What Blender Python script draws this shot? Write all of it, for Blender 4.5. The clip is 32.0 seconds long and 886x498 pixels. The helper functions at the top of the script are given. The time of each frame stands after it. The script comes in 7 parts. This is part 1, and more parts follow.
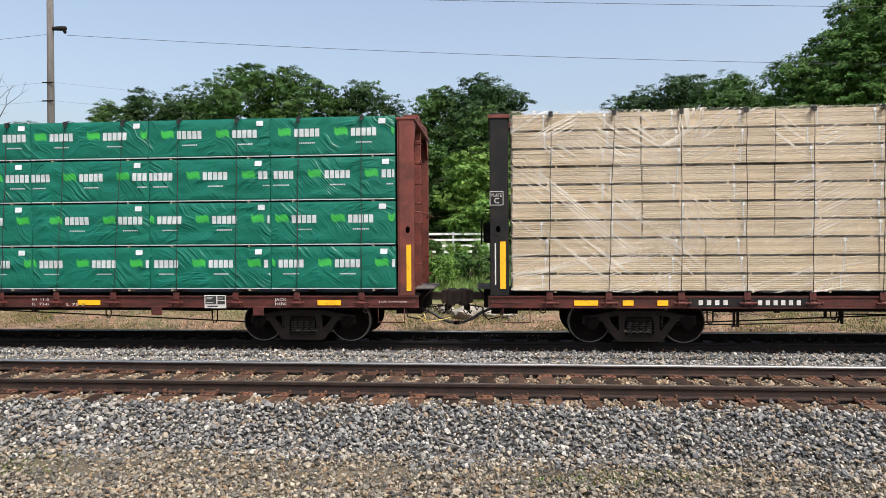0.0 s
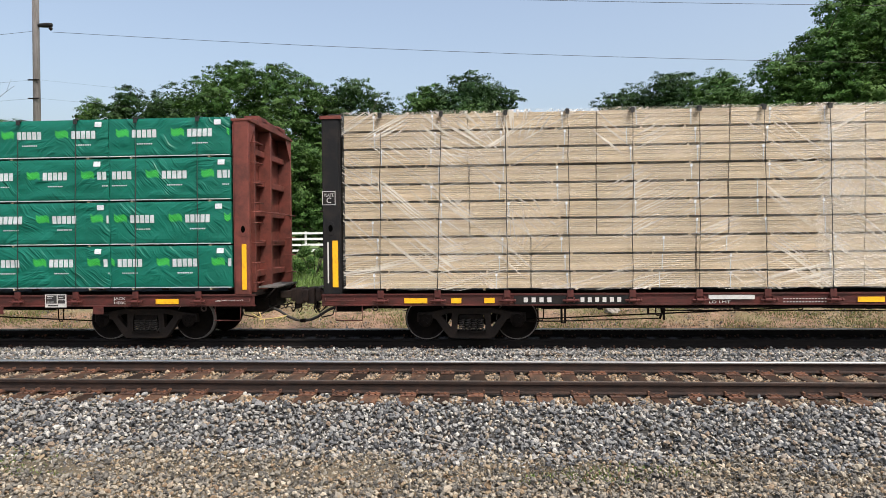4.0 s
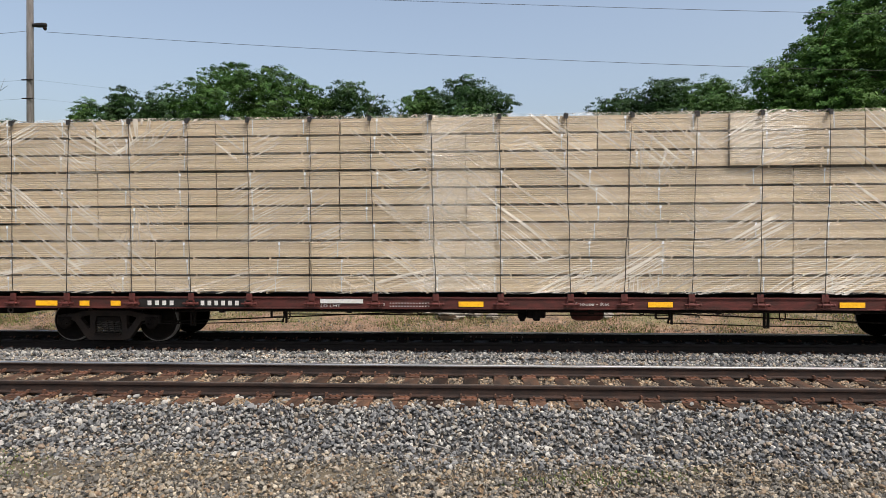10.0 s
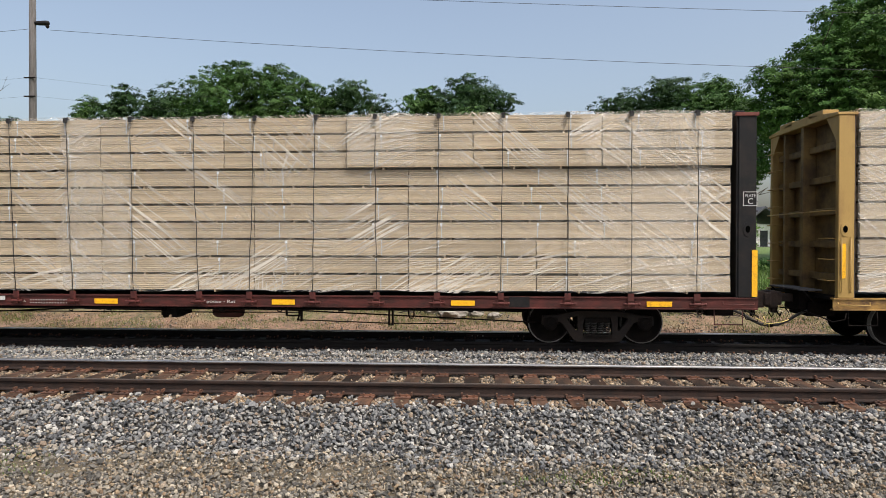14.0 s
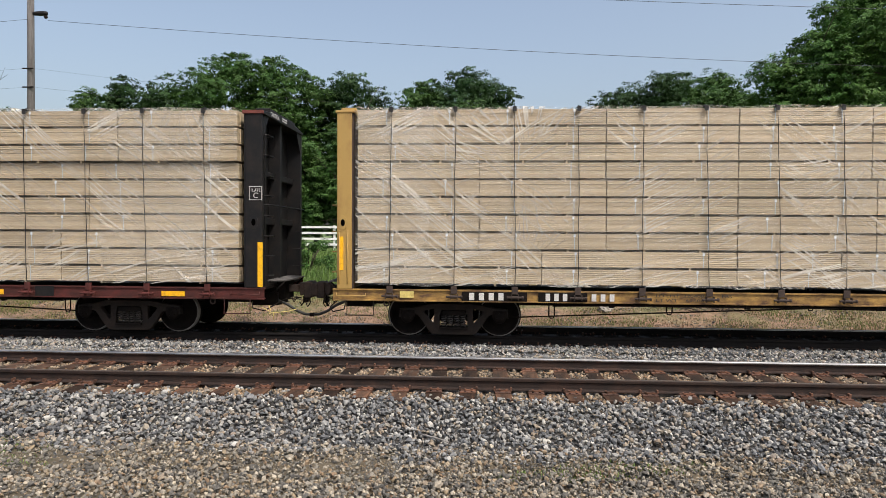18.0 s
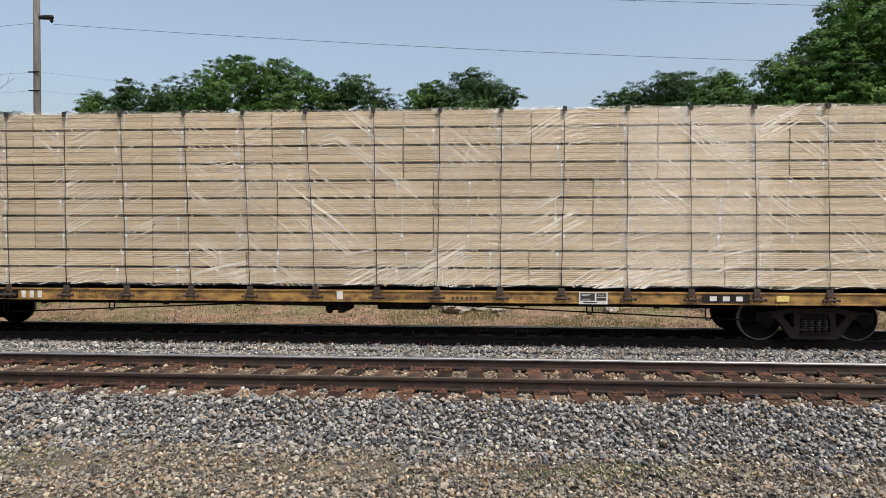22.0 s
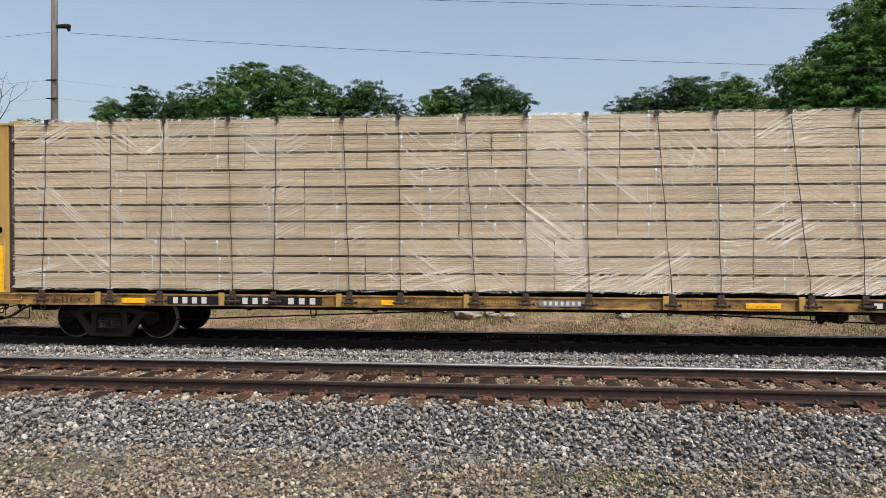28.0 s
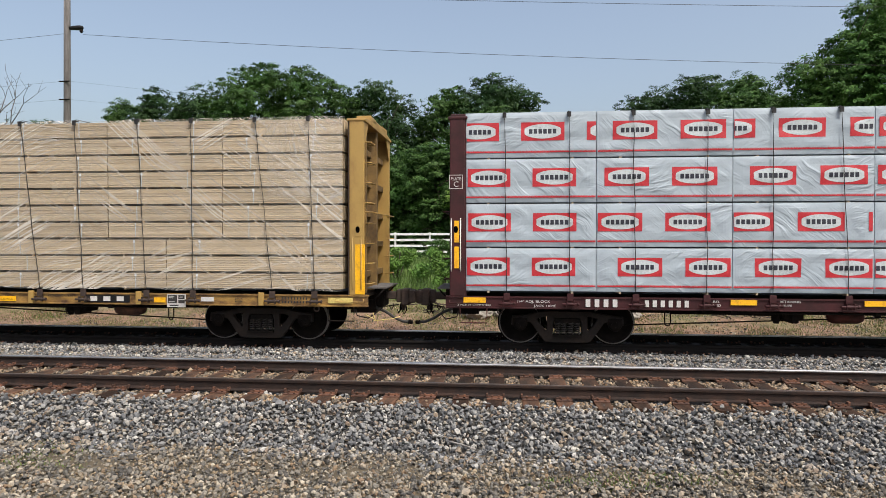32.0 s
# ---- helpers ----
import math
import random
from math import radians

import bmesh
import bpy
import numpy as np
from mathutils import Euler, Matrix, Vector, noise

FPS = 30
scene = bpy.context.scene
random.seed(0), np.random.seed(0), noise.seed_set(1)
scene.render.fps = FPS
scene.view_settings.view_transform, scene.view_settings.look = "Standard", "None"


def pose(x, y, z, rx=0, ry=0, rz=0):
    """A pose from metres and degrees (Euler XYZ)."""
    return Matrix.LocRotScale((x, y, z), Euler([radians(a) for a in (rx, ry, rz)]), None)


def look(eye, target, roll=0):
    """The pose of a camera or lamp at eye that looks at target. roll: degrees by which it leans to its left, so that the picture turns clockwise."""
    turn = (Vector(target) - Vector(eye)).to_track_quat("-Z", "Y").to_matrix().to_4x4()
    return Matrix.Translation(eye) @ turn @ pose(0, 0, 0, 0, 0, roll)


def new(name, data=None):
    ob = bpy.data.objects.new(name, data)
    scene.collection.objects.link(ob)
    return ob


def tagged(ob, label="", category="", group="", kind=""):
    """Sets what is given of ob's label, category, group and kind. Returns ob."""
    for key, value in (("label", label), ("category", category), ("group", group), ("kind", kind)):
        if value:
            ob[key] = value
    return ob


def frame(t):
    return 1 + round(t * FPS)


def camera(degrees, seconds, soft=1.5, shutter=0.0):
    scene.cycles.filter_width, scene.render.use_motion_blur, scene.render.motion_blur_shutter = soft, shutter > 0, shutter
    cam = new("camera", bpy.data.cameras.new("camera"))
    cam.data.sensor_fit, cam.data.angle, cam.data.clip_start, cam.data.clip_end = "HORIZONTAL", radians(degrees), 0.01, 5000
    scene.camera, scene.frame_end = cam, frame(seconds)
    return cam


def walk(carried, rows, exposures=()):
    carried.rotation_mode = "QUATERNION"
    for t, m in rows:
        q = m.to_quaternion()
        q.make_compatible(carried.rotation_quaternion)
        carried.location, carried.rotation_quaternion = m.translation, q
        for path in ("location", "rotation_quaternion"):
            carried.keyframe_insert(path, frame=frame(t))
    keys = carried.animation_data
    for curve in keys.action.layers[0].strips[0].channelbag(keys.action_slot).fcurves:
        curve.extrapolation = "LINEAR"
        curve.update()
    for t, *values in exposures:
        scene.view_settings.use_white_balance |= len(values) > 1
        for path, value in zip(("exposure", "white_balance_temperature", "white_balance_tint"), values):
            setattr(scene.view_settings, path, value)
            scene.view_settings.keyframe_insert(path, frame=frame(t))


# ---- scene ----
# ---- camera ----
cam = camera(69.0, 32.0, soft=0.55)
EYE = (0.0, 0.0, 2.05)
# seconds, turn to the right, tilt up, lean to the left, in degrees
VIEW = [
    (0.0, -4.561, -0.725, -0.373), (0.5, -4.493, -0.733, -0.295), (1.0, -4.378, -0.803, -0.227), (1.5, -4.252, -0.857, -0.389),
    (2.0, -4.125, -0.962, -0.519), (2.5, -4.035, -0.944, -0.395), (3.0, -4.075, -0.951, -0.303), (3.5, -3.881, -0.937, -0.473),
    (5.5, -3.345, -0.804, -0.372), (6.0, -3.244, -0.696, -0.319), (6.5, -3.184, -0.649, -0.235), (7.0, -3.080, -0.600, -0.125),
    (7.5, -3.059, -0.616, -0.095), (8.0, -3.225, -0.659, -0.047), (8.5, -3.194, -0.586, -0.074), (9.0, -3.354, -0.562, -0.039),
    (9.5, -3.267, -0.544, 0.126), (10.0, -3.201, -0.625, -0.150), (10.5, -3.136, -0.721, -0.129), (11.0, -2.939, -0.762, -0.174),
    (11.5, -2.984, -0.755, -0.086), (12.0, -3.095, -0.743, -0.011), (12.5, -3.108, -0.599, -0.113), (13.0, -2.997, -0.754, -0.108),
    (13.5, -3.123, -0.719, 0.089), (14.0, -3.339, -0.725, 0.009), (14.5, -3.342, -0.788, -0.163), (16.5, -3.191, -1.169, -0.183),
    (17.0, -3.156, -1.249, 0.038), (17.5, -3.123, -1.320, 0.012), (18.0, -3.229, -1.283, 0.332), (18.5, -3.265, -1.324, 0.147),
    (19.0, -3.296, -1.327, -0.047), (19.5, -3.317, -1.318, -0.076), (20.0, -3.373, -1.310, -0.130), (20.5, -3.512, -1.320, -0.241),
    (21.0, -3.498, -1.353, -0.261), (21.5, -3.596, -1.275, -0.021), (22.0, -3.657, -1.202, 0.079), (22.5, -3.666, -1.229, -0.011),
    (23.0, -3.580, -1.154, -0.165), (23.5, -3.649, -1.164, -0.309), (24.0, -3.904, -0.988, -0.216), (24.5, -3.998, -0.952, -0.168),
    (25.0, -3.984, -0.896, 0.053), (25.5, -4.001, -0.881, 0.001), (27.5, -4.611, -0.736, -0.129), (28.0, -4.718, -0.698, 0.058),
    (28.5, -4.734, -0.706, -0.174), (29.0, -4.862, -0.641, -0.118), (29.5, -4.916, -0.601, -0.018), (30.0, -4.929, -0.686, 0.024),
    (30.5, -5.047, -0.656, -0.041), (31.0, -5.252, -0.671, -0.166), (31.5, -5.459, -0.667, -0.014), (32.0, -5.562, -0.721, 0.045),
]


def aim(turn, tilt):
    a, b = radians(turn), radians(tilt)
    return (EYE[0] + math.sin(a) * math.cos(b), EYE[1] + math.cos(a) * math.cos(b), EYE[2] + math.sin(b))


walk(cam, [(t, look(EYE, aim(turn, tilt), lean)) for t, turn, tilt, lean in VIEW],
     exposures=((0.0, 0.44), (3.0, 0.44), (6.0, 0.30), (9.0, 0.20), (20.0, 0.19), (32.0, 0.17)))

# ---- light ----
SUN_TO = Vector((0.36, -0.40, 0.84)).normalized()
world = bpy.data.worlds.new("sky")
scene.world = world
world.use_nodes = True
wn = world.node_tree.nodes
sky = wn.new("ShaderNodeTexSky")
sky.sky_type = "NISHITA"
sky.sun_disc = False
sky.sun_elevation = math.asin(SUN_TO.z)
sky.sun_rotation = math.atan2(SUN_TO.x, SUN_TO.y)
sky.air_density, sky.dust_density, sky.ozone_density = 1.15, 5.2, 1.1
wn["Background"].inputs["Strength"].default_value = 0.15
haze = wn.new("ShaderNodeHueSaturation")
haze.inputs["Saturation"].default_value, haze.inputs["Value"].default_value = 0.84, 1.17
world.node_tree.links.new(sky.outputs["Color"], haze.inputs["Color"])
world.node_tree.links.new(haze.outputs["Color"], wn["Background"].inputs["Color"])
sun = new("sun", bpy.data.lights.new("sun", "SUN"))
sun.data.energy, sun.data.angle, sun.data.color = 2.65, radians(1.2), (1.0, 0.95, 0.87)
sun.matrix_world = look((0, 0, 0), tuple(-SUN_TO))

# ---- materials ----


def mat(name, rgb, rough=0.6, metal=0.0, dirt=None, amount=0.35, scale=6.0, bump=0.15, fine=60.0, stretch=(1, 1, 1), rand=0.0, spec=0.5, grain=0.18):
    """A painted, rusted or raw surface: grain and larger stains in two colours, with fine relief."""
    m = bpy.data.materials.new(name)
    m.use_nodes = True
    nt = m.node_tree
    n, lk = nt.nodes, nt.links
    b = n["Principled BSDF"]
    tc = n.new("ShaderNodeTexCoord")
    mp = n.new("ShaderNodeMapping")
    mp.inputs["Scale"].default_value = stretch
    lk.new(tc.outputs["Object"], mp.inputs["Vector"])
    big, small = n.new("ShaderNodeTexNoise"), n.new("ShaderNodeTexNoise")
    big.inputs["Scale"].default_value, big.inputs["Detail"].default_value = scale, 6
    big.inputs["Roughness"].default_value = 0.65
    small.inputs["Scale"].default_value, small.inputs["Detail"].default_value = fine, 4
    for x in (big, small):
        lk.new(mp.outputs["Vector"], x.inputs["Vector"])
    ramp = n.new("ShaderNodeMapRange")
    ramp.inputs[1].default_value, ramp.inputs[2].default_value = 0.62 - amount * 0.5, 0.78 - amount * 0.2
    lk.new(big.outputs["Fac"], ramp.inputs[0])
    mix = n.new("ShaderNodeMix")
    mix.data_type = "RGBA"
    dirt = dirt or tuple(c * 0.45 for c in rgb)
    mix.inputs["A"].default_value, mix.inputs["B"].default_value = (*rgb, 1), (*dirt, 1)
    lk.new(ramp.outputs[0], mix.inputs["Factor"])
    hsv = n.new("ShaderNodeHueSaturation")
    val = n.new("ShaderNodeMapRange")
    val.inputs[1].default_value, val.inputs[2].default_value = 0.25, 0.75
    val.inputs[3].default_value, val.inputs[4].default_value = 1 - grain, 1 + grain
    lk.new(small.outputs["Fac"], val.inputs[0])
    last = val.outputs[0]
    if rand:
        info = n.new("ShaderNodeObjectInfo")
        rr = n.new("ShaderNodeMapRange")
        rr.inputs[3].default_value, rr.inputs[4].default_value = 1 - rand, 1 + rand
        lk.new(info.outputs["Random"], rr.inputs[0])
        mul = n.new("ShaderNodeMath")
        mul.operation = "MULTIPLY"
        lk.new(last, mul.inputs[0])
        lk.new(rr.outputs[0], mul.inputs[1])
        last = mul.outputs[0]
    lk.new(last, hsv.inputs["Value"])
    lk.new(mix.outputs["Result"], hsv.inputs["Color"])
    lk.new(hsv.outputs["Color"], b.inputs["Base Color"])
    rg = n.new("ShaderNodeMapRange")
    rg.inputs[3].default_value, rg.inputs[4].default_value = max(0.05, rough - 0.12), min(1, rough + 0.15)
    lk.new(big.outputs["Fac"], rg.inputs[0])
    lk.new(rg.outputs[0], b.inputs["Roughness"])
    b.inputs["Metallic"].default_value = metal
    b.inputs["Specular IOR Level"].default_value = spec
    if bump:
        bp = n.new("ShaderNodeBump")
        bp.inputs["Strength"].default_value, bp.inputs["Distance"].default_value = bump, 0.01
        lk.new(small.outputs["Fac"], bp.inputs["Height"])
        lk.new(bp.outputs["Normal"], b.inputs["Normal"])
    return m


RUST = (0.10, 0.045, 0.028)
M = {
    "red_paint": mat("oxide_red_paint", (0.165, 0.046, 0.035), 0.6, 0, (0.075, 0.028, 0.022), 0.42, 3.0, 0.12, 45, spec=0.3, grain=0.07),
    "dark_red": mat("dark_maroon_paint", (0.098, 0.024, 0.020), 0.6, 0, (0.036, 0.015, 0.012), 0.55, 3.0, 0.15, 45, (1, 1, 2.5), spec=0.3, grain=0.08),
    "maroon": mat("maroon_paint", (0.055, 0.014, 0.016), 0.55, 0, (0.026, 0.010, 0.010), 0.45, 3.0, 0.12, 45, spec=0.3, grain=0.06),
    "black_paint": mat("black_paint", (0.009, 0.009, 0.010), 0.6, 0, (0.022, 0.018, 0.016), 0.35, 4.0, 0.1, 45, spec=0.22, grain=0.08),
    "yellow_sill": mat("grimy_yellow_paint", (0.40, 0.235, 0.058), 0.6, 0, (0.075, 0.036, 0.018), 0.60, 3.4, 0.2, 45, (1, 1, 2.2), grain=0.10),
    "frame_steel": mat("grimy_cast_steel", (0.0125, 0.010, 0.009), 0.75, 0.0, (0.026, 0.018, 0.014), 0.45, 5.0, 0.3, 40, spec=0.2),
    "yellow_paint": mat("yellow_paint", (0.375, 0.238, 0.068), 0.55, 0, (0.25, 0.14, 0.045), 0.26, 2.0, 0.06, 45, (1, 1, 0.5), grain=0.04),
    # grime, plus the bulkhead's inner shade put into a darker yellow
    "yellow_shaded": mat("grimy_shaded_yellow_paint", (0.25, 0.152, 0.046), 0.65, 0, (0.075, 0.046, 0.022), 0.55, 2.0, 0.12, 45, grain=0.07),
    "pale_yellow": mat("faded_yellow_sticker", (0.62, 0.50, 0.16), 0.5, 0, (0.40, 0.28, 0.08), 0.3, 9.0, 0.05, 70),
    "blue_paint": mat("faded_blue_paint", (0.035, 0.13, 0.30), 0.6, 0, (0.30, 0.20, 0.07), 0.5, 12.0, 0.05, 60),
    "reflector": mat("yellow_reflector", (0.86, 0.45, 0.010), 0.4, 0, (0.55, 0.26, 0.02), 0.25, 9.0, 0.05, 70),
    "steel_dark": mat("grimy_steel", (0.007, 0.006, 0.0055), 0.8, 0.0, (0.018, 0.0125, 0.010), 0.4, 7.0, 0.3, 50, spec=0.10),
    "wheel_steel": mat("wheel_steel", (0.006, 0.005, 0.0047), 0.8, 0.0, (0.012, 0.009, 0.0075), 0.4, 7.0, 0.2, 50, spec=0.08),
    "tread": mat("polished_tread", (0.38, 0.37, 0.36), 0.32, 1.0, (0.25, 0.23, 0.21), 0.2, 9.0, 0.05, 80),
    "void": mat("dark_hole", (0.0015, 0.0015, 0.0015), 0.95, 0, None, 0.1, 5.0, 0.0, 30, spec=0.0),
    "rim": mat("worn_wheel_rim", (0.17, 0.16, 0.15), 0.5, 0.0, (0.10, 0.09, 0.08), 0.3, 9.0, 0.05, 80),
    "coupler_rust": mat("dark_rusty_casting", (0.050, 0.030, 0.022), 0.8, 0.0, (0.025, 0.018, 0.015), 0.5, 6.0, 0.4, 40),
    "rust": mat("rusty_steel", (0.145, 0.062, 0.034), 0.85, 0.0, (0.038, 0.021, 0.015), 0.55, 7.0, 0.4, 60, (1, 1, 1), 0.4),
    "rail_side": mat("rail_brown", (0.019, 0.0125, 0.0105), 0.75, 0.0, (0.045, 0.024, 0.017), 0.4, 5.0, 0.25, 60, spec=0.3),
    # dull colour stands for polished steel that catches no sun
    "rail_no_glint": mat("worn_rail_top_without_glint", (0.12, 0.10, 0.09), 0.5, 0.6, (0.06, 0.045, 0.04), 0.3, 6.0, 0.05, 80),
    # grease, with the shade under the train put into the colour too
    "rail_dark": mat("greasy_shaded_rail", (0.007, 0.006, 0.006), 0.8, 0.0, (0.014, 0.011, 0.010), 0.4, 5.0, 0.2, 60, spec=0.2),
    "rail_top": mat("rail_running_top", (0.66, 0.66, 0.66), 0.34, 1.0, (0.42, 0.40, 0.38), 0.2, 5.0, 0.03, 90, (0.2, 1, 1)),
    "tie": mat("creosoted_tie", (0.105, 0.052, 0.029), 0.9, 0, (0.028, 0.020, 0.016), 0.62, 5.0, 0.9, 40, (1.6, 0.25, 1), 0.65, spec=0.2),
    # tie colour darkened to carry the train's shade
    "tie_shaded": mat("train_shaded_tie", (0.028, 0.022, 0.018), 0.9, 0, (0.014, 0.012, 0.011), 0.5, 5.0, 0.7, 40, (1, 0.2, 1), 0.3),
    "white_ink": mat("white_stencil", (0.56, 0.55, 0.53), 0.6, 0, (0.45, 0.42, 0.40), 0.3, 14.0, 0.05, 80),
    "black_ink": mat("black_stencil", (0.02, 0.02, 0.02), 0.6, 0, (0.06, 0.05, 0.04), 0.3, 14.0, 0.05, 80),
    "strap": mat("tie_down_strap", (0.018, 0.017, 0.017), 0.7, 0, None, 0.3, 12.0, 0.2, 90),
    "hose": mat("rubber_hose", (0.02, 0.02, 0.02), 0.6, 0, (0.05, 0.045, 0.04), 0.4, 10.0, 0.2, 60),
    "white_paint": mat("white_paint", (0.78, 0.78, 0.76), 0.6, 0, (0.52, 0.52, 0.48), 0.35, 3.0, 0.1, 40),
    "roof_shingle": mat("grey_shingles", (0.085, 0.088, 0.098), 0.85, 0, (0.06, 0.06, 0.068), 0.4, 2.0, 0.4, 12),
    "old_boards": mat("weathered_boards", (0.26, 0.245, 0.23), 0.9, 0, (0.13, 0.12, 0.11), 0.5, 2.0, 0.5, 20, (3, 3, 0.3), 0.2),
    "pole_wood": mat("grey_pole_wood", (0.13, 0.122, 0.118), 0.9, 0, (0.075, 0.066, 0.06), 0.45, 3.0, 0.5, 25, (4, 4, 0.4)),
    "bark": mat("bark", (0.085, 0.065, 0.048), 0.95, 0, (0.045, 0.035, 0.028), 0.5, 4.0, 0.8, 20, (2, 2, 0.5)),
    "glass_dark": mat("window_glass", (0.03, 0.035, 0.04), 0.12, 0, None, 0.2, 2.0, 0.0, 5),
}

# ---- mesh helpers ----


def part(name, bm, material, parent, label="", bevel=0.0):
    me = bm
    if not isinstance(bm, bpy.types.Mesh):
        me = bpy.data.meshes.new(name)
        bm.to_mesh(me)
        bm.free()
    if not me.materials:
        me.materials.append(material)
    ob = new(name, me)
    ob.parent = parent
    if label:
        ob["label"] = label
    if bevel:
        mod = ob.modifiers.new("bevel", "BEVEL")
        mod.width, mod.segments, mod.limit_method = bevel, 2, "ANGLE"
    return ob


def thing(name, label, category, group="", kind="", at=None):
    ob = new(name)
    ob.empty_display_size = 0.2
    if at is not None:
        ob.matrix_world = at
    return tagged(ob, label, category, group, kind)


def solid(name, bm, material, label, category="", group="", kind="", bevel=0.0):
    ob = part(name, bm, material, None, "", bevel)
    return tagged(ob, label, category, group, kind)


def box(bm, x0, x1, y0, y1, z0, z1, slot=0):
    v = [bm.verts.new(p) for p in ((x0, y0, z0), (x1, y0, z0), (x1, y1, z0), (x0, y1, z0), (x0, y0, z1), (x1, y0, z1), (x1, y1, z1), (x0, y1, z1))]
    for f in ((0, 3, 2, 1), (4, 5, 6, 7), (0, 1, 5, 4), (1, 2, 6, 5), (2, 3, 7, 6), (3, 0, 4, 7)):
        bm.faces.new([v[i] for i in f]).material_index = slot
    return bm


def boxes(*dims):
    bm = bmesh.new()
    for d in dims:
        box(bm, *d)
    return bm


def tube(bm, pts, r, n=8, caps=True, r2=None):
    """A round bar along points."""
    pts = [Vector(p) for p in pts]
    rings = []
    for i, p in enumerate(pts):
        d = (pts[min(i + 1, len(pts) - 1)] - pts[max(i - 1, 0)]).normalized()
        side = d.cross(Vector((0, 0, 1)))
        if side.length < 0.1:
            side = d.cross(Vector((0, 1, 0)))
        side.normalize()
        up = side.cross(d)
        rad = r if r2 is None else r + (r2 - r) * i / (len(pts) - 1)
        rings.append([bm.verts.new(p + side * rad * math.cos(a) + up * rad * math.sin(a)) for a in (2 * math.pi * k / n for k in range(n))])
    for a, b in zip(rings, rings[1:]):
        for k in range(n):
            f = bm.faces.new((a[k], a[(k + 1) % n], b[(k + 1) % n], b[k]))
            f.smooth = True
    if caps:
        bm.faces.new(rings[0][::-1])
        bm.faces.new(rings[-1])
    return bm


def bar(*pts, r=0.012, n=8):
    return tube(bmesh.new(), pts, r, n)


def lathe(bm, prof, n=28, axis="y", cx=0, cy=0, cz=0):
    """Turn a profile of (radius, along) pairs round an axis."""
    rings = []
    for r, a in prof:
        ring = []
        for k in range(n):
            c, s = math.cos(2 * math.pi * k / n) * r, math.sin(2 * math.pi * k / n) * r
            ring.append(bm.verts.new((cx + c, cy + a, cz + s) if axis == "y" else ((cx + c, cy + s, cz + a) if axis == "z" else (cx + a, cy + c, cz + s))))
        rings.append(ring)
    for a, b in zip(rings, rings[1:]):
        for k in range(n):
            bm.faces.new((a[k], a[(k + 1) % n], b[(k + 1) % n], b[k])).smooth = True
    bm.faces.new(rings[0][::-1])
    bm.faces.new(rings[-1])
    bmesh.ops.recalc_face_normals(bm, faces=bm.faces)
    return bm


def extrude_xz(bm, poly, y0, y1):
    """A flat shape in x and z with a thickness along y."""
    a = [bm.verts.new((x, y0, z)) for x, z in poly]
    b = [bm.verts.new((x, y1, z)) for x, z in poly]
    bm.faces.new(a)
    bm.faces.new(b[::-1])
    for i in range(len(poly)):
        j = (i + 1) % len(poly)
        bm.faces.new((a[j], a[i], b[i], b[j]))
    bmesh.ops.recalc_face_normals(bm, faces=bm.faces)
    return bm


def mesh_of(name, verts, faces, material, smooth=False):
    me = bpy.data.meshes.new(name)
    me.from_pydata(verts, [], faces)
    me.materials.append(material)
    if smooth:
        me.polygons.foreach_set("use_smooth", [True] * len(me.polygons))
    return me


def writing(name, text, size, material, parent, x, y, z, label="", width=None):
    """Letters on a side that faces the camera's side of the track, left end at x."""
    cu = bpy.data.curves.new(name, "FONT")
    cu.body, cu.size, cu.extrude = text, size, 0.001
    tmp = bpy.data.objects.new(name, cu)
    me = bpy.data.meshes.new_from_object(tmp)
    bpy.data.objects.remove(tmp)
    me.materials.clear()
    ob = part(name, me, material, parent, label)
    sx = 1
    if width and me.vertices:
        sx = width / max(v.co.x for v in me.vertices)
    me.transform(Matrix.Diagonal((sx, 1, 1, 1)))
    ob.matrix_local = pose(x, y, z, 90, 0, 0)
    return ob


def marks(name, material, parent, x0, x1, y, z0, z1, count, label=""):
    """Lettering that stays plain: one bar for each character."""
    w = (x1 - x0) / count
    if count < 8:
        for i in range(count):
            part(name, boxes((x0 + i * w + w * 0.24, x0 + (i + 1) * w - w * 0.24, y - 0.002, y + 0.001, z0, z1)), material, parent, label)
        return None
    bm = bmesh.new()
    for i in range(count):
        box(bm, x0 + i * w + w * 0.24, x0 + (i + 1) * w - w * 0.24, y - 0.002, y + 0.001, z0, z1)
    return part(name, bm, material, parent, label)

# ---- ground ----
NEAR, FAR = 9.24, 13.10          # the near rail of each track
MID1, MID2 = NEAR + 0.754, FAR + 0.754
GROUND = [(-400, -0.8), (-20, -0.8), (5, -0.72), (6.6, -0.68), (7.3, -0.63), (7.9, -0.60), (8.3, -0.52), (16.2, -0.55), (17.2, -0.36), (18.5, -0.10), (20, 0.04),
          (23, 0.16), (28, 0.36), (34, 0.56), (40, 0.72), (50, 1.0), (65, 1.15), (90, 1.3), (160, 1.5), (900, 2.0)]


def lift(y):
    return float(np.interp(y, [g[0] for g in GROUND], [g[1] for g in GROUND]))


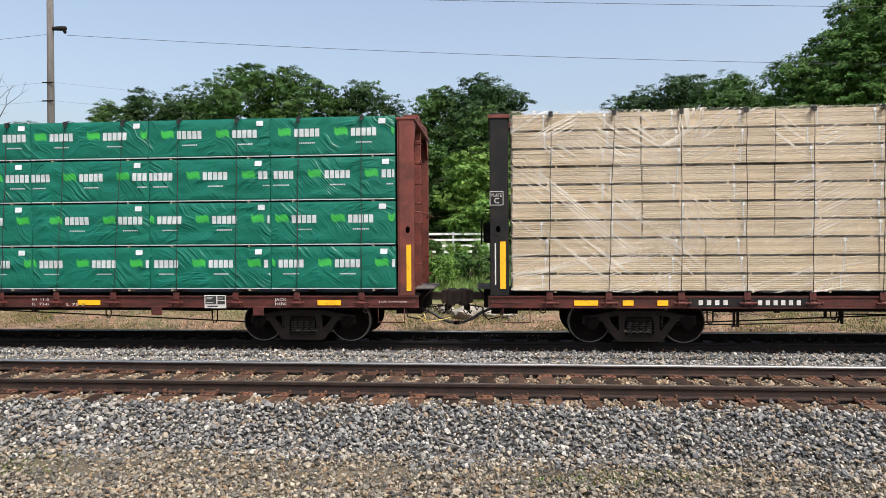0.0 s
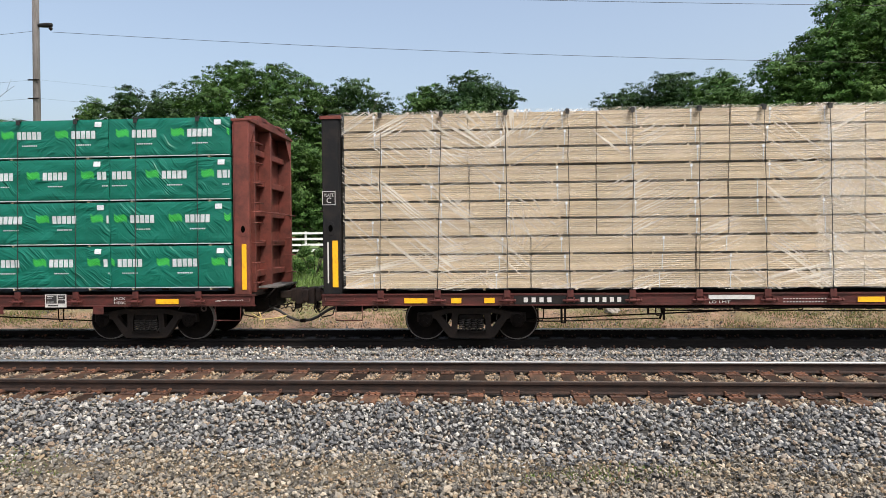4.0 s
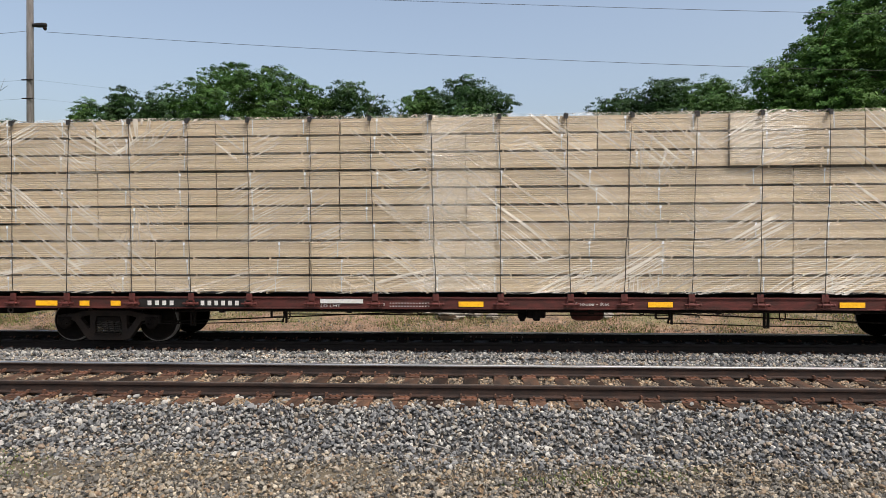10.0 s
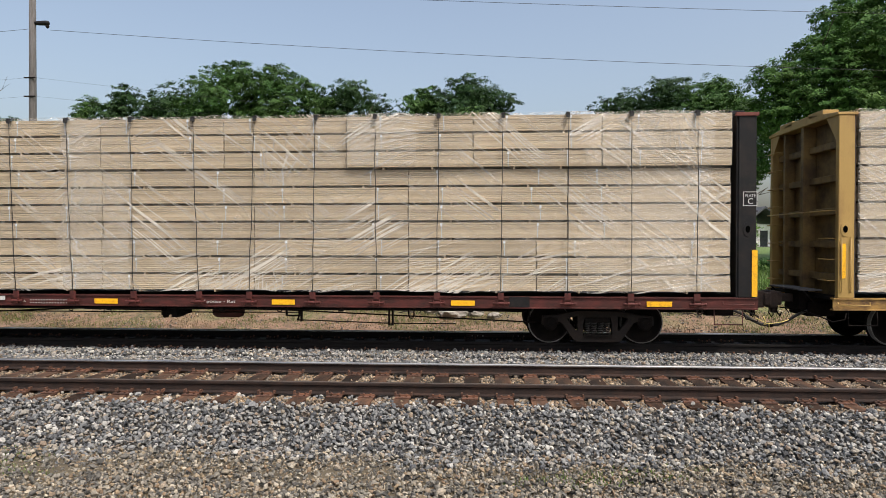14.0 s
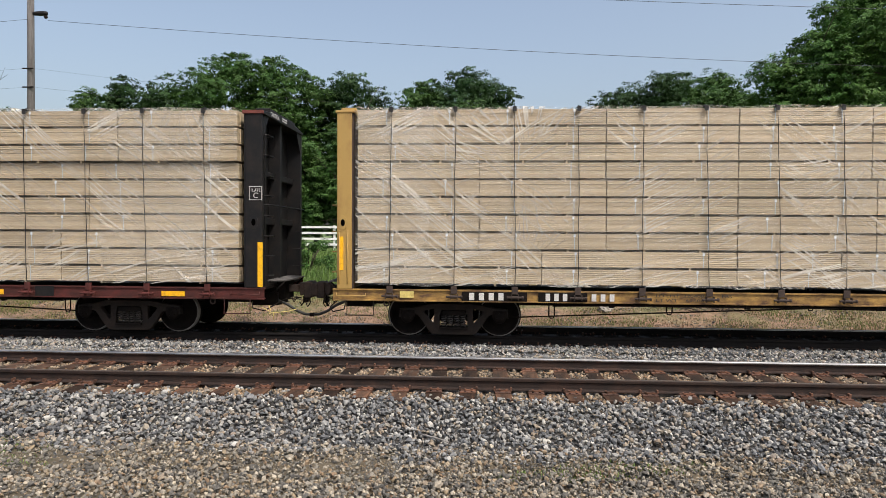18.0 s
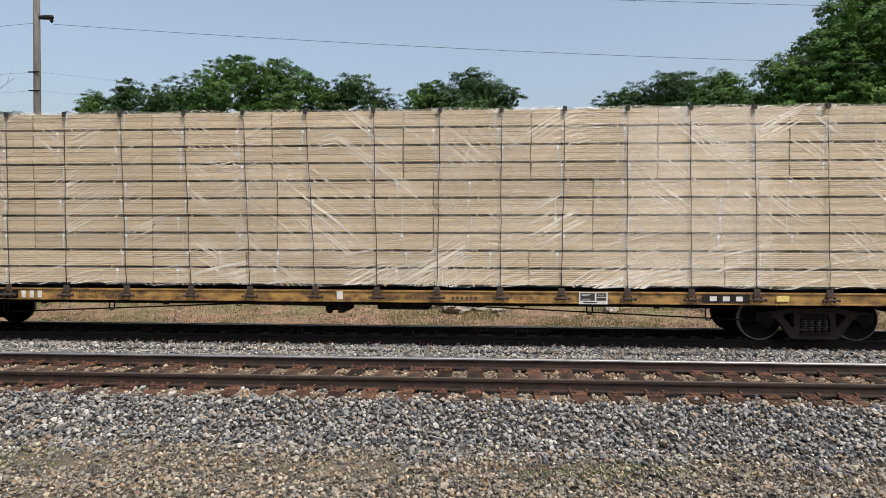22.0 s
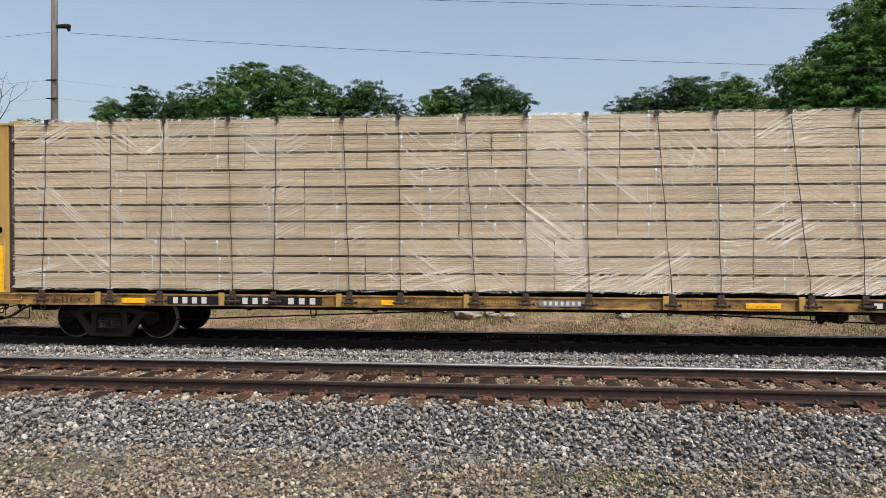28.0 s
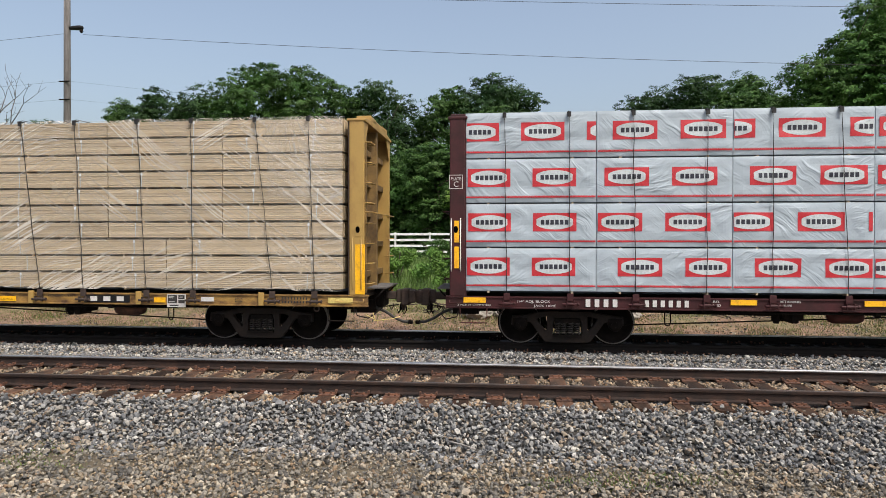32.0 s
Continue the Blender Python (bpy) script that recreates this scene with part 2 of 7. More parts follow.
def ground_material():
    m = mat("soil_and_dry_grass", (0.105, 0.083, 0.052), 0.95, 0, (0.055, 0.044, 0.028), 0.5, 1.6, 0.9, 30)
    n, lk = m.node_tree.nodes, m.node_tree.links
    hsv = [x for x in n if x.type == "HUE_SAT"][0]
    geo = n.new("ShaderNodeNewGeometry")
    sep = n.new("ShaderNodeSeparateXYZ")
    lk.new(geo.outputs["Position"], sep.inputs[0])
    ns = n.new("ShaderNodeTexNoise")
    ns.inputs["Scale"].default_value, ns.inputs["Detail"].default_value = 0.7, 8
    lk.new(geo.outputs["Position"], ns.inputs["Vector"])
    add = n.new("ShaderNodeMath")
    add.operation = "MULTIPLY_ADD"
    add.inputs[1].default_value = 9.0
    lk.new(ns.outputs["Fac"], add.inputs[0])
    lk.new(sep.outputs["Y"], add.inputs[2])
    mr = n.new("ShaderNodeMapRange")
    mr.inputs[1].default_value, mr.inputs[2].default_value = 22.5, 27.0
    lk.new(add.outputs[0], mr.inputs[0])
    bank = n.new("ShaderNodeMix")
    bank.data_type = "RGBA"
    speck = n.new("ShaderNodeTexNoise")
    speck.inputs["Scale"].default_value, speck.inputs["Detail"].default_value, speck.inputs["Roughness"].default_value = 3.5, 9, 0.78
    lk.new(geo.outputs["Position"], speck.inputs["Vector"])
    tone = n.new("ShaderNodeValToRGB")
    cr = tone.color_ramp
    while len(cr.elements) < 4:
        cr.elements.new(0.5)
    for e, (p, c) in zip(cr.elements, ((0.36, (0.06, 0.045, 0.028)), (0.47, (0.19, 0.125, 0.078)), (0.55, (0.26, 0.155, 0.10)), (0.68, (0.36, 0.28, 0.20)))):
        e.position, e.color = p, (*c, 1)
    lk.new(speck.outputs["Fac"], tone.inputs["Fac"])
    lk.new(tone.outputs["Color"], bank.inputs["B"])
    side = n.new("ShaderNodeMapRange")
    side.inputs[1].default_value, side.inputs[2].default_value = 16.3, 17.0
    lk.new(sep.outputs["Y"], side.inputs[0])
    lk.new(side.outputs[0], bank.inputs["Factor"])
    lk.new(hsv.outputs["Color"], bank.inputs["A"])
    mx = n.new("ShaderNodeMix")
    mx.data_type = "RGBA"
    mx.inputs["B"].default_value = (0.10, 0.155, 0.04, 1)
    lk.new(mr.outputs[0], mx.inputs["Factor"])
    lk.new(bank.outputs["Result"], mx.inputs["A"])
    lk.new(mx.outputs["Result"], n["Principled BSDF"].inputs["Base Color"])
    return m


def build_ground():
    ys = sorted({g[0] for g in GROUND} | set(np.arange(5, 9, 0.2)) | set(np.arange(16, 30, 0.4)))
    xs = [-900, -300, -120, -60] + list(np.arange(-30, 30.1, 0.6)) + [60, 120, 300, 900]
    verts, faces = [], []
    for y in ys:
        for x in xs:
            w = 0.05 if 16.5 < y < 60 else 0.018
            verts.append((x, y, lift(y) + w * noise.noise((x * 0.7, y * 0.9, 0)) + w * 0.6 * noise.noise((x * 2.3, y * 2.3, 5))))
    k = len(xs)
    for i in range(len(ys) - 1):
        for j in range(k - 1):
            faces.append((i * k + j, i * k + j + 1, (i + 1) * k + j + 1, (i + 1) * k + j))
    ob = new("ground", mesh_of("ground", verts, faces, ground_material(), True))
    tagged(ob, "tan dirt with dry grass, greener towards the fence", "ground", kind="structure")


build_ground()


def gravel_material(name="crushed_stone", light=0.47, warm=(1, 1, 1)):
    m = bpy.data.materials.new(name)
    m.use_nodes = True
    n, lk = m.node_tree.nodes, m.node_tree.links
    b = n["Principled BSDF"]
    geo = n.new("ShaderNodeNewGeometry")
    ramp = n.new("ShaderNodeValToRGB")
    cr = ramp.color_ramp
    cols = [(0.0, (0.075, 0.078, 0.085)), (0.22, (0.15, 0.156, 0.168)), (0.45, (0.24, 0.245, 0.25)), (0.60, (0.33, 0.33, 0.325)), (0.70, (0.37, 0.32, 0.25)), (0.77, (0.25, 0.185, 0.135)), (0.88, (0.41, 0.405, 0.39)), (1.0, (0.58, 0.565, 0.53))]
    while len(cr.elements) < len(cols):
        cr.elements.new(0.5)
    for e, (p, c) in zip(cr.elements, cols):
        e.position, e.color = p, (*[x * light * w for x, w in zip(c, warm)], 1)
    lk.new(geo.outputs["Random Per Island"], ramp.inputs["Fac"])
    tc = n.new("ShaderNodeTexCoord")
    ns = n.new("ShaderNodeTexNoise")
    ns.inputs["Scale"].default_value, ns.inputs["Detail"].default_value = 70, 5
    lk.new(tc.outputs["Object"], ns.inputs["Vector"])
    mr = n.new("ShaderNodeMapRange")
    mr.inputs[3].default_value, mr.inputs[4].default_value = 0.7, 1.3
    lk.new(ns.outputs["Fac"], mr.inputs[0])
    hs = n.new("ShaderNodeHueSaturation")
    lk.new(mr.outputs[0], hs.inputs["Value"])
    lk.new(ramp.outputs["Color"], hs.inputs["Color"])
    lk.new(hs.outputs["Color"], b.inputs["Base Color"])
    b.inputs["Roughness"].default_value = 0.85
    bp = n.new("ShaderNodeBump")
    bp.inputs["Strength"].default_value, bp.inputs["Distance"].default_value = 0.4, 0.01
    lk.new(ns.outputs["Fac"], bp.inputs["Height"])
    lk.new(bp.outputs["Normal"], b.inputs["Normal"])
    return m


M["stone"] = gravel_material("crushed_stone", 0.74, (1.02, 1.0, 0.965))
M["stone_warm"] = gravel_material("rusty_stone", 0.60, (1.24, 0.96, 0.68))
M["pebble"] = gravel_material("path_pebbles", 0.66, (1.10, 0.98, 0.80))
M["stone_clean"] = gravel_material("clean_stone", 0.84, (1.02, 1.0, 0.96))
# stone tones lowered so that they hold the shade under the train
M["stone_shaded"] = gravel_material("train_shaded_stone", 0.26)
BED = [(7.75, -0.66), (8.1, -0.49), (8.64, -0.222), (9.0, -0.226), (11.0, -0.232), (11.3, -0.235), (11.9, -0.27), (12.5, -0.24), (15.1, -0.24), (15.4, -0.25), (16.6, -0.62)]


def bed_z(y):
    return float(np.interp(y, [b[0] for b in BED], [b[1] for b in BED])) if 7.75 < y < 16.6 else -9


def build_bed():
    """The ballast under both tracks, and loose stones on it and on the path beside it."""
    # darker than its stones: shade in the gaps is put into this colour
    m = mat("ballast_bed", (0.045, 0.041, 0.037), 0.95, 0, (0.022, 0.020, 0.018), 0.5, 14.0, 1.0, 28)
    xs = [-400, -100] + list(np.arange(-30, 30.1, 0.5)) + [100, 400]
    ys = sorted({b[0] for b in BED} | set(np.arange(7.8, 16.5, 0.3)))
    verts = [(x, y, bed_z(min(max(y, 7.76), 16.59)) + 0.012 * noise.noise((x * 3, y * 3, 2))) for y in ys for x in xs]
    k = len(xs)
    faces = [(i * k + j, i * k + j + 1, (i + 1) * k + j + 1, (i + 1) * k + j) for i in range(len(ys) - 1) for j in range(k - 1)]
    ob = new("ballast_bed", mesh_of("ballast_bed", verts, faces, m, True))
    tagged(ob, "bed of grey crushed stone under two tracks", "ballast", kind="structure")


def rocks(name, label, x0, x1, y0, y1, cell, size, seed, height=None, weight=None, material=None, pile=0.5, spread=0.22):
    """Loose angular stones strewn evenly over a stretch, joined into one; pile: how far some lie above the rest."""
    rng = np.random.default_rng(seed)
    base = np.array([(0, 0, 1), (0.9, 0, 0.35), (0.28, 0.85, 0.35), (-0.72, 0.53, 0.35), (-0.72, -0.53, 0.35), (0.28, -0.85, 0.35),
                     (0.72, 0.53, -0.4), (-0.28, 0.85, -0.4), (-0.9, 0, -0.4), (-0.28, -0.85, -0.4), (0.72, -0.53, -0.4)])
    tri = np.array([(0, 1, 2), (0, 2, 3), (0, 3, 4), (0, 4, 5), (0, 5, 1), (1, 6, 2), (2, 7, 3), (3, 8, 4), (4, 9, 5), (5, 10, 1), (6, 7, 2), (7, 8, 3), (8, 9, 4), (9, 10, 5), (10, 6, 1)])
    nb = len(base)
    gx, gy = np.meshgrid(np.arange(x0, x1, cell), np.arange(y0, y1, cell))
    x = gx.reshape(-1) + rng.uniform(-0.62, 0.62, gx.size) * cell
    y = gy.reshape(-1) + rng.uniform(-0.62, 0.62, gx.size) * cell
    if weight:
        keep = rng.random(len(x)) < np.array([weight(a, b) for a, b in zip(x, y)])
        x, y = x[keep], y[keep]
    n = len(x)
    z = np.array([(height(b) if height else max(lift(b), bed_z(b))) for b in y])
    s = size * np.clip(rng.lognormal(0, spread, n), 0.5, 1.9)
    jit = base[None] * rng.uniform(0.72, 1.22, (n, nb, 1)) + rng.normal(0, 0.10, (n, nb, 3))
    jit *= np.stack([rng.uniform(0.75, 1.3, n), rng.uniform(0.75, 1.3, n), rng.uniform(0.6, 1.0, n)], -1)[:, None]
    q = rng.normal(size=(n, 4)) * np.array([1, 0.5, 0.5, 1])
    q /= np.linalg.norm(q, axis=1)[:, None]
    w, a, b, c = q.T
    rot = np.stack([1 - 2 * (b * b + c * c), 2 * (a * b - w * c), 2 * (a * c + w * b), 2 * (a * b + w * c), 1 - 2 * (a * a + c * c), 2 * (b * c - w * a),
                    2 * (a * c - w * b), 2 * (b * c + w * a), 1 - 2 * (a * a + b * b)], -1).reshape(n, 3, 3)
    v = np.einsum("nij,nkj->nki", rot, jit) * (s / 2)[:, None, None]
    v += np.stack([x, y, z + s * (0.05 + pile * rng.random(n) ** 1.5)], -1)[:, None]
    f = (tri[None] + (np.arange(n) * nb)[:, None, None]).reshape(-1, 3)
    me = bpy.data.meshes.new(name)
    me.from_pydata(v.reshape(-1, 3), [], f)
    me.materials.append(material or M["stone"])
    return tagged(new(name, me), label, "gravel", kind="stuff")


build_bed()


def clear_of_rails(x, y):
    for r in (NEAR, NEAR + 1.508, FAR, FAR + 1.508):
        if abs(y - r) < 0.11:
            return 0.0
    return 1.0


def tie_places(seed):
    rng, x, out = random.Random(seed), -13.0, []
    while x < 13.0:
        out.append(x)
        x += 0.517 + rng.uniform(-0.05, 0.05)
    return out


TIES = {MID1: tie_places(11), MID2: tie_places(12)}


def between_ties(x, y):
    if clear_of_rails(x, y) == 0:
        return 0.0
    return 0.06 if min(abs(x - q) for q in TIES[MID1]) < 0.12 else 1.0


def strip_of_dirt(x, y):
    """How bare the packed dirt path is, from 0 to 1."""
    mid = 7.30 + 0.14 * noise.noise((x * 0.45, 0, 2))
    bare = max(0.0, 1 - abs(y - mid) / 0.34)
    spot = max(0.0, noise.noise((x * 0.55, y * 1.5, 13)) - 0.12) * 2.2
    return min(1.0, bare + spot)


rocks("shoulder_ballast", "grey crushed stone heaped beside the ties", -8.2, 6.6, 7.40, 9.12, 0.0365, 0.052, 1, pile=0.95,
      weight=lambda x, y: 0.92 if 7.9 < y < 8.70 + 0.09 * noise.noise((x * 1.9, 0, 4)) else (min(0.92, max(0.0, 0.45 + (y - 7.75) * 1.5 + 0.8 * noise.noise((x * 0.9, y * 2, 6)))) if y < 8 else 0.16 * between_ties(x, y)))
rocks("path_gravel", "loose gravel scattered over packed dirt", -7.2, 5.8, 5.9, 7.9, 0.0385, 0.040, 2, material=M["pebble"], pile=0.7, spread=0.3,
      weight=lambda x, y: 0.92 - 0.36 * strip_of_dirt(x, y))
rocks("path_grit", "fine pale grit pressed into the dirt", -7.2, 5.8, 6.9, 7.95, 0.031, 0.020, 7, material=M["pebble"], pile=0.1, weight=lambda x, y: 0.35 + 0.3 * strip_of_dirt(x, y))
rocks("foreground_ballast", "coarse grey stones on the path", -6.8, 5.4, 5.9, 7.12, 0.046, 0.048, 6, pile=1.0, material=M["pebble"],
      weight=lambda x, y: 0.8 if noise.noise((x * 0.4, y * 0.9, 13)) > -0.05 + 0.9 * max(0, y - 6.85) else 0.12)
rocks("track_ballast", "tan and grey stone between the rails", -9.4, 7.4, 8.72, 11.15, 0.040, 0.045, 3, height=lambda y: -0.222, material=M["stone_warm"], weight=between_ties)
rocks("centre_ballast", "clean grey stone between the tracks", -11.0, 8.4, 11.12, 12.98, 0.043, 0.052, 5, material=M["stone_clean"], pile=0.7, height=lambda y: max(bed_z(y), -0.205) if y > 12.42 else bed_z(y), weight=clear_of_rails)
rocks("far_track_ballast", "stone between the rails, coloured dark for the train's shade", -13, 10, 13.0, 16.4, 0.16, 0.06, 4, weight=clear_of_rails, material=M["stone_shaded"])
rocks("bank_stones", "small stones and clods on the dirt bank", -14, 11, 16.3, 19.5, 0.12, 0.05, 9, material=M["pebble"], weight=lambda x, y: 0.3 + noise.noise((x * 0.6, y, 3)))

# ---- tracks ----


def rail_mesh(length):
    prof = [(-0.07, -0.172), (0.07, -0.172), (0.07, -0.160), (0.014, -0.140), (0.011, -0.06), (0.034, -0.045), (0.036, -0.012), (0.028, -0.002), (-0.028, -0.002), (-0.036, -0.012), (-0.034, -0.045), (-0.011, -0.06), (-0.014, -0.140), (-0.07, -0.160)]
    bm = bmesh.new()
    a = [bm.verts.new((-length, y, z)) for y, z in prof]
    b = [bm.verts.new((length, y, z)) for y, z in prof]
    for i in range(len(prof)):
        j = (i + 1) % len(prof)
        bm.faces.new((a[i], b[i], b[j], a[j]))
    bm.faces.new(a)
    bm.faces.new(b[::-1])
    bmesh.ops.recalc_face_normals(bm, faces=bm.faces)
    return bm


def build_track(mid, label, shiny, seed):
    rng = random.Random(seed)
    track = thing("railway_track", label, "railway track", "parallel railway tracks", kind="structure", at=pose(0, mid, 0))
    for side in (-0.754, 0.754):
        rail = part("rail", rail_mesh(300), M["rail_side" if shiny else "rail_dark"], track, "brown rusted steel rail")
        rail.location.y = side
        g = -1 if side > 0 else 1
        surf = bmesh.new()
        prof = [(-0.027 * g, 0.0), (0.026 * g, 0.0), (0.040 * g, -0.010), (0.040 * g, -0.026), (0.030 * g, -0.026), (0.022 * g, -0.006), (-0.027 * g, -0.006)]
        va = [surf.verts.new((-300, *q)) for q in prof]
        vb = [surf.verts.new((300, *q)) for q in prof]
        for i in range(len(prof)):
            surf.faces.new((va[i], vb[i], vb[(i + 1) % len(prof)], va[(i + 1) % len(prof)]))
        bmesh.ops.recalc_face_normals(surf, faces=surf.faces)
        # near rails' tops are coloured darker for missing glint and the train's shade
        part("running_surface", surf, (M["rail_top"] if side > 0 else M["rail_no_glint"]) if shiny else M["rail_top" if side > 0 else "wheel_steel"], rail, "worn running surface")
        if side > 0 and not shiny:
            for jx in (-0.32, 0.60):
                part("joint_bar", boxes((jx, jx + 0.9, -0.045, -0.012, -0.125, -0.065)), M["rail_side"], rail, "bolted joint bar")
                for k in range(3):
                    part("bolt", boxes((jx + 0.12 + k * 0.12, jx + 0.145 + k * 0.12, -0.062, -0.04, -0.105, -0.085)), M["tread"], rail)
    tie = mesh_of("tie", *tie_shape(), M["tie" if shiny else "tie_shaded"])
    plate = boxes((-0.11, 0.11, -0.20, 0.20, -0.183, -0.168), (-0.105, 0.105, -0.105, -0.072, -0.168, -0.152), (-0.105, 0.105, 0.072, 0.105, -0.168, -0.152))
    plate_me = bpy.data.meshes.new("tie_plate")
    plate.to_mesh(plate_me)
    hole_me = bpy.data.meshes.new("spike_hole")
    boxes((-0.062, -0.032, -0.165, -0.135, -0.168, -0.1655), (0.032, 0.062, -0.165, -0.135, -0.168, -0.1655)).to_mesh(hole_me)
    spike = bmesh.new()
    for sx, sy in ((-0.05, -0.085), (0.05, -0.09), (-0.05, 0.085), (0.06, 0.13)):
        box(spike, sx - 0.013, sx + 0.013, sy - 0.02, sy + 0.02, -0.18, -0.142)
    spike_me = bpy.data.meshes.new("spikes")
    spike.to_mesh(spike_me)
    clip = boxes((-0.13, -0.105, -0.10, -0.03, -0.17, -0.12), (0.105, 0.13, -0.10, -0.03, -0.17, -0.12))
    clip_me = bpy.data.meshes.new("rail_anchor")
    clip.to_mesh(clip_me)
    for x in TIES[mid]:
        t = part("tie", tie, M["tie"], track)
        t.matrix_local = pose(x, rng.uniform(-0.06, 0.06), rng.uniform(-0.006, 0.004), 0, rng.uniform(-0.6, 0.6), rng.uniform(-0.8, 0.8))
        for side in (-0.754, 0.754):
            p = part("tie_plate", plate_me, M["rust" if shiny else "rail_dark"], track)
            p.matrix_local = pose(x, side, 0.0)
            part("spike", spike_me, M["rust"], p)
            if shiny:
                part("spike_hole", hole_me, M["void"], p)
            if rng.random() < 0.55:
                part("rail_anchor", clip_me, M["rust"], p)
    far = bmesh.new()
    for sign in (-1, 1):
        for i in range(150):
            c = sign * (13.3 + i * 0.52)
            box(far, c - 0.11, c + 0.11, -1.3, 1.3, -0.36, -0.185)
    tagged(part("distant_ties", far, M["tie" if shiny else "tie_shaded"], track), kind="stuff")
    return track


def tie_shape():
    bm = boxes((-0.115, 0.115, -1.3, 1.3, -0.36, -0.184))
    bmesh.ops.subdivide_edges(bm, edges=[e for e in bm.edges if e.calc_length() > 1], cuts=9)
    rng = random.Random(5)
    for v in bm.verts:
        v.co.x += rng.uniform(-0.008, 0.008)
        v.co.z += rng.uniform(-0.005, 0.002) if v.co.z > -0.3 else 0
    bm.verts.index_update()
    out = [tuple(v.co) for v in bm.verts], [[v.index for v in f.verts] for f in bm.faces]
    bm.free()
    return out


build_track(MID1, "main line track with rusty spiked tie plates and brown ties", True, 11)
build_track(MID2, "track under the train, its rails and ties darkened for shade", False, 12)

# ---- trees and plants ----


def leaf_material(name, rgb, spread=0.32):
    m = bpy.data.materials.new(name)
    m.use_nodes = True
    n, lk = m.node_tree.nodes, m.node_tree.links
    b = n["Principled BSDF"]
    geo = n.new("ShaderNodeNewGeometry")
    hs = n.new("ShaderNodeHueSaturation")
    hs.inputs["Color"].default_value = (*rgb, 1)
    v = n.new("ShaderNodeMapRange")
    v.inputs[3].default_value, v.inputs[4].default_value = 1 - spread, 1 + spread
    lk.new(geo.outputs["Random Per Island"], v.inputs[0])
    lk.new(v.outputs[0], hs.inputs["Value"])
    ns = n.new("ShaderNodeTexNoise")
    ns.inputs["Scale"].default_value = 0.5
    lk.new(geo.outputs["Position"], ns.inputs["Vector"])
    h = n.new("ShaderNodeMapRange")
    h.inputs[3].default_value, h.inputs[4].default_value = 0.47, 0.53
    lk.new(ns.outputs["Fac"], h.inputs[0])
    lk.new(h.outputs[0], hs.inputs["Hue"])
    lk.new(hs.outputs["Color"], b.inputs["Base Color"])
    b.inputs["Roughness"].default_value = 0.6
    b.inputs["Specular IOR Level"].default_value = 0.22
    tr = n.new("ShaderNodeBsdfTranslucent")
    lk.new(hs.outputs["Color"], tr.inputs["Color"])
    mx = n.new("ShaderNodeMixShader")
    mx.inputs[0].default_value = 0.14
    lk.new(b.outputs[0], mx.inputs[1])
    lk.new(tr.outputs[0], mx.inputs[2])
    lk.new(mx.outputs[0], n["Material Output"].inputs["Surface"])
    return m


M["leaf_oak"] = leaf_material("oak_leaves", (0.056, 0.118, 0.027))
M["leaf_lawn"] = leaf_material("sunlit_oak_leaves", (0.066, 0.142, 0.029))
M["leaf_dark"] = leaf_material("dark_leaves", (0.034, 0.075, 0.022))
M["leaf_bright"] = leaf_material("young_leaves", (0.125, 0.23, 0.045))
M["leaf_grass"] = leaf_material("grass_blades", (0.105, 0.165, 0.042), 0.5)
M["leaf_weed"] = leaf_material("olive_weeds", (0.135, 0.165, 0.052), 0.45)
M["leaf_dry"] = leaf_material("dry_grass_blades", (0.22, 0.155, 0.088), 0.5)


def leaves_mesh(name, centres, radii, per, size, material, rng):
    """Small bent leaves on the outside of many clumps."""
    n = len(centres)
    d = rng.normal(size=(n, per, 3))
    d /= np.linalg.norm(d, axis=2)[..., None]
    c = centres[:, None] + d * radii[:, None, None] * rng.uniform(0.45, 1.08, (n, per, 1)) * np.array([1, 1, 0.8])
    c = c.reshape(-1, 3)
    nor = d.reshape(-1, 3) * 0.6 + np.array([0, 0, 0.55]) + rng.normal(0, 0.45, (n * per, 3))
    nor /= np.linalg.norm(nor, axis=1)[:, None]
    t = np.cross(nor, rng.normal(size=nor.shape))
    t /= np.linalg.norm(t, axis=1)[:, None]
    u = np.cross(nor, t)
    s = (size * rng.uniform(0.6, 1.35, n * per))[:, None]
    v = np.stack([c - t * s * 0.6 - u * s * 0.35, c + t * s * 0.7, c - t * s * 0.5 + u * s * 0.45 - nor * s * 0.15], 1).reshape(-1, 3)
    f = np.arange(len(v)).reshape(-1, 3)
    me = bpy.data.meshes.new(name)
    me.from_pydata(v, [], f)
    me.materials.append(material)
    return me


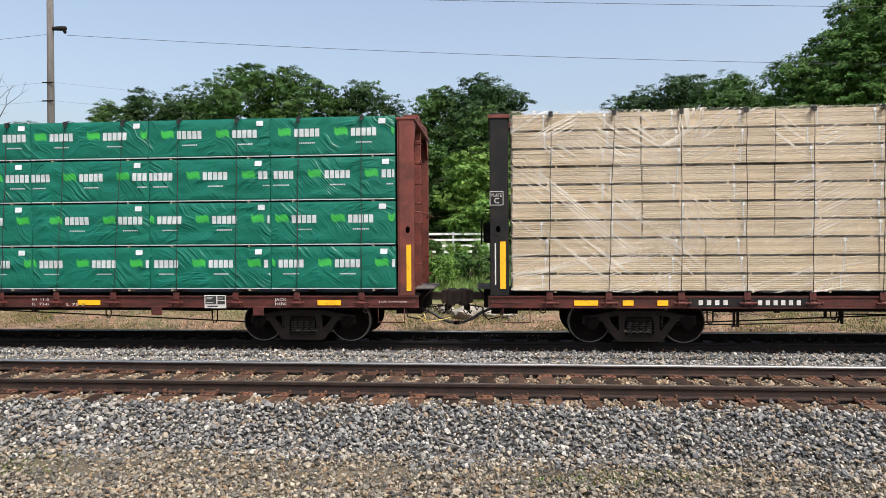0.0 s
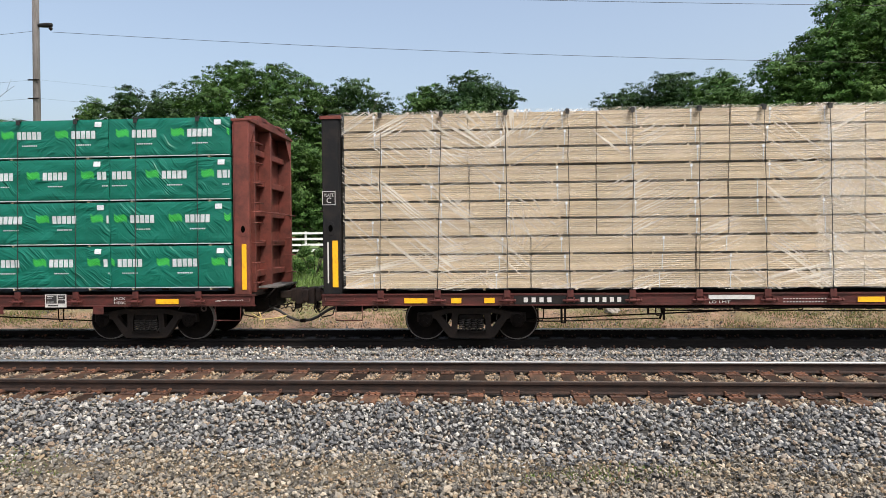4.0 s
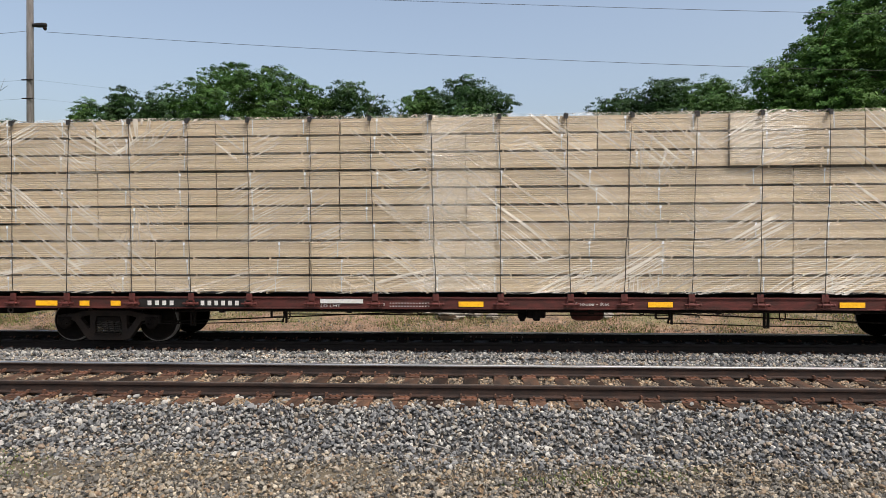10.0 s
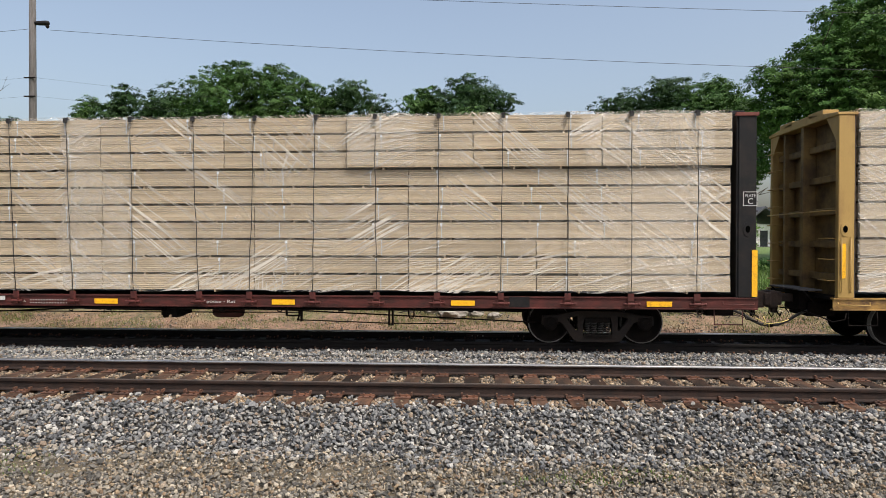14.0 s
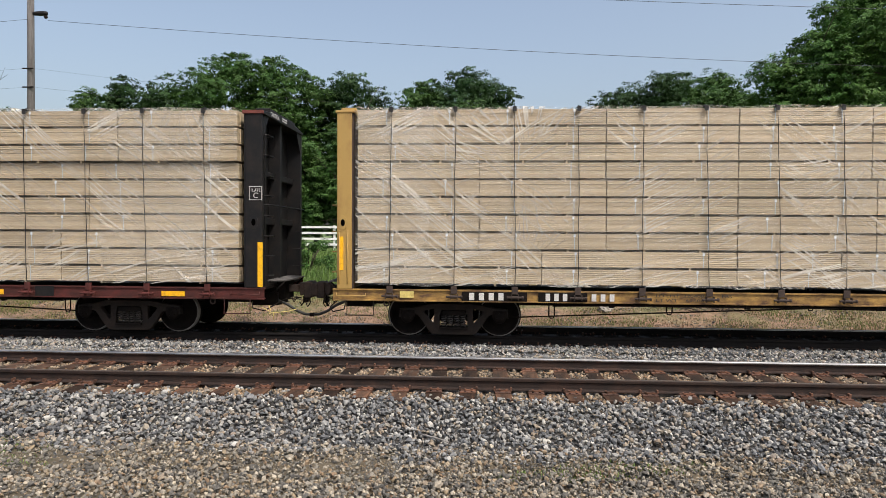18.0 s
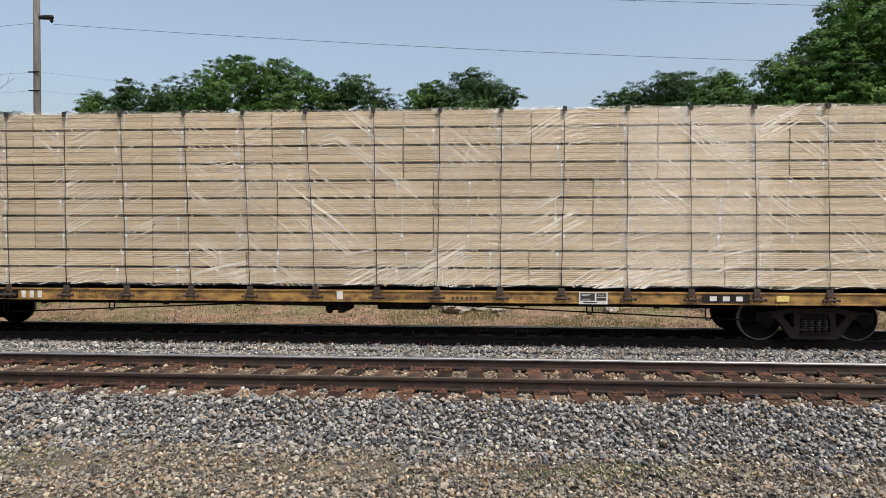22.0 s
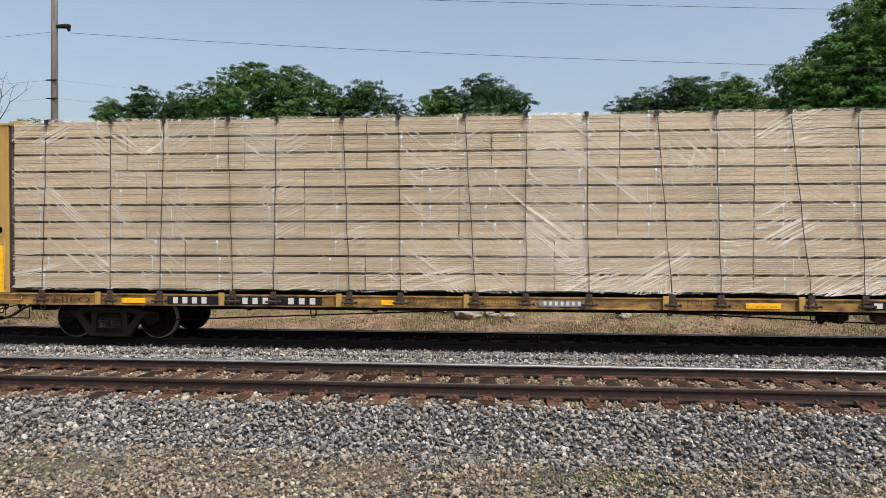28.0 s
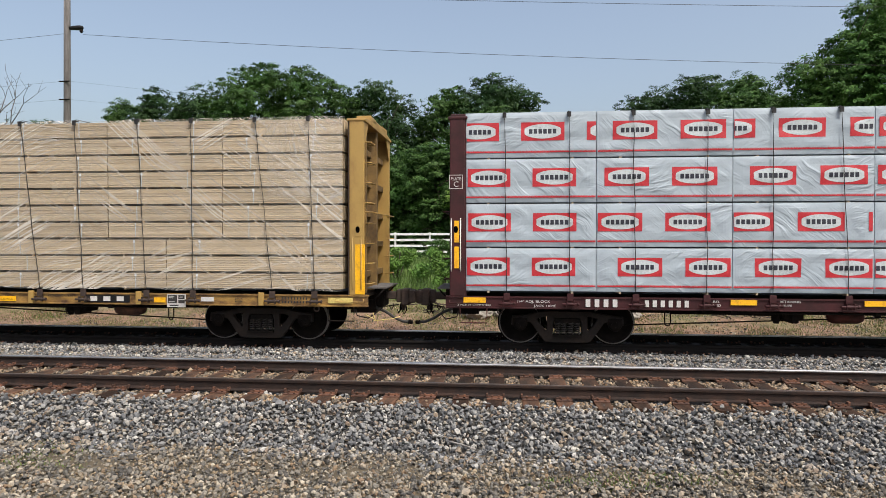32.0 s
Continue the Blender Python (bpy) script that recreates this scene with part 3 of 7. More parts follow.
def limbs(bm, rng, base, height, r, width):
    """A tapered trunk that bends, with limbs that fork."""
    pts = [Vector(base)]
    for i in range(1, 6):
        pts.append(Vector(base) + Vector((rng.normal() * 0.12 * i, rng.normal() * 0.12 * i, height * 0.66 * i / 5)))
    tube(bm, pts, r, 8, True, r * 0.3)
    tips = []
    for i in range(9):
        k = rng.uniform(0.25, 0.95)
        a = pts[min(4, int(k * 5))].lerp(pts[min(5, int(k * 5) + 1)], (k * 5) % 1)
        ang = rng.uniform(0, 2 * math.pi)
        out = Vector((math.cos(ang), math.sin(ang), 0)) * width * rng.uniform(0.25, 0.45)
        b = a + out + Vector((0, 0, height * rng.uniform(0.04, 0.13)))
        tube(bm, [a, a.lerp(b, 0.5) + Vector((0, 0, 0.25)), b], r * 0.35, 6, True, r * 0.1)
        for _ in range(2):
            c = b + Vector(rng.normal(size=3)) * width * 0.14 + Vector((0, 0, height * 0.02))
            tube(bm, [a.lerp(b, 0.6), b.lerp(c, 0.5), c], r * 0.14, 5, True, r * 0.04)
        tips.append(b)
    return tips


def tree(x, y, top, width, leaf, label, seed, low=0.2, leaf_size=0.15, tufts=760, per=36, boughs=None, name="tree", fine=0.5):
    """A trunk with limbs and a crown of boughs; each bough is a ragged heap of flat tufts of leaves with gaps between."""
    rng = np.random.default_rng(seed)
    z0 = lift(y)
    h = top - z0
    t = thing(name, label, "tree", "trees behind the railway", at=pose(x, y, z0))
    bm = bmesh.new()
    limbs(bm, rng, (0, 0, -0.2), h, 0.035 * min(width, 9) + 0.05, width)
    part("trunk", bm, M["bark"], t)
    if boughs is None:
        # heaps of leaves round a dome: wide in the middle, smaller on top
        boughs = []
        n = 20
        for k in range(n):
            u = (k + 0.5) / n
            a = k * 2.39996 + seed
            wide = math.sin(math.pi * (0.16 + 0.70 * (1 - u))) ** 0.8
            r = width * rng.uniform(0.17, 0.27)
            boughs.append((math.cos(a) * max(0.0, width / 2 * wide - r * 0.62) * (0.55 if k % 4 == 3 else 1.0), math.sin(a) * max(0.0, width / 2 * wide - r * 0.62), h * (low + (1 - low) * u) - r * 0.35 * u - 0.1 * r, r, r * rng.uniform(0.75, 1.0)))
        lift_by = h - max(b[2] + b[4] for b in boughs)
        boughs = [(a, b, c + lift_by * max(0, (c / h - low) / (1 - low)), r, q) for a, b, c, r, q in boughs]
    B = np.array(boughs)
    share = B[:, 3] ** 2 / (B[:, 3] ** 2).sum()
    which = rng.choice(len(B), tufts * 2, p=share)
    e = rng.normal(size=(tufts * 2, 3))
    e /= np.linalg.norm(e, axis=1)[:, None]
    e[:, 2] = np.abs(e[:, 2]) * np.where(rng.random(tufts * 2) < 0.72, 1, -1)
    rr = B[which, 3:4] * np.array([1, 1, 0]) + B[which, 4:5] * np.array([0, 0, 1])
    bump = np.array([1 + 0.30 * noise.noise((q[0] * 2.1 + k * 3.7, q[1] * 2.1, q[2] * 2.1 + seed)) for q, k in zip(e, which)])[:, None]
    c = B[which, :3] + e * rr * bump * (0.80 + 0.30 * rng.random((tufts * 2, 1)))
    # drop what lies deep inside a neighbouring bough
    far = np.ones(len(c)) * 9
    for k, b in enumerate(B):
        d = np.linalg.norm((c - b[:3]) / np.array([b[3], b[3], b[4]]), axis=1)
        far = np.where(which == k, far, np.minimum(far, d))
    hole = np.array([noise.noise((q[0] * fine, q[1] * fine, q[2] * fine + seed)) for q in c])
    keep = np.where((far > 0.72) & (hole > -0.5))[0][:tufts]
    c, e = c[keep], e[keep]
    n = len(c)
    spread = leaf_size * rng.uniform(2.0, 3.8, n)
    d = rng.normal(size=(n, per, 3))
    d /= np.linalg.norm(d, axis=2)[..., None]
    p = (c[:, None] + d * spread[:, None, None] * rng.random((n, per, 1)) ** 0.6 * np.array([1, 1, 0.42])).reshape(-1, 3)
    tilt = np.repeat(e * 0.55 + rng.normal(0, 0.22, (n, 3)), per, 0) + np.array([0, 0, 0.60]) + rng.normal(0, 0.27, (n * per, 3))
    part("crown", leaf_sheet("crown", p, tilt, leaf_size, M[leaf], rng), M[leaf], t)
    inside = rng.choice(len(B), tufts * 7, p=share)
    e = rng.normal(size=(tufts * 7, 3))
    e /= np.linalg.norm(e, axis=1)[:, None]
    p = B[inside, :3] + e * B[inside, 3:4] * np.array([1, 1, 0.85]) * rng.uniform(0.25, 0.80, (tufts * 7, 1))
    part("inner_leaves", leaf_sheet("inner_leaves", p, e + rng.normal(0, 0.6, e.shape), leaf_size * 1.9, M[leaf], rng), M[leaf], t)
    return t


def leaf_sheet(name, c, nor, size, material, rng):
    """One small bent leaf of three corners at each place."""
    n = len(c)
    nor = nor / np.linalg.norm(nor, axis=1)[:, None]
    t = np.cross(nor, rng.normal(size=nor.shape))
    t /= np.linalg.norm(t, axis=1)[:, None]
    u = np.cross(nor, t)
    s = (size * rng.uniform(0.6, 1.35, n))[:, None]
    v = np.stack([c - t * s * 0.6 - u * s * 0.35, c + t * s * 0.7, c - t * s * 0.5 + u * s * 0.45 - nor * s * 0.15], 1).reshape(-1, 3)
    me = bpy.data.meshes.new(name)
    me.from_pydata(v, [], np.arange(len(v)).reshape(-1, 3))
    me.materials.append(material)
    return me


OAK, DARK, YOUNG = "broad oak with deep green summer leaves", "tall dark green tree with a ragged crown", "young tree with bright green leaves"
for i, (x, y, top, width, leaf, label, low) in enumerate([
        (-57.5, 75, 17.2, 8, "leaf_dark", DARK, 0.1), (-65, 78, 17.0, 9, "leaf_dark", DARK, 0.1), (-38.2, 62, 16.3, 5.6, "leaf_oak", OAK, 0.2), (-43.0, 64, 14.0, 5.0, "leaf_oak", OAK, 0.1),
        (-34.0, 61, 16.9, 6.2, "leaf_dark", DARK, 0.15), (-29.8, 60, 16.9, 6.4, "leaf_dark", DARK, 0.15), (-26.2, 58, 15.8, 5.6, "leaf_oak", OAK, 0.15), (-22.0, 55, 17.8, 7.2, "leaf_oak", OAK, 0.15),
        (-17.9, 56, 17.6, 7.0, "leaf_oak", OAK, 0.15), (-14.6, 57, 16.0, 5.6, "leaf_oak", OAK, 0.12), (-11.6, 58, 16.6, 7.0, "leaf_dark", DARK, 0.12), (-8.4, 61, 13.9, 5.0, "leaf_oak", OAK, 0.05), (-5.2, 59, 16.1, 6.8, "leaf_oak", OAK, 0.12),
        (-1.6, 58, 16.9, 7.0, "leaf_dark", DARK, 0.1), (1.3, 59, 16.2, 4.8, "leaf_dark", DARK, 0.15), (7.0, 80, 14.6, 9.5, "leaf_oak", OAK, 0.05), (13.6, 84, 15.0, 9, "leaf_oak", OAK, 0.05),
        (16.2, 75, 19.2, 7.8, "leaf_dark", DARK, 0.3), (20.6, 73, 20.2, 8.6, "leaf_dark", DARK, 0.3), (21.8, 62, 17.6, 5.8, "leaf_oak", OAK, 0.46), (25.4, 64, 16.4, 4.8, "leaf_oak", OAK, 0.42),
        (29.6, 74, 5.2, 2.4, "leaf_bright", YOUNG, 0.05), (17.4, 63, 9.4, 5.6, "leaf_dark", DARK, 0.02), (19.6, 59, 9.0, 5.6, "leaf_dark", DARK, 0.02),
        (-1.6, 46, 8.7, 4.4, "leaf_bright", YOUNG, 0.08), (1.4, 51, 9.0, 5.4, "leaf_bright", YOUNG, 0.08), (-5.4, 48, 9.5, 4.5, "leaf_oak", OAK, 0.08), (-9.5, 50, 10, 5.5, "leaf_oak", OAK, 0.08),
        (-14.5, 50, 10, 5.5, "leaf_oak", OAK, 0.08), (-1.0, 52, 12.5, 5.0, "leaf_oak", OAK, 0.05)]):
    tree(x, y, top, width * 1.08, leaf, label, 100 + i, low, tufts=int(min(1500, 760 * (width / 6) ** 1.5)))
# the great oak on the lawn: boughs in tiers that step back towards its top
tree(27.0, 40, 20.5, 17.0, "leaf_lawn", "great spreading oak with deep green summer leaves", 140, 0.1, 0.125, 4200, 40, fine=0.7, boughs=[
    (-9.6, -0.6, 8.6, 1.8, 1.4), (-9.4, -0.8, 10.6, 1.7, 1.3), (-6.7, -0.6, 12.6, 1.6, 1.3), (-5.4, 0.2, 14.3, 1.7, 1.4), (-3.6, 0.0, 15.8, 1.8, 1.5), (-8.3, -1.0, 9.4, 2.0, 1.5), (-8.0, 1.2, 7.0, 2.2, 1.6), (-7.0, -1.8, 11.2, 1.9, 1.5), (-6.4, 0.6, 12.3, 1.8, 1.4), (-5.4, -2.4, 8.6, 2.6, 1.9), (-4.8, -2.2, 12.8, 2.0, 1.6), (-3.9, 1.0, 14.6, 2.0, 1.7), (-3.4, -3.2, 11.4, 2.4, 1.8),
    (-1.8, -1.8, 16.1, 2.3, 1.8), (-1.6, -4.2, 8.0, 2.6, 1.9), (-1.2, -4.0, 13.6, 2.4, 1.8), (0.8, 0.2, 18.0, 2.4, 1.7), (1.0, -4.4, 11.0, 2.6, 1.9), (1.8, -3.0, 15.8, 2.5, 1.8), (3.6, -3.4, 12.6, 2.8, 2.0), (4.4, -1.0, 16.4, 2.6, 1.9),
    (4.4, -3.6, 8.4, 2.8, 2.0), (6.4, -1.4, 10.4, 2.6, 2.0), (6.8, 0.6, 14.0, 2.4, 1.9), (0.0, 3.6, 12.0, 3.2, 2.6), (-4.4, 3.4, 10.0, 3.0, 2.4), (4.6, 3.2, 11.0, 3.0, 2.4)])
tree(36, 47, 21, 12, "leaf_oak", OAK, 141, 0.1, 0.16, 700)

# ---- pole and wires ----


def build_pole():
    p = thing("utility_pole", "weathered grey wooden utility pole with a small street light", "utility pole", at=pose(-23.07, 32, lift(32)))
    bm = bmesh.new()
    tube(bm, [(0, 0, -0.3), (0.02, 0, 5), (0.05, 0, 10), (0.08, 0, 15.6)], 0.20, 14, True, 0.155)
    part("pole", bm, M["pole_wood"], p)
    z = 13.25 - lift(32)
    part("lamp_arm", bar((0.15, 0, z - 0.15), (0.35, 0, z - 0.02), (0.5, 0, z), r=0.025), M["steel_dark"], p, "thin dark steel arm")
    bm = bmesh.new()
    lathe(bm, [(0.03, 0.15), (0.09, 0.22), (0.115, 0.45), (0.125, 0.75), (0.10, 0.92), (0.02, 0.97)], 14, "x", 0, 0, z - 0.02)
    part("lamp_head", bm, M["black_paint"], p, "dark street light head")
    bm = bmesh.new()
    lathe(bm, [(0.02, -0.30), (0.05, -0.28), (0.10, -0.2), (0.06, -0.12), (0.02, -0.1)], 12, "z", 0.86, 0, z)
    part("insulator", bm, M["steel_dark"], p)
    for zz in (10.4, 9.45):
        part("wire_bracket", boxes((-0.28, 0.3, -0.21, -0.16, zz - lift(32) - 0.03, zz - lift(32) + 0.03)), M["steel_dark"], p)


build_pole()


def wire(a, b, sag, r=0.018):
    a, b = Vector(a), Vector(b)
    pts = []
    for i in range(25):
        k = i / 24
        q = a.lerp(b, k)
        q.z -= sag * 4 * k * (1 - k)
        pts.append(q)
    bm = bmesh.new()
    tube(bm, pts, r * 0.62, 6)
    solid("overhead_wire", bm, M["black_ink"], "thin dark overhead wire strung from the pole", "wire", "overhead wires")


wire((-22.1, 32, 12.87), (60, 32, 9.3), 0.9, 0.016)
wire((-22.95, 31.85, 12.9), (-70, 32, 12.0), 0.6, 0.014)
wire((-22.85, 31.8, 15.2), (60, 30, 10.9), 0.55, 0.016)
wire((-22.8, 31.8, 10.4), (60, 32, 4.6), 1.2, 0.006)
wire((-22.8, 31.8, 9.45), (60, 32, 4.2), 1.1, 0.006)
wire((-22.95, 31.8, 10.4), (-70, 32, 9.6), 0.5, 0.007)
wire((-22.95, 31.8, 9.45), (-70, 32, 8.8), 0.5, 0.007)


def dead_tree():
    rng = random.Random(9)
    t = thing("dead_tree", "bare grey tree with no leaves", "tree", at=pose(-37.4, 42, lift(42)))
    bm = bmesh.new()

    def grow(p, d, length, r, level):
        q = p + d * length
        tube(bm, [p, p.lerp(q, 0.5) + Vector((rng.uniform(-1, 1), rng.uniform(-1, 1), 0)) * length * 0.07, q], r, 6, True, r * 0.6)
        if level < 5:
            for _ in range(2 if level else 4):
                e = (d + Vector((rng.uniform(-0.75, 0.75), rng.uniform(-0.75, 0.75), rng.uniform(-0.1, 0.45)))).normalized()
                grow(q, e, length * rng.uniform(0.58, 0.8), r * 0.55, level + 1)

    grow(Vector((0, 0, -0.2)), Vector((0.05, 0, 1)), 4.5, 0.22, 0)
    part("trunk", bm, M["bark"], t)


dead_tree()

# ---- fences, shed and house ----


def fence(x0, x1, y, z_top, rails, step, label):
    f = thing("board_fence", label, "fence", "white board fences", at=pose(0, y, 0))
    post = bpy.data.meshes.new("post")
    boxes((-0.06, 0.06, -0.06, 0.06, 0, 1.0)).to_mesh(post)
    n = int((x1 - x0) / step)
    for i in range(n + 1):
        x = x0 + i * step
        p = part("post", post, M["white_paint"], f)
        g = lift(y) - 0.1
        p.matrix_local = Matrix.LocRotScale((x, 0.05, g), None, (1, 1, z_top + 0.06 - g))
        if i < n:
            for k in range(rails):
                z = z_top - 0.07 - k * 0.40
                b = part("board", boxes((x - 0.02, x + step - 0.02, -0.055, -0.015, z - 0.075, z + 0.075)), M["white_paint"], f)
                b.rotation_euler.y = random.Random(i * 7 + k).uniform(-0.006, 0.006)
                b.location.z = x * b.rotation_euler.y
    return f


fence(-22, 1.2, 44, 2.58, 4, 2.4, "white painted board fence in tall grass")
fence(1.3, 11.0, 38, 2.12, 4, 2.4, "white painted four-board fence along the lawn")


def shed():
    s = thing("shed", "low grey weathered board shed with a slanted roof", "shed", at=pose(0, 50, lift(50)))
    g = 0.0
    for i in range(24):
        x = 1.6 + i * 0.16
        h = 2.35 + (x - 1.6) / 3.84 * 0.9
        b = part("board", boxes((x + 0.004, x + 0.155, 0, 0.03, g - 0.2, h + g)), M["old_boards"], s)
    wall = bmesh.new()
    extrude_xz(wall, [(1.62, -0.2), (5.4, -0.2), (5.4, 3.2), (1.62, 2.3)], 0.035, 4)
    part("frame", wall, M["old_boards"], s)
    roof = bmesh.new()
    extrude_xz(roof, [(1.4, 2.32), (5.65, 3.31), (5.65, 3.39), (1.4, 2.40)], -0.2, 4.2)
    part("roof", roof, M["old_boards"], s)


shed()


def house():
    h = thing("house", "white two-storey house with dark grey roof and shuttered windows", "house", at=pose(0, 65, lift(65)))
    eave, ridge, depth = 3.2, 6.85, 8.0

    def window(x, z, w, hh, y, shutters):
        part("window", boxes((x - w / 2, x + w / 2, y - 0.02, y + 0.02, z, z + hh)), M["glass_dark"], h, "dark glass window")
        fr = bmesh.new()
        t = 0.06
        for d in ((x - w / 2 - t, x - w / 2, z - t, z + hh + t), (x + w / 2, x + w / 2 + t, z - t, z + hh + t), (x - w / 2, x + w / 2, z - t, z), (x - w / 2, x + w / 2, z + hh, z + hh + t), (x - 0.02, x + 0.02, z, z + hh), (x - w / 2, x + w / 2, z + hh / 2 - 0.02, z + hh / 2 + 0.02)):
            box(fr, d[0], d[1], y - 0.07, y + 0.01, d[2], d[3])
        part("window_frame", fr, M["white_paint"], h)
        if shutters:
            for s in (-1, 1):
                c = x + s * (w / 2 + 0.26)
                part("shutter", boxes((c - 0.17, c + 0.17, y - 0.06, y - 0.01, z - 0.05, z + hh + 0.05)), M["black_paint"], h)

    part("wall", boxes((7.6, 11.88, 0, depth, -0.3, eave)), M["white_paint"], h)
    for k in range(11):
        part("siding_board", boxes((7.6, 11.88, -0.035, -0.003, 0.1 + k * 0.28, 0.1 + k * 0.28 + 0.27)), M["white_paint"], h)
    roof = bmesh.new()
    a = [(-0.5, eave - 0.1), (depth / 2, ridge), (depth + 0.5, eave - 0.1), (depth + 0.5, eave + 0.08), (depth / 2, ridge + 0.2), (-0.5, eave + 0.08)]
    lo = [roof.verts.new((7.3, y, z)) for y, z in a]
    hi = [roof.verts.new((11.9, y, z)) for y, z in a]
    roof.faces.new(lo)
    roof.faces.new(hi[::-1])
    for i in range(6):
        roof.faces.new((lo[i], lo[(i + 1) % 6], hi[(i + 1) % 6], hi[i]))
    bmesh.ops.recalc_face_normals(roof, faces=roof.faces)
    part("roof", roof, M["roof_shingle"], h, "dark grey shingle roof")
    gable = bmesh.new()
    v = [gable.verts.new(p) for p in ((7.6, 0, eave), (7.6, depth, eave), (7.6, depth / 2, ridge))]
    gable.faces.new(v)
    part("gable", gable, M["white_paint"], h)
    # dormer
    d = bmesh.new()
    extrude_xz(d, [(8.5, 3.7), (9.95, 3.7), (9.95, 4.75), (9.22, 5.6), (8.5, 4.75)], 0.3, 2.8)
    dormer = part("dormer", d, M["white_paint"], h)
    d = bmesh.new()
    extrude_xz(d, [(8.3, 4.6), (9.22, 5.68), (10.15, 4.6), (10.15, 4.72), (9.22, 5.82), (8.3, 4.72)], 0.15, 2.9)
    part("dormer_roof", d, M["roof_shingle"], dormer)
    window(8.95, 3.95, 0.42, 0.7, 0.27, False)
    window(9.5, 3.95, 0.42, 0.7, 0.27, False)
    window(8.4, 1.5, 0.9, 1.1, -0.05, False)
    window(10.9, 1.5, 1.3, 1.1, -0.05, False)
    part("door", boxes((9.35, 10.0, -0.08, -0.03, 0.6, 2.6)), M["black_paint"], h, "dark front door")
    part("step", boxes((9.0, 10.4, -1.0, -0.05, -0.3, 0.55)), M["white_paint"], h)
    # taller wing
    part("wing_wall", boxes((11.9, 13.7, -0.6, depth - 1, -0.3, 5.2)), M["white_paint"], h)
    for k in range(17):
        part("siding_board", boxes((11.9, 13.7, -0.635, -0.603, 0.1 + k * 0.28, 0.1 + k * 0.28 + 0.27)), M["white_paint"], h)
    wing = bmesh.new()
    a = [(-1.0, 5.1), (3.2, 6.95), (depth - 0.6, 5.1), (depth - 0.6, 5.3), (3.2, 7.15), (-1.0, 5.3)]
    lo = [wing.verts.new((11.92, y, z)) for y, z in a]
    hi = [wing.verts.new((13.95, y, z)) for y, z in a]
    wing.faces.new(lo)
    wing.faces.new(hi[::-1])
    for i in range(6):
        wing.faces.new((lo[i], lo[(i + 1) % 6], hi[(i + 1) % 6], hi[i]))
    bmesh.ops.recalc_face_normals(wing, faces=wing.faces)
    part("wing_roof", wing, M["roof_shingle"], h)
    for z in (3.75, 1.75):
        window(12.75, z, 0.6, 1.1, -0.65, True)
    vent = bmesh.new()
    lathe(vent, [(0.05, 0), (0.14, 0.05), (0.14, 0.4), (0.2, 0.42), (0.03, 0.62)], 10, "z", 10.6, depth / 2, ridge + 0.15)
    part("roof_vent", vent, M["white_paint"], h)


house()


def far_house(x, left, label):
    h = thing("small_house", label, "house", "small houses beyond the lawn", at=pose(x, 85, lift(85)))
    part("wall", boxes((left, 3, 0, 6, -0.3, 2.9)), M["white_paint"], h)
    for k in range(9):
        part("siding_board", boxes((left, 3, -0.03, -0.003, 0.1 + k * 0.31, 0.1 + k * 0.31 + 0.30)), M["white_paint"], h)
    mid = (left + 3) / 2
    roof = bmesh.new()
    extrude_xz(roof, [(left - 0.5, 2.8), (mid, 4.9), (4.0, 2.8), (4.0, 3.0), (mid, 5.15), (left - 0.5, 3.0)], -1.6, 6.4)
    part("roof", roof, M["roof_shingle"], h)
    for px in (left + 0.2, 2.8):
        part("porch_post", boxes((px - 0.09, px + 0.09, -1.5, -1.3, -0.3, 2.9)), M["white_paint"], h)
    part("porch_floor", boxes((left - 0.1, 3.1, -1.55, -0.04, -0.3, 0.02)), M["old_boards"], h)
    part("door", boxes((mid, mid + 0.95, -0.06, -0.032, 0.03, 2.1)), M["glass_dark"], h)
    part("window", boxes((mid + 1.2, mid + 1.9, -0.05, -0.032, 0.9, 2.0)), M["glass_dark"], h)


far_house(29.6, -4.0, "small pale house with grey roof and a porch")
far_house(34.9, -1.2, "little white house with grey gable roof and porch post")


def small_pole():
    p = thing("service_pole", "thin grey service pole with a small box", "utility pole", at=pose(18.75, 48, lift(48)))
    bm = bmesh.new()
    tube(bm, [(0, 0, -0.3), (0, 0, 4), (0.03, 0, 8.0)], 0.11, 10, True, 0.09)
    part("pole", bm, M["pole_wood"], p)
    part("transformer", boxes((-0.42, -0.12, -0.15, 0.15, 6.0, 6.7)), M["white_paint"], p, "small pale grey box", 0.03)


small_pole()


def junction_box():
    p = thing("junction_box", "small grey metal box on a post beside the track", "junction box", at=pose(10.25, 22, lift(22)))
    part("post", bar((0, 0, -0.2), (0, 0, 0.62), r=0.03), M["steel_dark"], p)
    part("box", boxes((-0.17, 0.17, -0.1, 0.1, 0.55, 0.84)), M["old_boards"], p, "", 0.015)


junction_box()


def boulder(x, y, size, seed):
    bm = bmesh.new()
    bmesh.ops.create_icosphere(bm, subdivisions=3, radius=size)
    for v in bm.verts:
        k = 1 + 0.35 * noise.noise((v.co.x * 2.2 / size + seed, v.co.y * 2.2 / size, v.co.z * 2.2 / size)) + 0.1 * noise.noise(v.co * 7 / size)
        v.co = Vector((v.co.x * 1.25, v.co.y, v.co.z * 0.62)) * k
    ob = solid("boulder", bm, M["pale_rock"], "pale weathered boulder half sunk in dry grass", "rock", "boulders on the bank")
    ob.matrix_world = pose(x, y, lift(y) + size * 0.22, 0, 0, seed * 50)


M["pale_rock"] = mat("pale_rock", (0.34, 0.31, 0.27), 0.95, 0, (0.20, 0.18, 0.155), 0.5, 3.0, 0.9, 14)
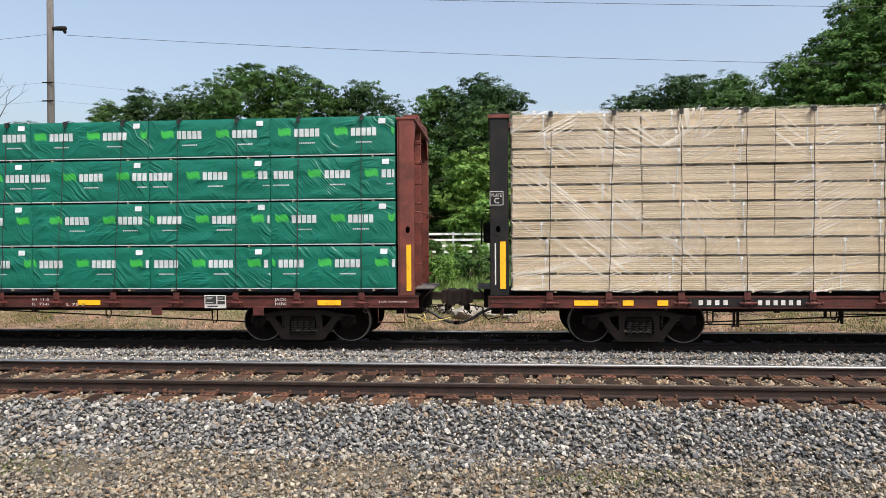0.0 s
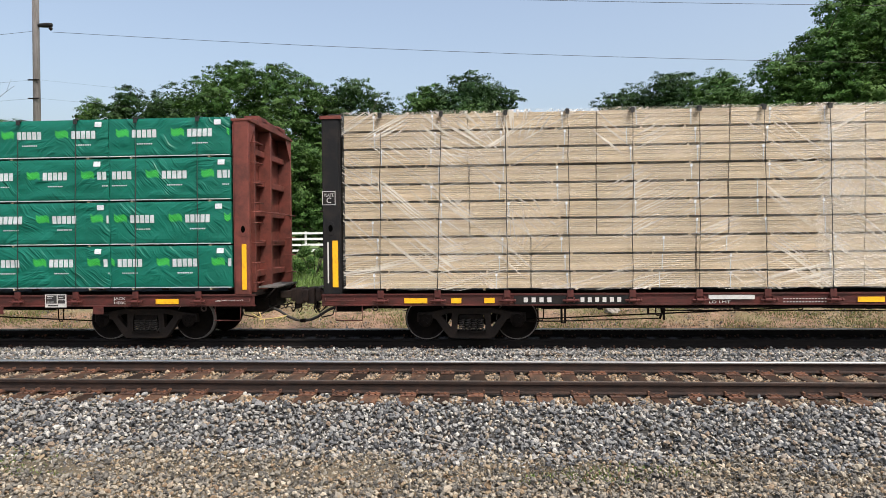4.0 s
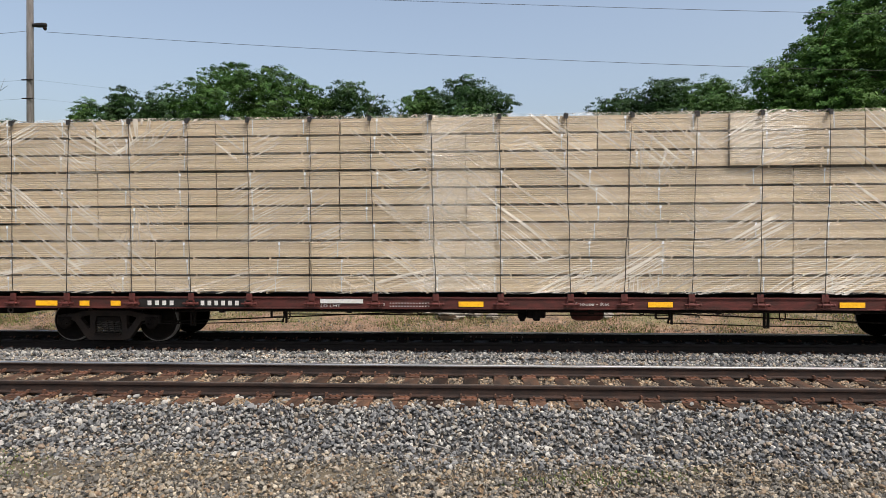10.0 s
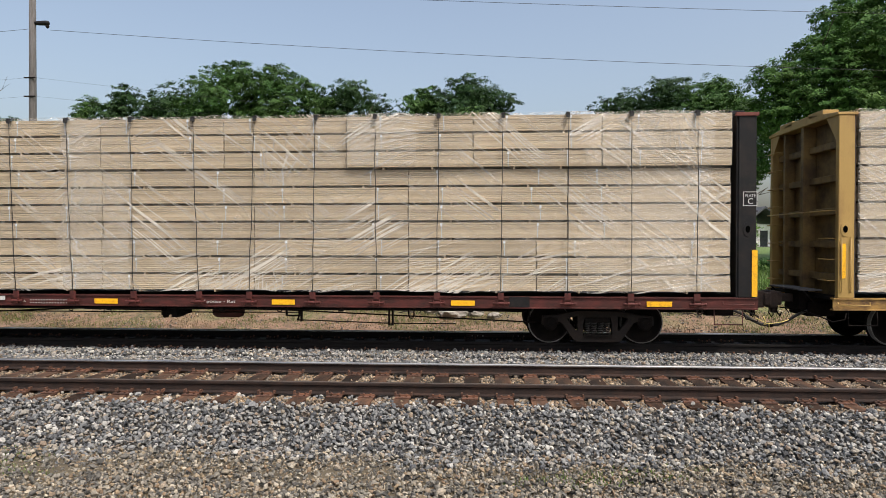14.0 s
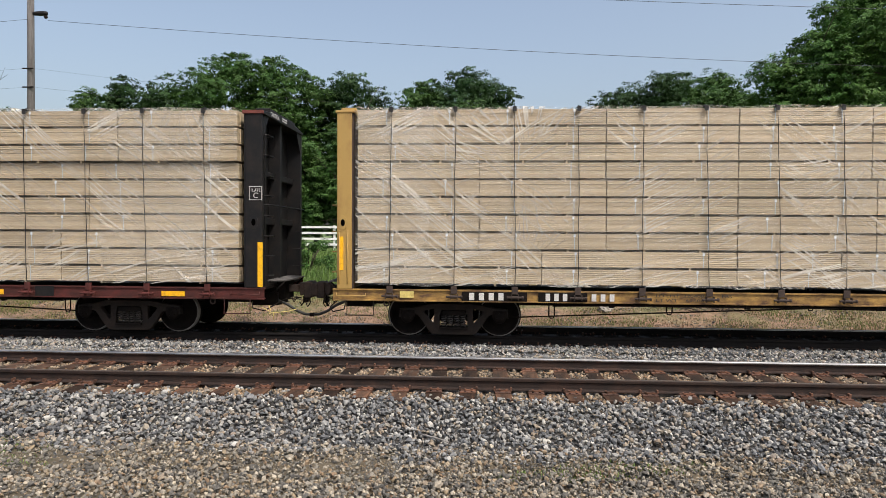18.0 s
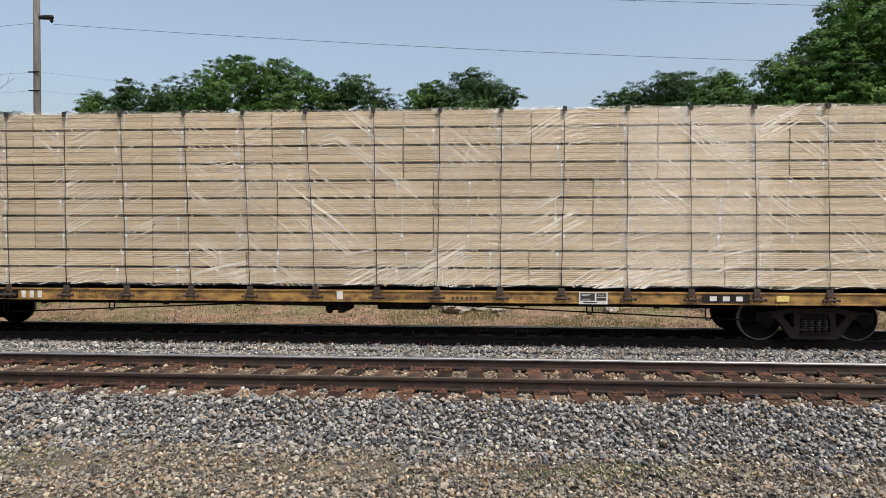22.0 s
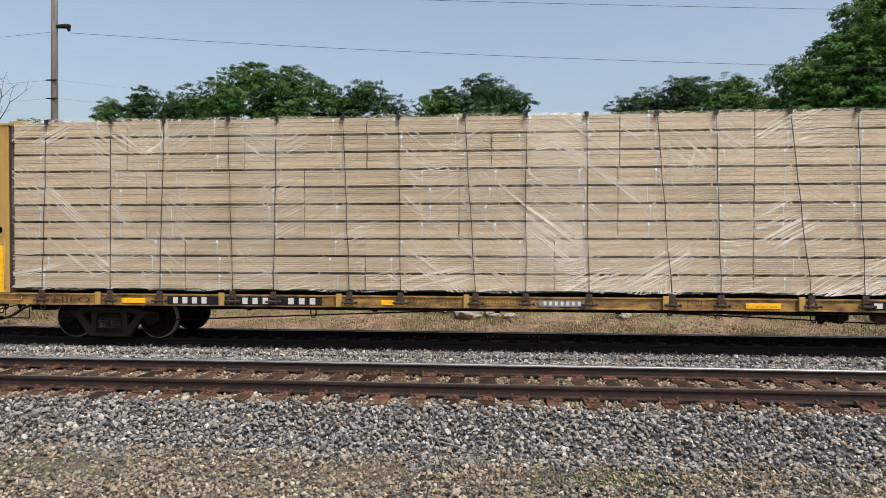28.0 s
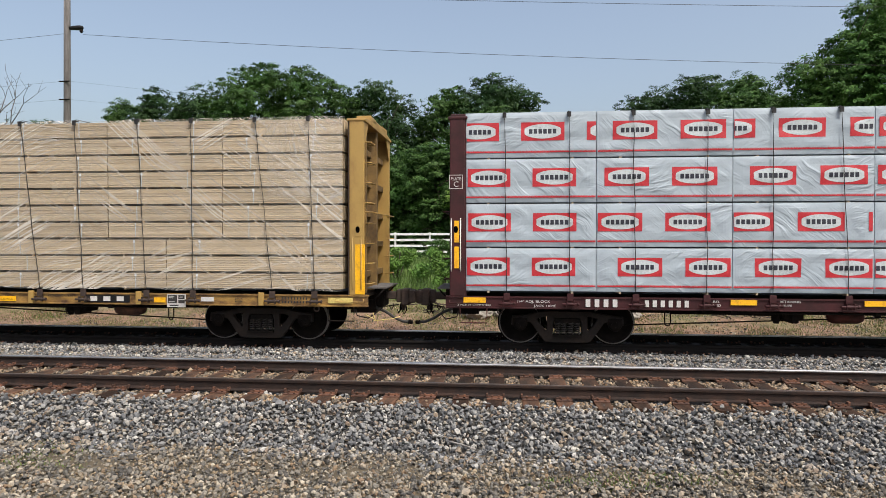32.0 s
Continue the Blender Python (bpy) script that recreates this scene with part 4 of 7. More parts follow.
for i, (x, y, r) in enumerate([(-0.75, 18.5, 0.36), (-0.15, 18.7, 0.24), (-1.4, 18.9, 0.22), (0.4, 18.4, 0.16), (3.6, 18.6, 0.2)]):
    boulder(x, y, r, i + 1)


def brush_pile(x, y, seed):
    rng = random.Random(seed)
    t = thing("brush_pile", "heap of dead grey branches on the bank", "branches", "brush piles", at=pose(x, y, lift(y)))
    for _ in range(26):
        a, r = rng.uniform(0, 6.28), rng.uniform(0.1, 0.8)
        p = Vector((math.cos(a) * r, math.sin(a) * r * 0.5, rng.uniform(0, 0.22)))
        d = Vector((rng.uniform(-1, 1), rng.uniform(-0.5, 0.5), rng.uniform(-0.15, 0.4))) * rng.uniform(0.3, 0.7)
        part("branch", bar(p, p + d * 0.5 + Vector((0, 0, 0.04)), p + d, r=rng.uniform(0.008, 0.02), n=5), M["bark"], t)


for i, (x, y) in enumerate([(5.7, 18.9), (-1.9, 18.8), (6.6, 18.5), (-6.0, 19.2)]):
    brush_pile(x, y, i)


def bush(x, y, height, width, leaf, label, seed, per=210):
    rng = np.random.default_rng(seed)
    z0 = lift(y)
    t = thing("bush", label, "bush", "bushes by the fence", at=pose(x, y, z0))
    bm = bmesh.new()
    for i in range(7):
        a = rng.uniform(0, 6.28)
        tube(bm, [(0, 0, -0.1), (math.cos(a) * width * 0.15, math.sin(a) * width * 0.15, height * 0.5), (math.cos(a) * width * 0.3, math.sin(a) * width * 0.3, height * 0.85)], 0.03, 5, True, 0.008)
    part("stem", bm, M["bark"], t)
    n = 34
    c = rng.uniform(-1, 1, (n, 3))
    c[:, 2] = rng.uniform(0.1, 0.9, n) ** 0.9
    c *= np.array([width / 2, width / 2, height])
    c[:, :2] *= (1.1 - 0.6 * c[:, 2:] / height)
    part("foliage", leaves_mesh("foliage", c, rng.uniform(0.14, 0.3, n), per, 0.075, M[leaf], rng), M[leaf], t)


for i, (x, y, hh, w, leaf) in enumerate([(-2.4, 25, 1.5, 2.2, "leaf_bright"), (-0.9, 27, 1.3, 2.0, "leaf_oak"), (0.6, 30, 1.3, 2.6, "leaf_oak"), (-4.6, 27, 1.5, 2.4, "leaf_bright"), (-7.5, 28, 1.4, 2.6, "leaf_oak"), (1.9, 36.5, 1.9, 1.2, "leaf_bright"), (3.4, 36, 1.2, 0.9, "leaf_bright"),
                                       (-10.5, 29, 1.5, 2.6, "leaf_bright"), (-1.6, 40, 1.35, 3.4, "leaf_bright"), (-4.5, 41, 1.4, 3.2, "leaf_oak"), (9.5, 33, 0.9, 1.6, "leaf_oak"), (14, 30, 1.2, 2.5, "leaf_oak")]):
    bush(x, y, hh, w, leaf, "green leafy bush in long grass", 300 + i)


def blades(name, label, count, x0, x1, y0, y1, height, leaf, seed, patch=0.0, thin=1.0):
    rng = np.random.default_rng(seed)
    x, y = rng.uniform(x0, x1, count), y0 + (y1 - y0) * rng.random(count) ** 1.3
    if patch:
        keep = np.array([noise.noise((a * 0.45, b * 0.7, seed)) > patch for a, b in zip(x, y)])
        x, y = x[keep], y[keep]
    n = len(x)
    z = np.interp(y, [g[0] for g in GROUND], [g[1] for g in GROUND]) - 0.03
    a = rng.uniform(0, 2 * math.pi, n)
    h = height * rng.uniform(0.4, 1.3, n)
    w = (0.010 + 0.012 * rng.random(n)) * thin
    bend = rng.normal(0, 0.3, (n, 2)) * h[:, None]
    base = np.stack([x, y, z], -1)
    side = np.stack([np.cos(a), np.sin(a), np.zeros(n)], -1) * w[:, None]
    midp = base + np.stack([bend[:, 0] * 0.35, bend[:, 1] * 0.35, h * 0.6], -1)
    tip = base + np.stack([bend[:, 0], bend[:, 1], h], -1)
    v = np.stack([base - side, base + side, midp + side * 0.7, midp - side * 0.7, tip], 1).reshape(-1, 3)
    k = (np.arange(n) * 5)[:, None]
    f = [tuple(q) for q in (k + np.array([0, 1, 2, 3]))] + [tuple(q) for q in (k + np.array([3, 2, 4]))]
    me = bpy.data.meshes.new(name)
    me.from_pydata(v, [], f)
    me.materials.append(M[leaf])
    tagged(new(name, me), label, "grass", kind="stuff")


blades("dry_grass", "short dry tan grass on the bank behind the track", 46000, -16, 12, 16.6, 21, 0.07, "leaf_dry", 21, thin=0.55)
blades("bank_weeds", "olive and green weeds in patches on the bank", 70000, -16, 13, 16.8, 22, 0.085, "leaf_weed", 22, -0.12, thin=0.5)
blades("tall_grass", "tall green grass in front of the fence", 34000, -14, 16, 21, 43, 0.42, "leaf_grass", 23)
blades("path_weeds", "small green weeds in the packed dirt", 14000, -8, 6.5, 7.05, 8.0, 0.06, "leaf_grass", 24, 0.12, thin=0.5)
blades("path_straw", "dry straw and dead weeds on the packed dirt", 16000, -8, 6.5, 6.6, 7.9, 0.045, "leaf_dry", 25, 0.0, thin=0.35)
solid("stick", bar((-0.72, 8.02, -0.46), (-0.52, 7.93, -0.475), (-0.36, 7.86, -0.50), r=0.011, n=6), M["old_boards"], "pale dry stick lying on the ballast", "stick")

# ---- train ----
WHEEL_R = 0.42
MOVERS, ROLLERS = [], []


def gone(t):
    """Metres that the train has gone to the left; it gathers speed."""
    return ((((2.81203659e-08 * t - 2.00335297e-06) * t + 1.44421387e-05) * t + 1.57379961e-03) * t + 2.32429761e-02) * t * t + 0.650262299 * t - 0.016


def finish(name, bm):
    me = bpy.data.meshes.new(name)
    bm.to_mesh(me)
    bm.free()
    return me


def wheelset_mesh():
    bm = bmesh.new()
    for s in (-1, 1):
        y = s * 0.754
        lathe(bm, [(0.10, y + s * 0.085), (0.12, y + s * 0.06), (0.20, y + s * 0.018), (0.33, y + s * 0.012), (0.345, y + s * 0.052), (0.396, y + s * 0.06), (WHEEL_R - 0.006, y + s * 0.056), (WHEEL_R, y + s * 0.045), (WHEEL_R + 0.002, y - s * 0.04), (WHEEL_R + 0.027, y - s * 0.055), (WHEEL_R + 0.024, y - s * 0.078), (0.345, y - s * 0.075), (0.33, y - s * 0.03), (0.2, y - s * 0.04), (0.12, y - s * 0.08)], 40)
    lathe(bm, [(0.085, -1.05), (0.085, 1.05)], 16)
    for s in (-1, 1):
        for k in range(3):
            a = 2 * math.pi * k / 3
            lathe(bm, [(0.022, s * 1.135), (0.022, s * 1.165)], 6, "y", 0.055 * math.cos(a), 0, 0.055 * math.sin(a))
        lathe(bm, [(0.13, s * 1.0), (0.13, s * 1.10), (0.115, s * 1.135), (0.02, s * 1.137)], 20)
    me = finish("wheelset", bm)
    me.materials.append(M["wheel_steel"])
    me.materials.append(M["rim"])
    for p in me.polygons:
        r = math.hypot(p.center.x, p.center.z)
        if 0.397 < r < WHEEL_R + 0.01 and abs(p.center.y) > 0.75:
            p.material_index = 1
    return me


M["spring_steel"] = mat("spring_steel", (0.05, 0.044, 0.04), 0.55, 0.3, None, 0.3, 8, 0.1, 50)
WHEELSET = wheelset_mesh()


def frame_mesh():
    """The cast side frame of a truck: arched top chord, sloping arms and a spring pocket."""
    outer = [(-1.06, 0.555), (-0.80, 0.585), (-0.44, 0.66), (0.44, 0.66), (0.80, 0.585), (1.06, 0.555), (1.07, 0.41), (1.03, 0.41), (1.02, 0.47), (0.82, 0.485), (0.70, 0.46), (0.52, 0.20), (0.44, 0.10), (0.38, 0.075), (-0.38, 0.075), (-0.44, 0.10), (-0.52, 0.20), (-0.70, 0.46), (-0.82, 0.485), (-1.02, 0.47), (-1.03, 0.41), (-1.07, 0.41)]
    # three windows: the spring pocket and one in each arm
    rings = [[(-0.29, 0.17), (0.29, 0.17), (0.29, 0.42), (0.25, 0.56), (-0.25, 0.56), (-0.29, 0.42)], [(0.375, 0.30), (0.42, 0.27), (0.60, 0.50), (0.58, 0.545), (0.375, 0.59)], [(-0.375, 0.59), (-0.58, 0.545), (-0.60, 0.50), (-0.42, 0.27), (-0.375, 0.30)]]
    cu = bpy.data.curves.new("frame", "CURVE")
    cu.dimensions, cu.fill_mode, cu.extrude, cu.bevel_depth = "2D", "BOTH", 0.05, 0.014
    for ring in [outer] + rings:
        sp = cu.splines.new("POLY")
        sp.points.add(len(ring) - 1)
        for q, (x, z) in zip(sp.points, ring):
            q.co = (x, z, 0, 1)
        sp.use_cyclic_u = True
    tmp = bpy.data.objects.new("frame", cu)
    me = bpy.data.meshes.new_from_object(tmp)
    bpy.data.objects.remove(tmp)
    me.materials.clear()
    me.transform(Matrix.Rotation(radians(90), 4, "X"))
    return me


SIDE_FRAME = frame_mesh()


def spring_mesh():
    bm = bmesh.new()
    pts = [(0.05 * math.cos(2 * math.pi * k / 8), 0.05 * math.sin(2 * math.pi * k / 8), 0.215 + 0.225 * k / 40) for k in range(41)]
    tube(bm, pts, 0.015, 5)
    return finish("spring", bm)


SPRING = spring_mesh()
SPRING_SEAT = finish("spring_seat", boxes((-0.27, 0.27, -0.11, 0.11, 0.17, 0.215)))
BOX_LID = finish("bearing_adapter", boxes((-0.14, 0.14, -0.08, 0.08, 0.40, 0.54)))


def truck(car, x, base):
    t = part("truck", boxes((-0.24, 0.24, -1.08, 1.08, 0.44, 0.535), (-0.16, 0.16, -0.9, 0.9, 0.36, 0.62), (-0.20, 0.20, -0.93, 0.93, 0.24, 0.45)), M["steel_dark"], car, "grimy black four-wheel truck", 0.01)
    t.location.x = x
    for y in (-1.03, 1.03):
        f = part("side_frame", SIDE_FRAME, M["frame_steel"], t)
        f.location.y = y
        s = part("spring_seat", SPRING_SEAT, M["steel_dark"], t)
        s.location.y = y
    for k in (-0.19, -0.065, 0.065, 0.19):
        s = part("spring", SPRING, M["spring_steel"], t)
        s.location = (k, -1.06, 0)
    for m in (-1, 1):
        a = part("bearing_adapter", BOX_LID, M["steel_dark"], t, "", 0.012)
        a.location = (m * base / 2, -1.03, 0)
        part("brake_beam", boxes((m * 0.37 - 0.03, m * 0.37 + 0.03, -0.8, 0.8, 0.28, 0.36)), M["steel_dark"], t)
        w = part("wheelset", WHEELSET, M["wheel_steel"], t, "dark steel wheels with worn bright rims")
        w.location = (m * base / 2, 0, WHEEL_R)
        ROLLERS.append((w, m * base / 2))
    return t


def channel(y, out):
    """The long side sill, a channel section."""
    s = out
    prof = [(0.0, 0.75), (0.012, 0.75), (0.012, 0.772), (-0.012, 0.776), (-0.012, 0.952), (0.012, 0.956), (0.012, 0.98), (-0.11, 0.98), (-0.11, 0.955), (-0.03, 0.95), (-0.03, 0.778), (-0.11, 0.772), (-0.11, 0.75)]
    bm = bmesh.new()
    a = [bm.verts.new((-11.5, y + s * d, z)) for d, z in prof]
    b = [bm.verts.new((11.5, y + s * d, z)) for d, z in prof]
    for i in range(len(prof)):
        j = (i + 1) % len(prof)
        bm.faces.new((a[i], b[i], b[j], a[j]))
    bm.faces.new(a)
    bm.faces.new(b[::-1])
    bmesh.ops.recalc_face_normals(bm, faces=bm.faces)
    return bm


def winch_mesh():
    bm = boxes((-0.075, -0.06, -0.08, 0.0, 0.80, 0.91), (0.06, 0.075, -0.08, 0.0, 0.80, 0.91), (-0.06, 0.06, -0.02, 0.0, 0.91, 1.05))
    lathe(bm, [(0.022, -0.15), (0.022, -0.075), (0.033, -0.075), (0.033, 0.075), (0.022, 0.075), (0.022, 0.13), (0.033, 0.135), (0.033, 0.165)], 12, "x", 0, -0.05, 0.85)
    return finish("winch", bm)


WINCH = {"dark_red": winch_mesh(), "coupler_rust": winch_mesh(), "maroon": winch_mesh()}
STAKE = finish("stake_pocket", boxes((-0.055, 0.055, -0.045, 0.0, 0.76, 1.02)))
PROTECTOR = finish("corner_protector", boxes((-0.036, 0.036, -0.018, 0.0, -0.075, 0.012), (-0.036, 0.036, -0.018, 0.10, 0.002, 0.022)))
FACE = -1.432       # the outer face of sill and lettering


def strap(car, top, bottom, z_top, y, out=0.0):
    rng = random.Random(top)
    pts = [(bottom, y - 0.005, 1.0)]
    for k in range(1, 8):
        q = k / 8
        pts.append((bottom + (top - bottom) * q + rng.uniform(-0.012, 0.012), y - out * min(1, q / 0.7) - 0.016 + rng.uniform(-0.004, 0.004), 1.0 + (z_top - 1.0) * q))
    y -= out
    pts += [(top, y - 0.02, z_top), (top, y + 0.05, z_top + 0.03), (top, -0.2, z_top + 0.07)]
    bm = bmesh.new()
    tube(bm, pts, 0.0075, 6)
    s = part("tie_down_strap", bm, M["strap"], car, "thin dark tie-down strap over the load")
    p = part("corner_protector", PROTECTOR, M["strap"], s)
    p.location = (top, y - 0.022, z_top - 0.02)
    paint = "coupler_rust" if car in RUSTY else "maroon" if "dark maroon" in car["label"] else "dark_red"
    w = part("winch", WINCH[paint], M[paint], car, "rusty strap winch", 0.004)
    w.location = (bottom, FACE, 0)


RUSTY = []


def build_car(label, centre, half, sill, beam, post, inner, grid=(5, (0.05,)), base=1.83):
    """A centre-beam flat car; sill, beam, post and inner name its paints, inner darkened for shade on yellow cars."""
    car = thing("lumber_car", label, "rail car", "coupled lumber cars", at=pose(centre, MID2, 0))
    MOVERS.append((car, centre, MID2, 0.0))
    if sill == "yellow_paint":
        RUSTY.append(car)
    P = M["yellow_sill" if sill == "yellow_paint" else sill]
    for s in (-1, 1):
        part("side_sill", channel(s * 1.42, s), P, car)
    part("deck", boxes((-11.45, 11.45, -1.30, 1.30, 0.93, 0.975)), M["steel_dark"], car, "dark steel deck")
    part("centre_sill", boxes((-11.4, 11.4, -0.33, 0.33, 0.58, 0.93)), M["steel_dark"], car, "", 0.01)
    bearer = finish("cross_bearer", boxes((-0.06, 0.06, -1.30, 1.30, 0.70, 0.925)))
    for i in range(18):
        b = part("cross_bearer", bearer, M["steel_dark"], car)
        b.location.x = -10.2 + i * 1.2
    part("top_chord", boxes((-11.1, 11.1, -0.16, 0.16, 4.40, 4.54)), M[beam], car, "", 0.02)
    web = finish("beam_post", boxes((-0.08, 0.08, -0.06, 0.06, 0.975, 4.40)))
    for i in range(15):
        b = part("beam_post", web, M[beam], car)
        b.location.x = -10.5 + i * 1.5
    for s in (-1, 1):
        bulkhead(car, s, M[post], M[inner], P, M[post] if post == "black_paint" else M[beam], grid)
        truck(car, s * half, base)
        coupler(car, s)
        underneath(car, s)
    return car


def bulkhead(car, s, paint, inner, sill, cap_paint, grid):
    def xs(a, b):
        return min(s * a, s * b), max(s * a, s * b)

    ox = 11.46 if paint == M["black_paint"] else 11.42
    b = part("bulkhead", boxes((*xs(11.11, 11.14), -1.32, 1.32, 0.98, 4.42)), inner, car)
    for y in (-1, 1):
        y0, y1 = min(y * 1.425, y * 1.31), max(y * 1.425, y * 1.31)
        post = boxes((*xs(11.13, ox), y0, y1, 0.98, 4.42))
        p = part("corner_post", post, paint, b, "", 0.014)
        edge = boxes((*xs(11.10, 11.132), min(y * 1.40, y * 1.30), max(y * 1.40, y * 1.30), 0.985, 4.41))
        part("inner_flange", edge, M["coupler_rust"] if paint == M["yellow_paint"] else cap_paint, p)
        if y < 0:
            # stake hole with a raised rim
            bm = bmesh.new()
            lathe(bm, [(0.085, -0.006), (0.085, 0.004)], 20, "y", s * 11.30, -1.431, 2.27)
            for v in bm.verts:
                v.co.z = 2.27 + (v.co.z - 2.27) * 1.65
            part("stake_rim", bm, paint, p, "", 0.003)
            bm = bmesh.new()
            lathe(bm, [(0.042, -0.004), (0.042, 0.004)], 16, "y", s * 11.30, -1.440, 2.27)
            for v in bm.verts:
                v.co.z = 2.27 + (v.co.z - 2.27) * 1.6
            part("stake_hole", bm, M["void"], p)
            if paint == M["yellow_paint"]:
                for hx in (11.20, 11.37):
                    part("hand_bar", bar((s * hx, -1.424, 2.12), (s * hx, -1.452, 2.08), (s * hx, -1.452, 1.12), (s * hx, -1.424, 1.08), r=0.010, n=6), paint, p)
    cap = bmesh.new()
    pts = [(-1.44, 4.40), (1.44, 4.40), (1.44, 4.45), (0.3, 4.575), (-0.3, 4.575), (-1.44, 4.45)]
    va = [cap.verts.new((xs(11.08, ox + 0.03)[0], y, z)) for y, z in pts]
    vb = [cap.verts.new((xs(11.08, ox + 0.03)[1], y, z)) for y, z in pts]
    cap.faces.new(va)
    cap.faces.new(vb[::-1])
    for i in range(6):
        cap.faces.new((va[i], va[(i + 1) % 6], vb[(i + 1) % 6], vb[i]))
    bmesh.ops.recalc_face_normals(cap, faces=cap.faces)
    part("top_cap", cap, cap_paint, b, "", 0.01)
    if paint == M["black_paint"]:
        part("cap_end", boxes((*xs(11.075, ox + 0.034), -1.447, -1.38, 4.396, 4.462)), M["red_paint"], b, "red end of the top cap", 0.004)
        if s > 0:
            w = writing("lettering", "CAUTION", 0.13, M["white_ink"], b, 0, 0, 0, "white stencilled warning", 0.55)
            w.matrix_local = pose(11.494, -0.98, 4.43, 90, 0, 90)
            for k in range(2):
                w = part("lettering_line", boxes((11.488, 11.496, -0.22, 0.12, 4.50 - k * 0.05, 4.525 - k * 0.05)), M["white_ink"], b)
    for y in (-0.62, 0.62):
        part("cap_hump", boxes((*xs(11.15, 11.45), y - 0.28, y + 0.28, 4.50, 4.60)), cap_paint, b, "", 0.01)
    rows, cols = grid
    for k in range(rows):
        z = 1.35 + 2.55 * k / max(1, rows - 1) if rows > 2 else 2.30 + k * 0.98
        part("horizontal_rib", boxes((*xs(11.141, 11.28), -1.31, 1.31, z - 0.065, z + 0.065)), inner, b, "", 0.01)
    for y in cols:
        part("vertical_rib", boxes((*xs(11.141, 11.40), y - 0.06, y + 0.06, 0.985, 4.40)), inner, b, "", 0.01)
    part("vertical_rib", boxes((*xs(11.141, 11.36), -s * 0.88 - 0.045, -s * 0.88 + 0.045, 0.985, 4.40)), inner, b, "", 0.01)
    for y in (-1, 1):
        g = bmesh.new()
        tri = [(y * 1.31, 4.40), (y * 1.31, 3.95), (y * 0.98, 4.40)]
        a = [g.verts.new((s * (ox - 0.002), *q)) for q in tri]
        c = [g.verts.new((s * (ox - 0.022), *q)) for q in tri]
        g.faces.new(a)
        g.faces.new(c[::-1])
        for i in range(3):
            g.faces.new((a[i], a[(i + 1) % 3], c[(i + 1) % 3], c[i]))
        bmesh.ops.recalc_face_normals(g, faces=g.faces)
        part("gusset", g, paint, b)
    side = -s
    for k in range(8):
        z = 1.2 + k * 0.40
        part("ladder_rung", bar((s * 11.40, side * 1.31, z), (s * 11.53, side * 1.29, z), (s * 11.53, side * 0.9, z), (s * 11.38, side * 0.88, z), r=0.012, n=6), cap_paint, b)
    for z in (1.3, 1.7, 2.1):
        part("grab_iron", bar((s * 11.40, -side * 1.31, z), (s * 11.54, -side * 1.29, z), (s * 11.54, -side * 0.95, z), (s * 11.38, -side * 0.93, z), r=0.011, n=6), cap_paint, b)
    part("grab_iron", bar((s * 11.38, -1.31, 2.62), (s * 11.55, -1.25, 2.62), (s * 11.55, 1.25, 2.62), (s * 11.38, 1.31, 2.62), r=0.013, n=6), cap_paint, b)
    part("end_platform", boxes((*xs(11.34, 11.74), -0.72, 0.72, 1.06, 1.09)), M["pole_wood"], b, "grey metal crossover step", 0.004)
    for y in (-0.7, 0.7):
        part("platform_bracket", bar((s * 11.45, y, 0.80), (s * 11.70, y, 1.06), r=0.018, n=6), M["steel_dark"], b)
    return b


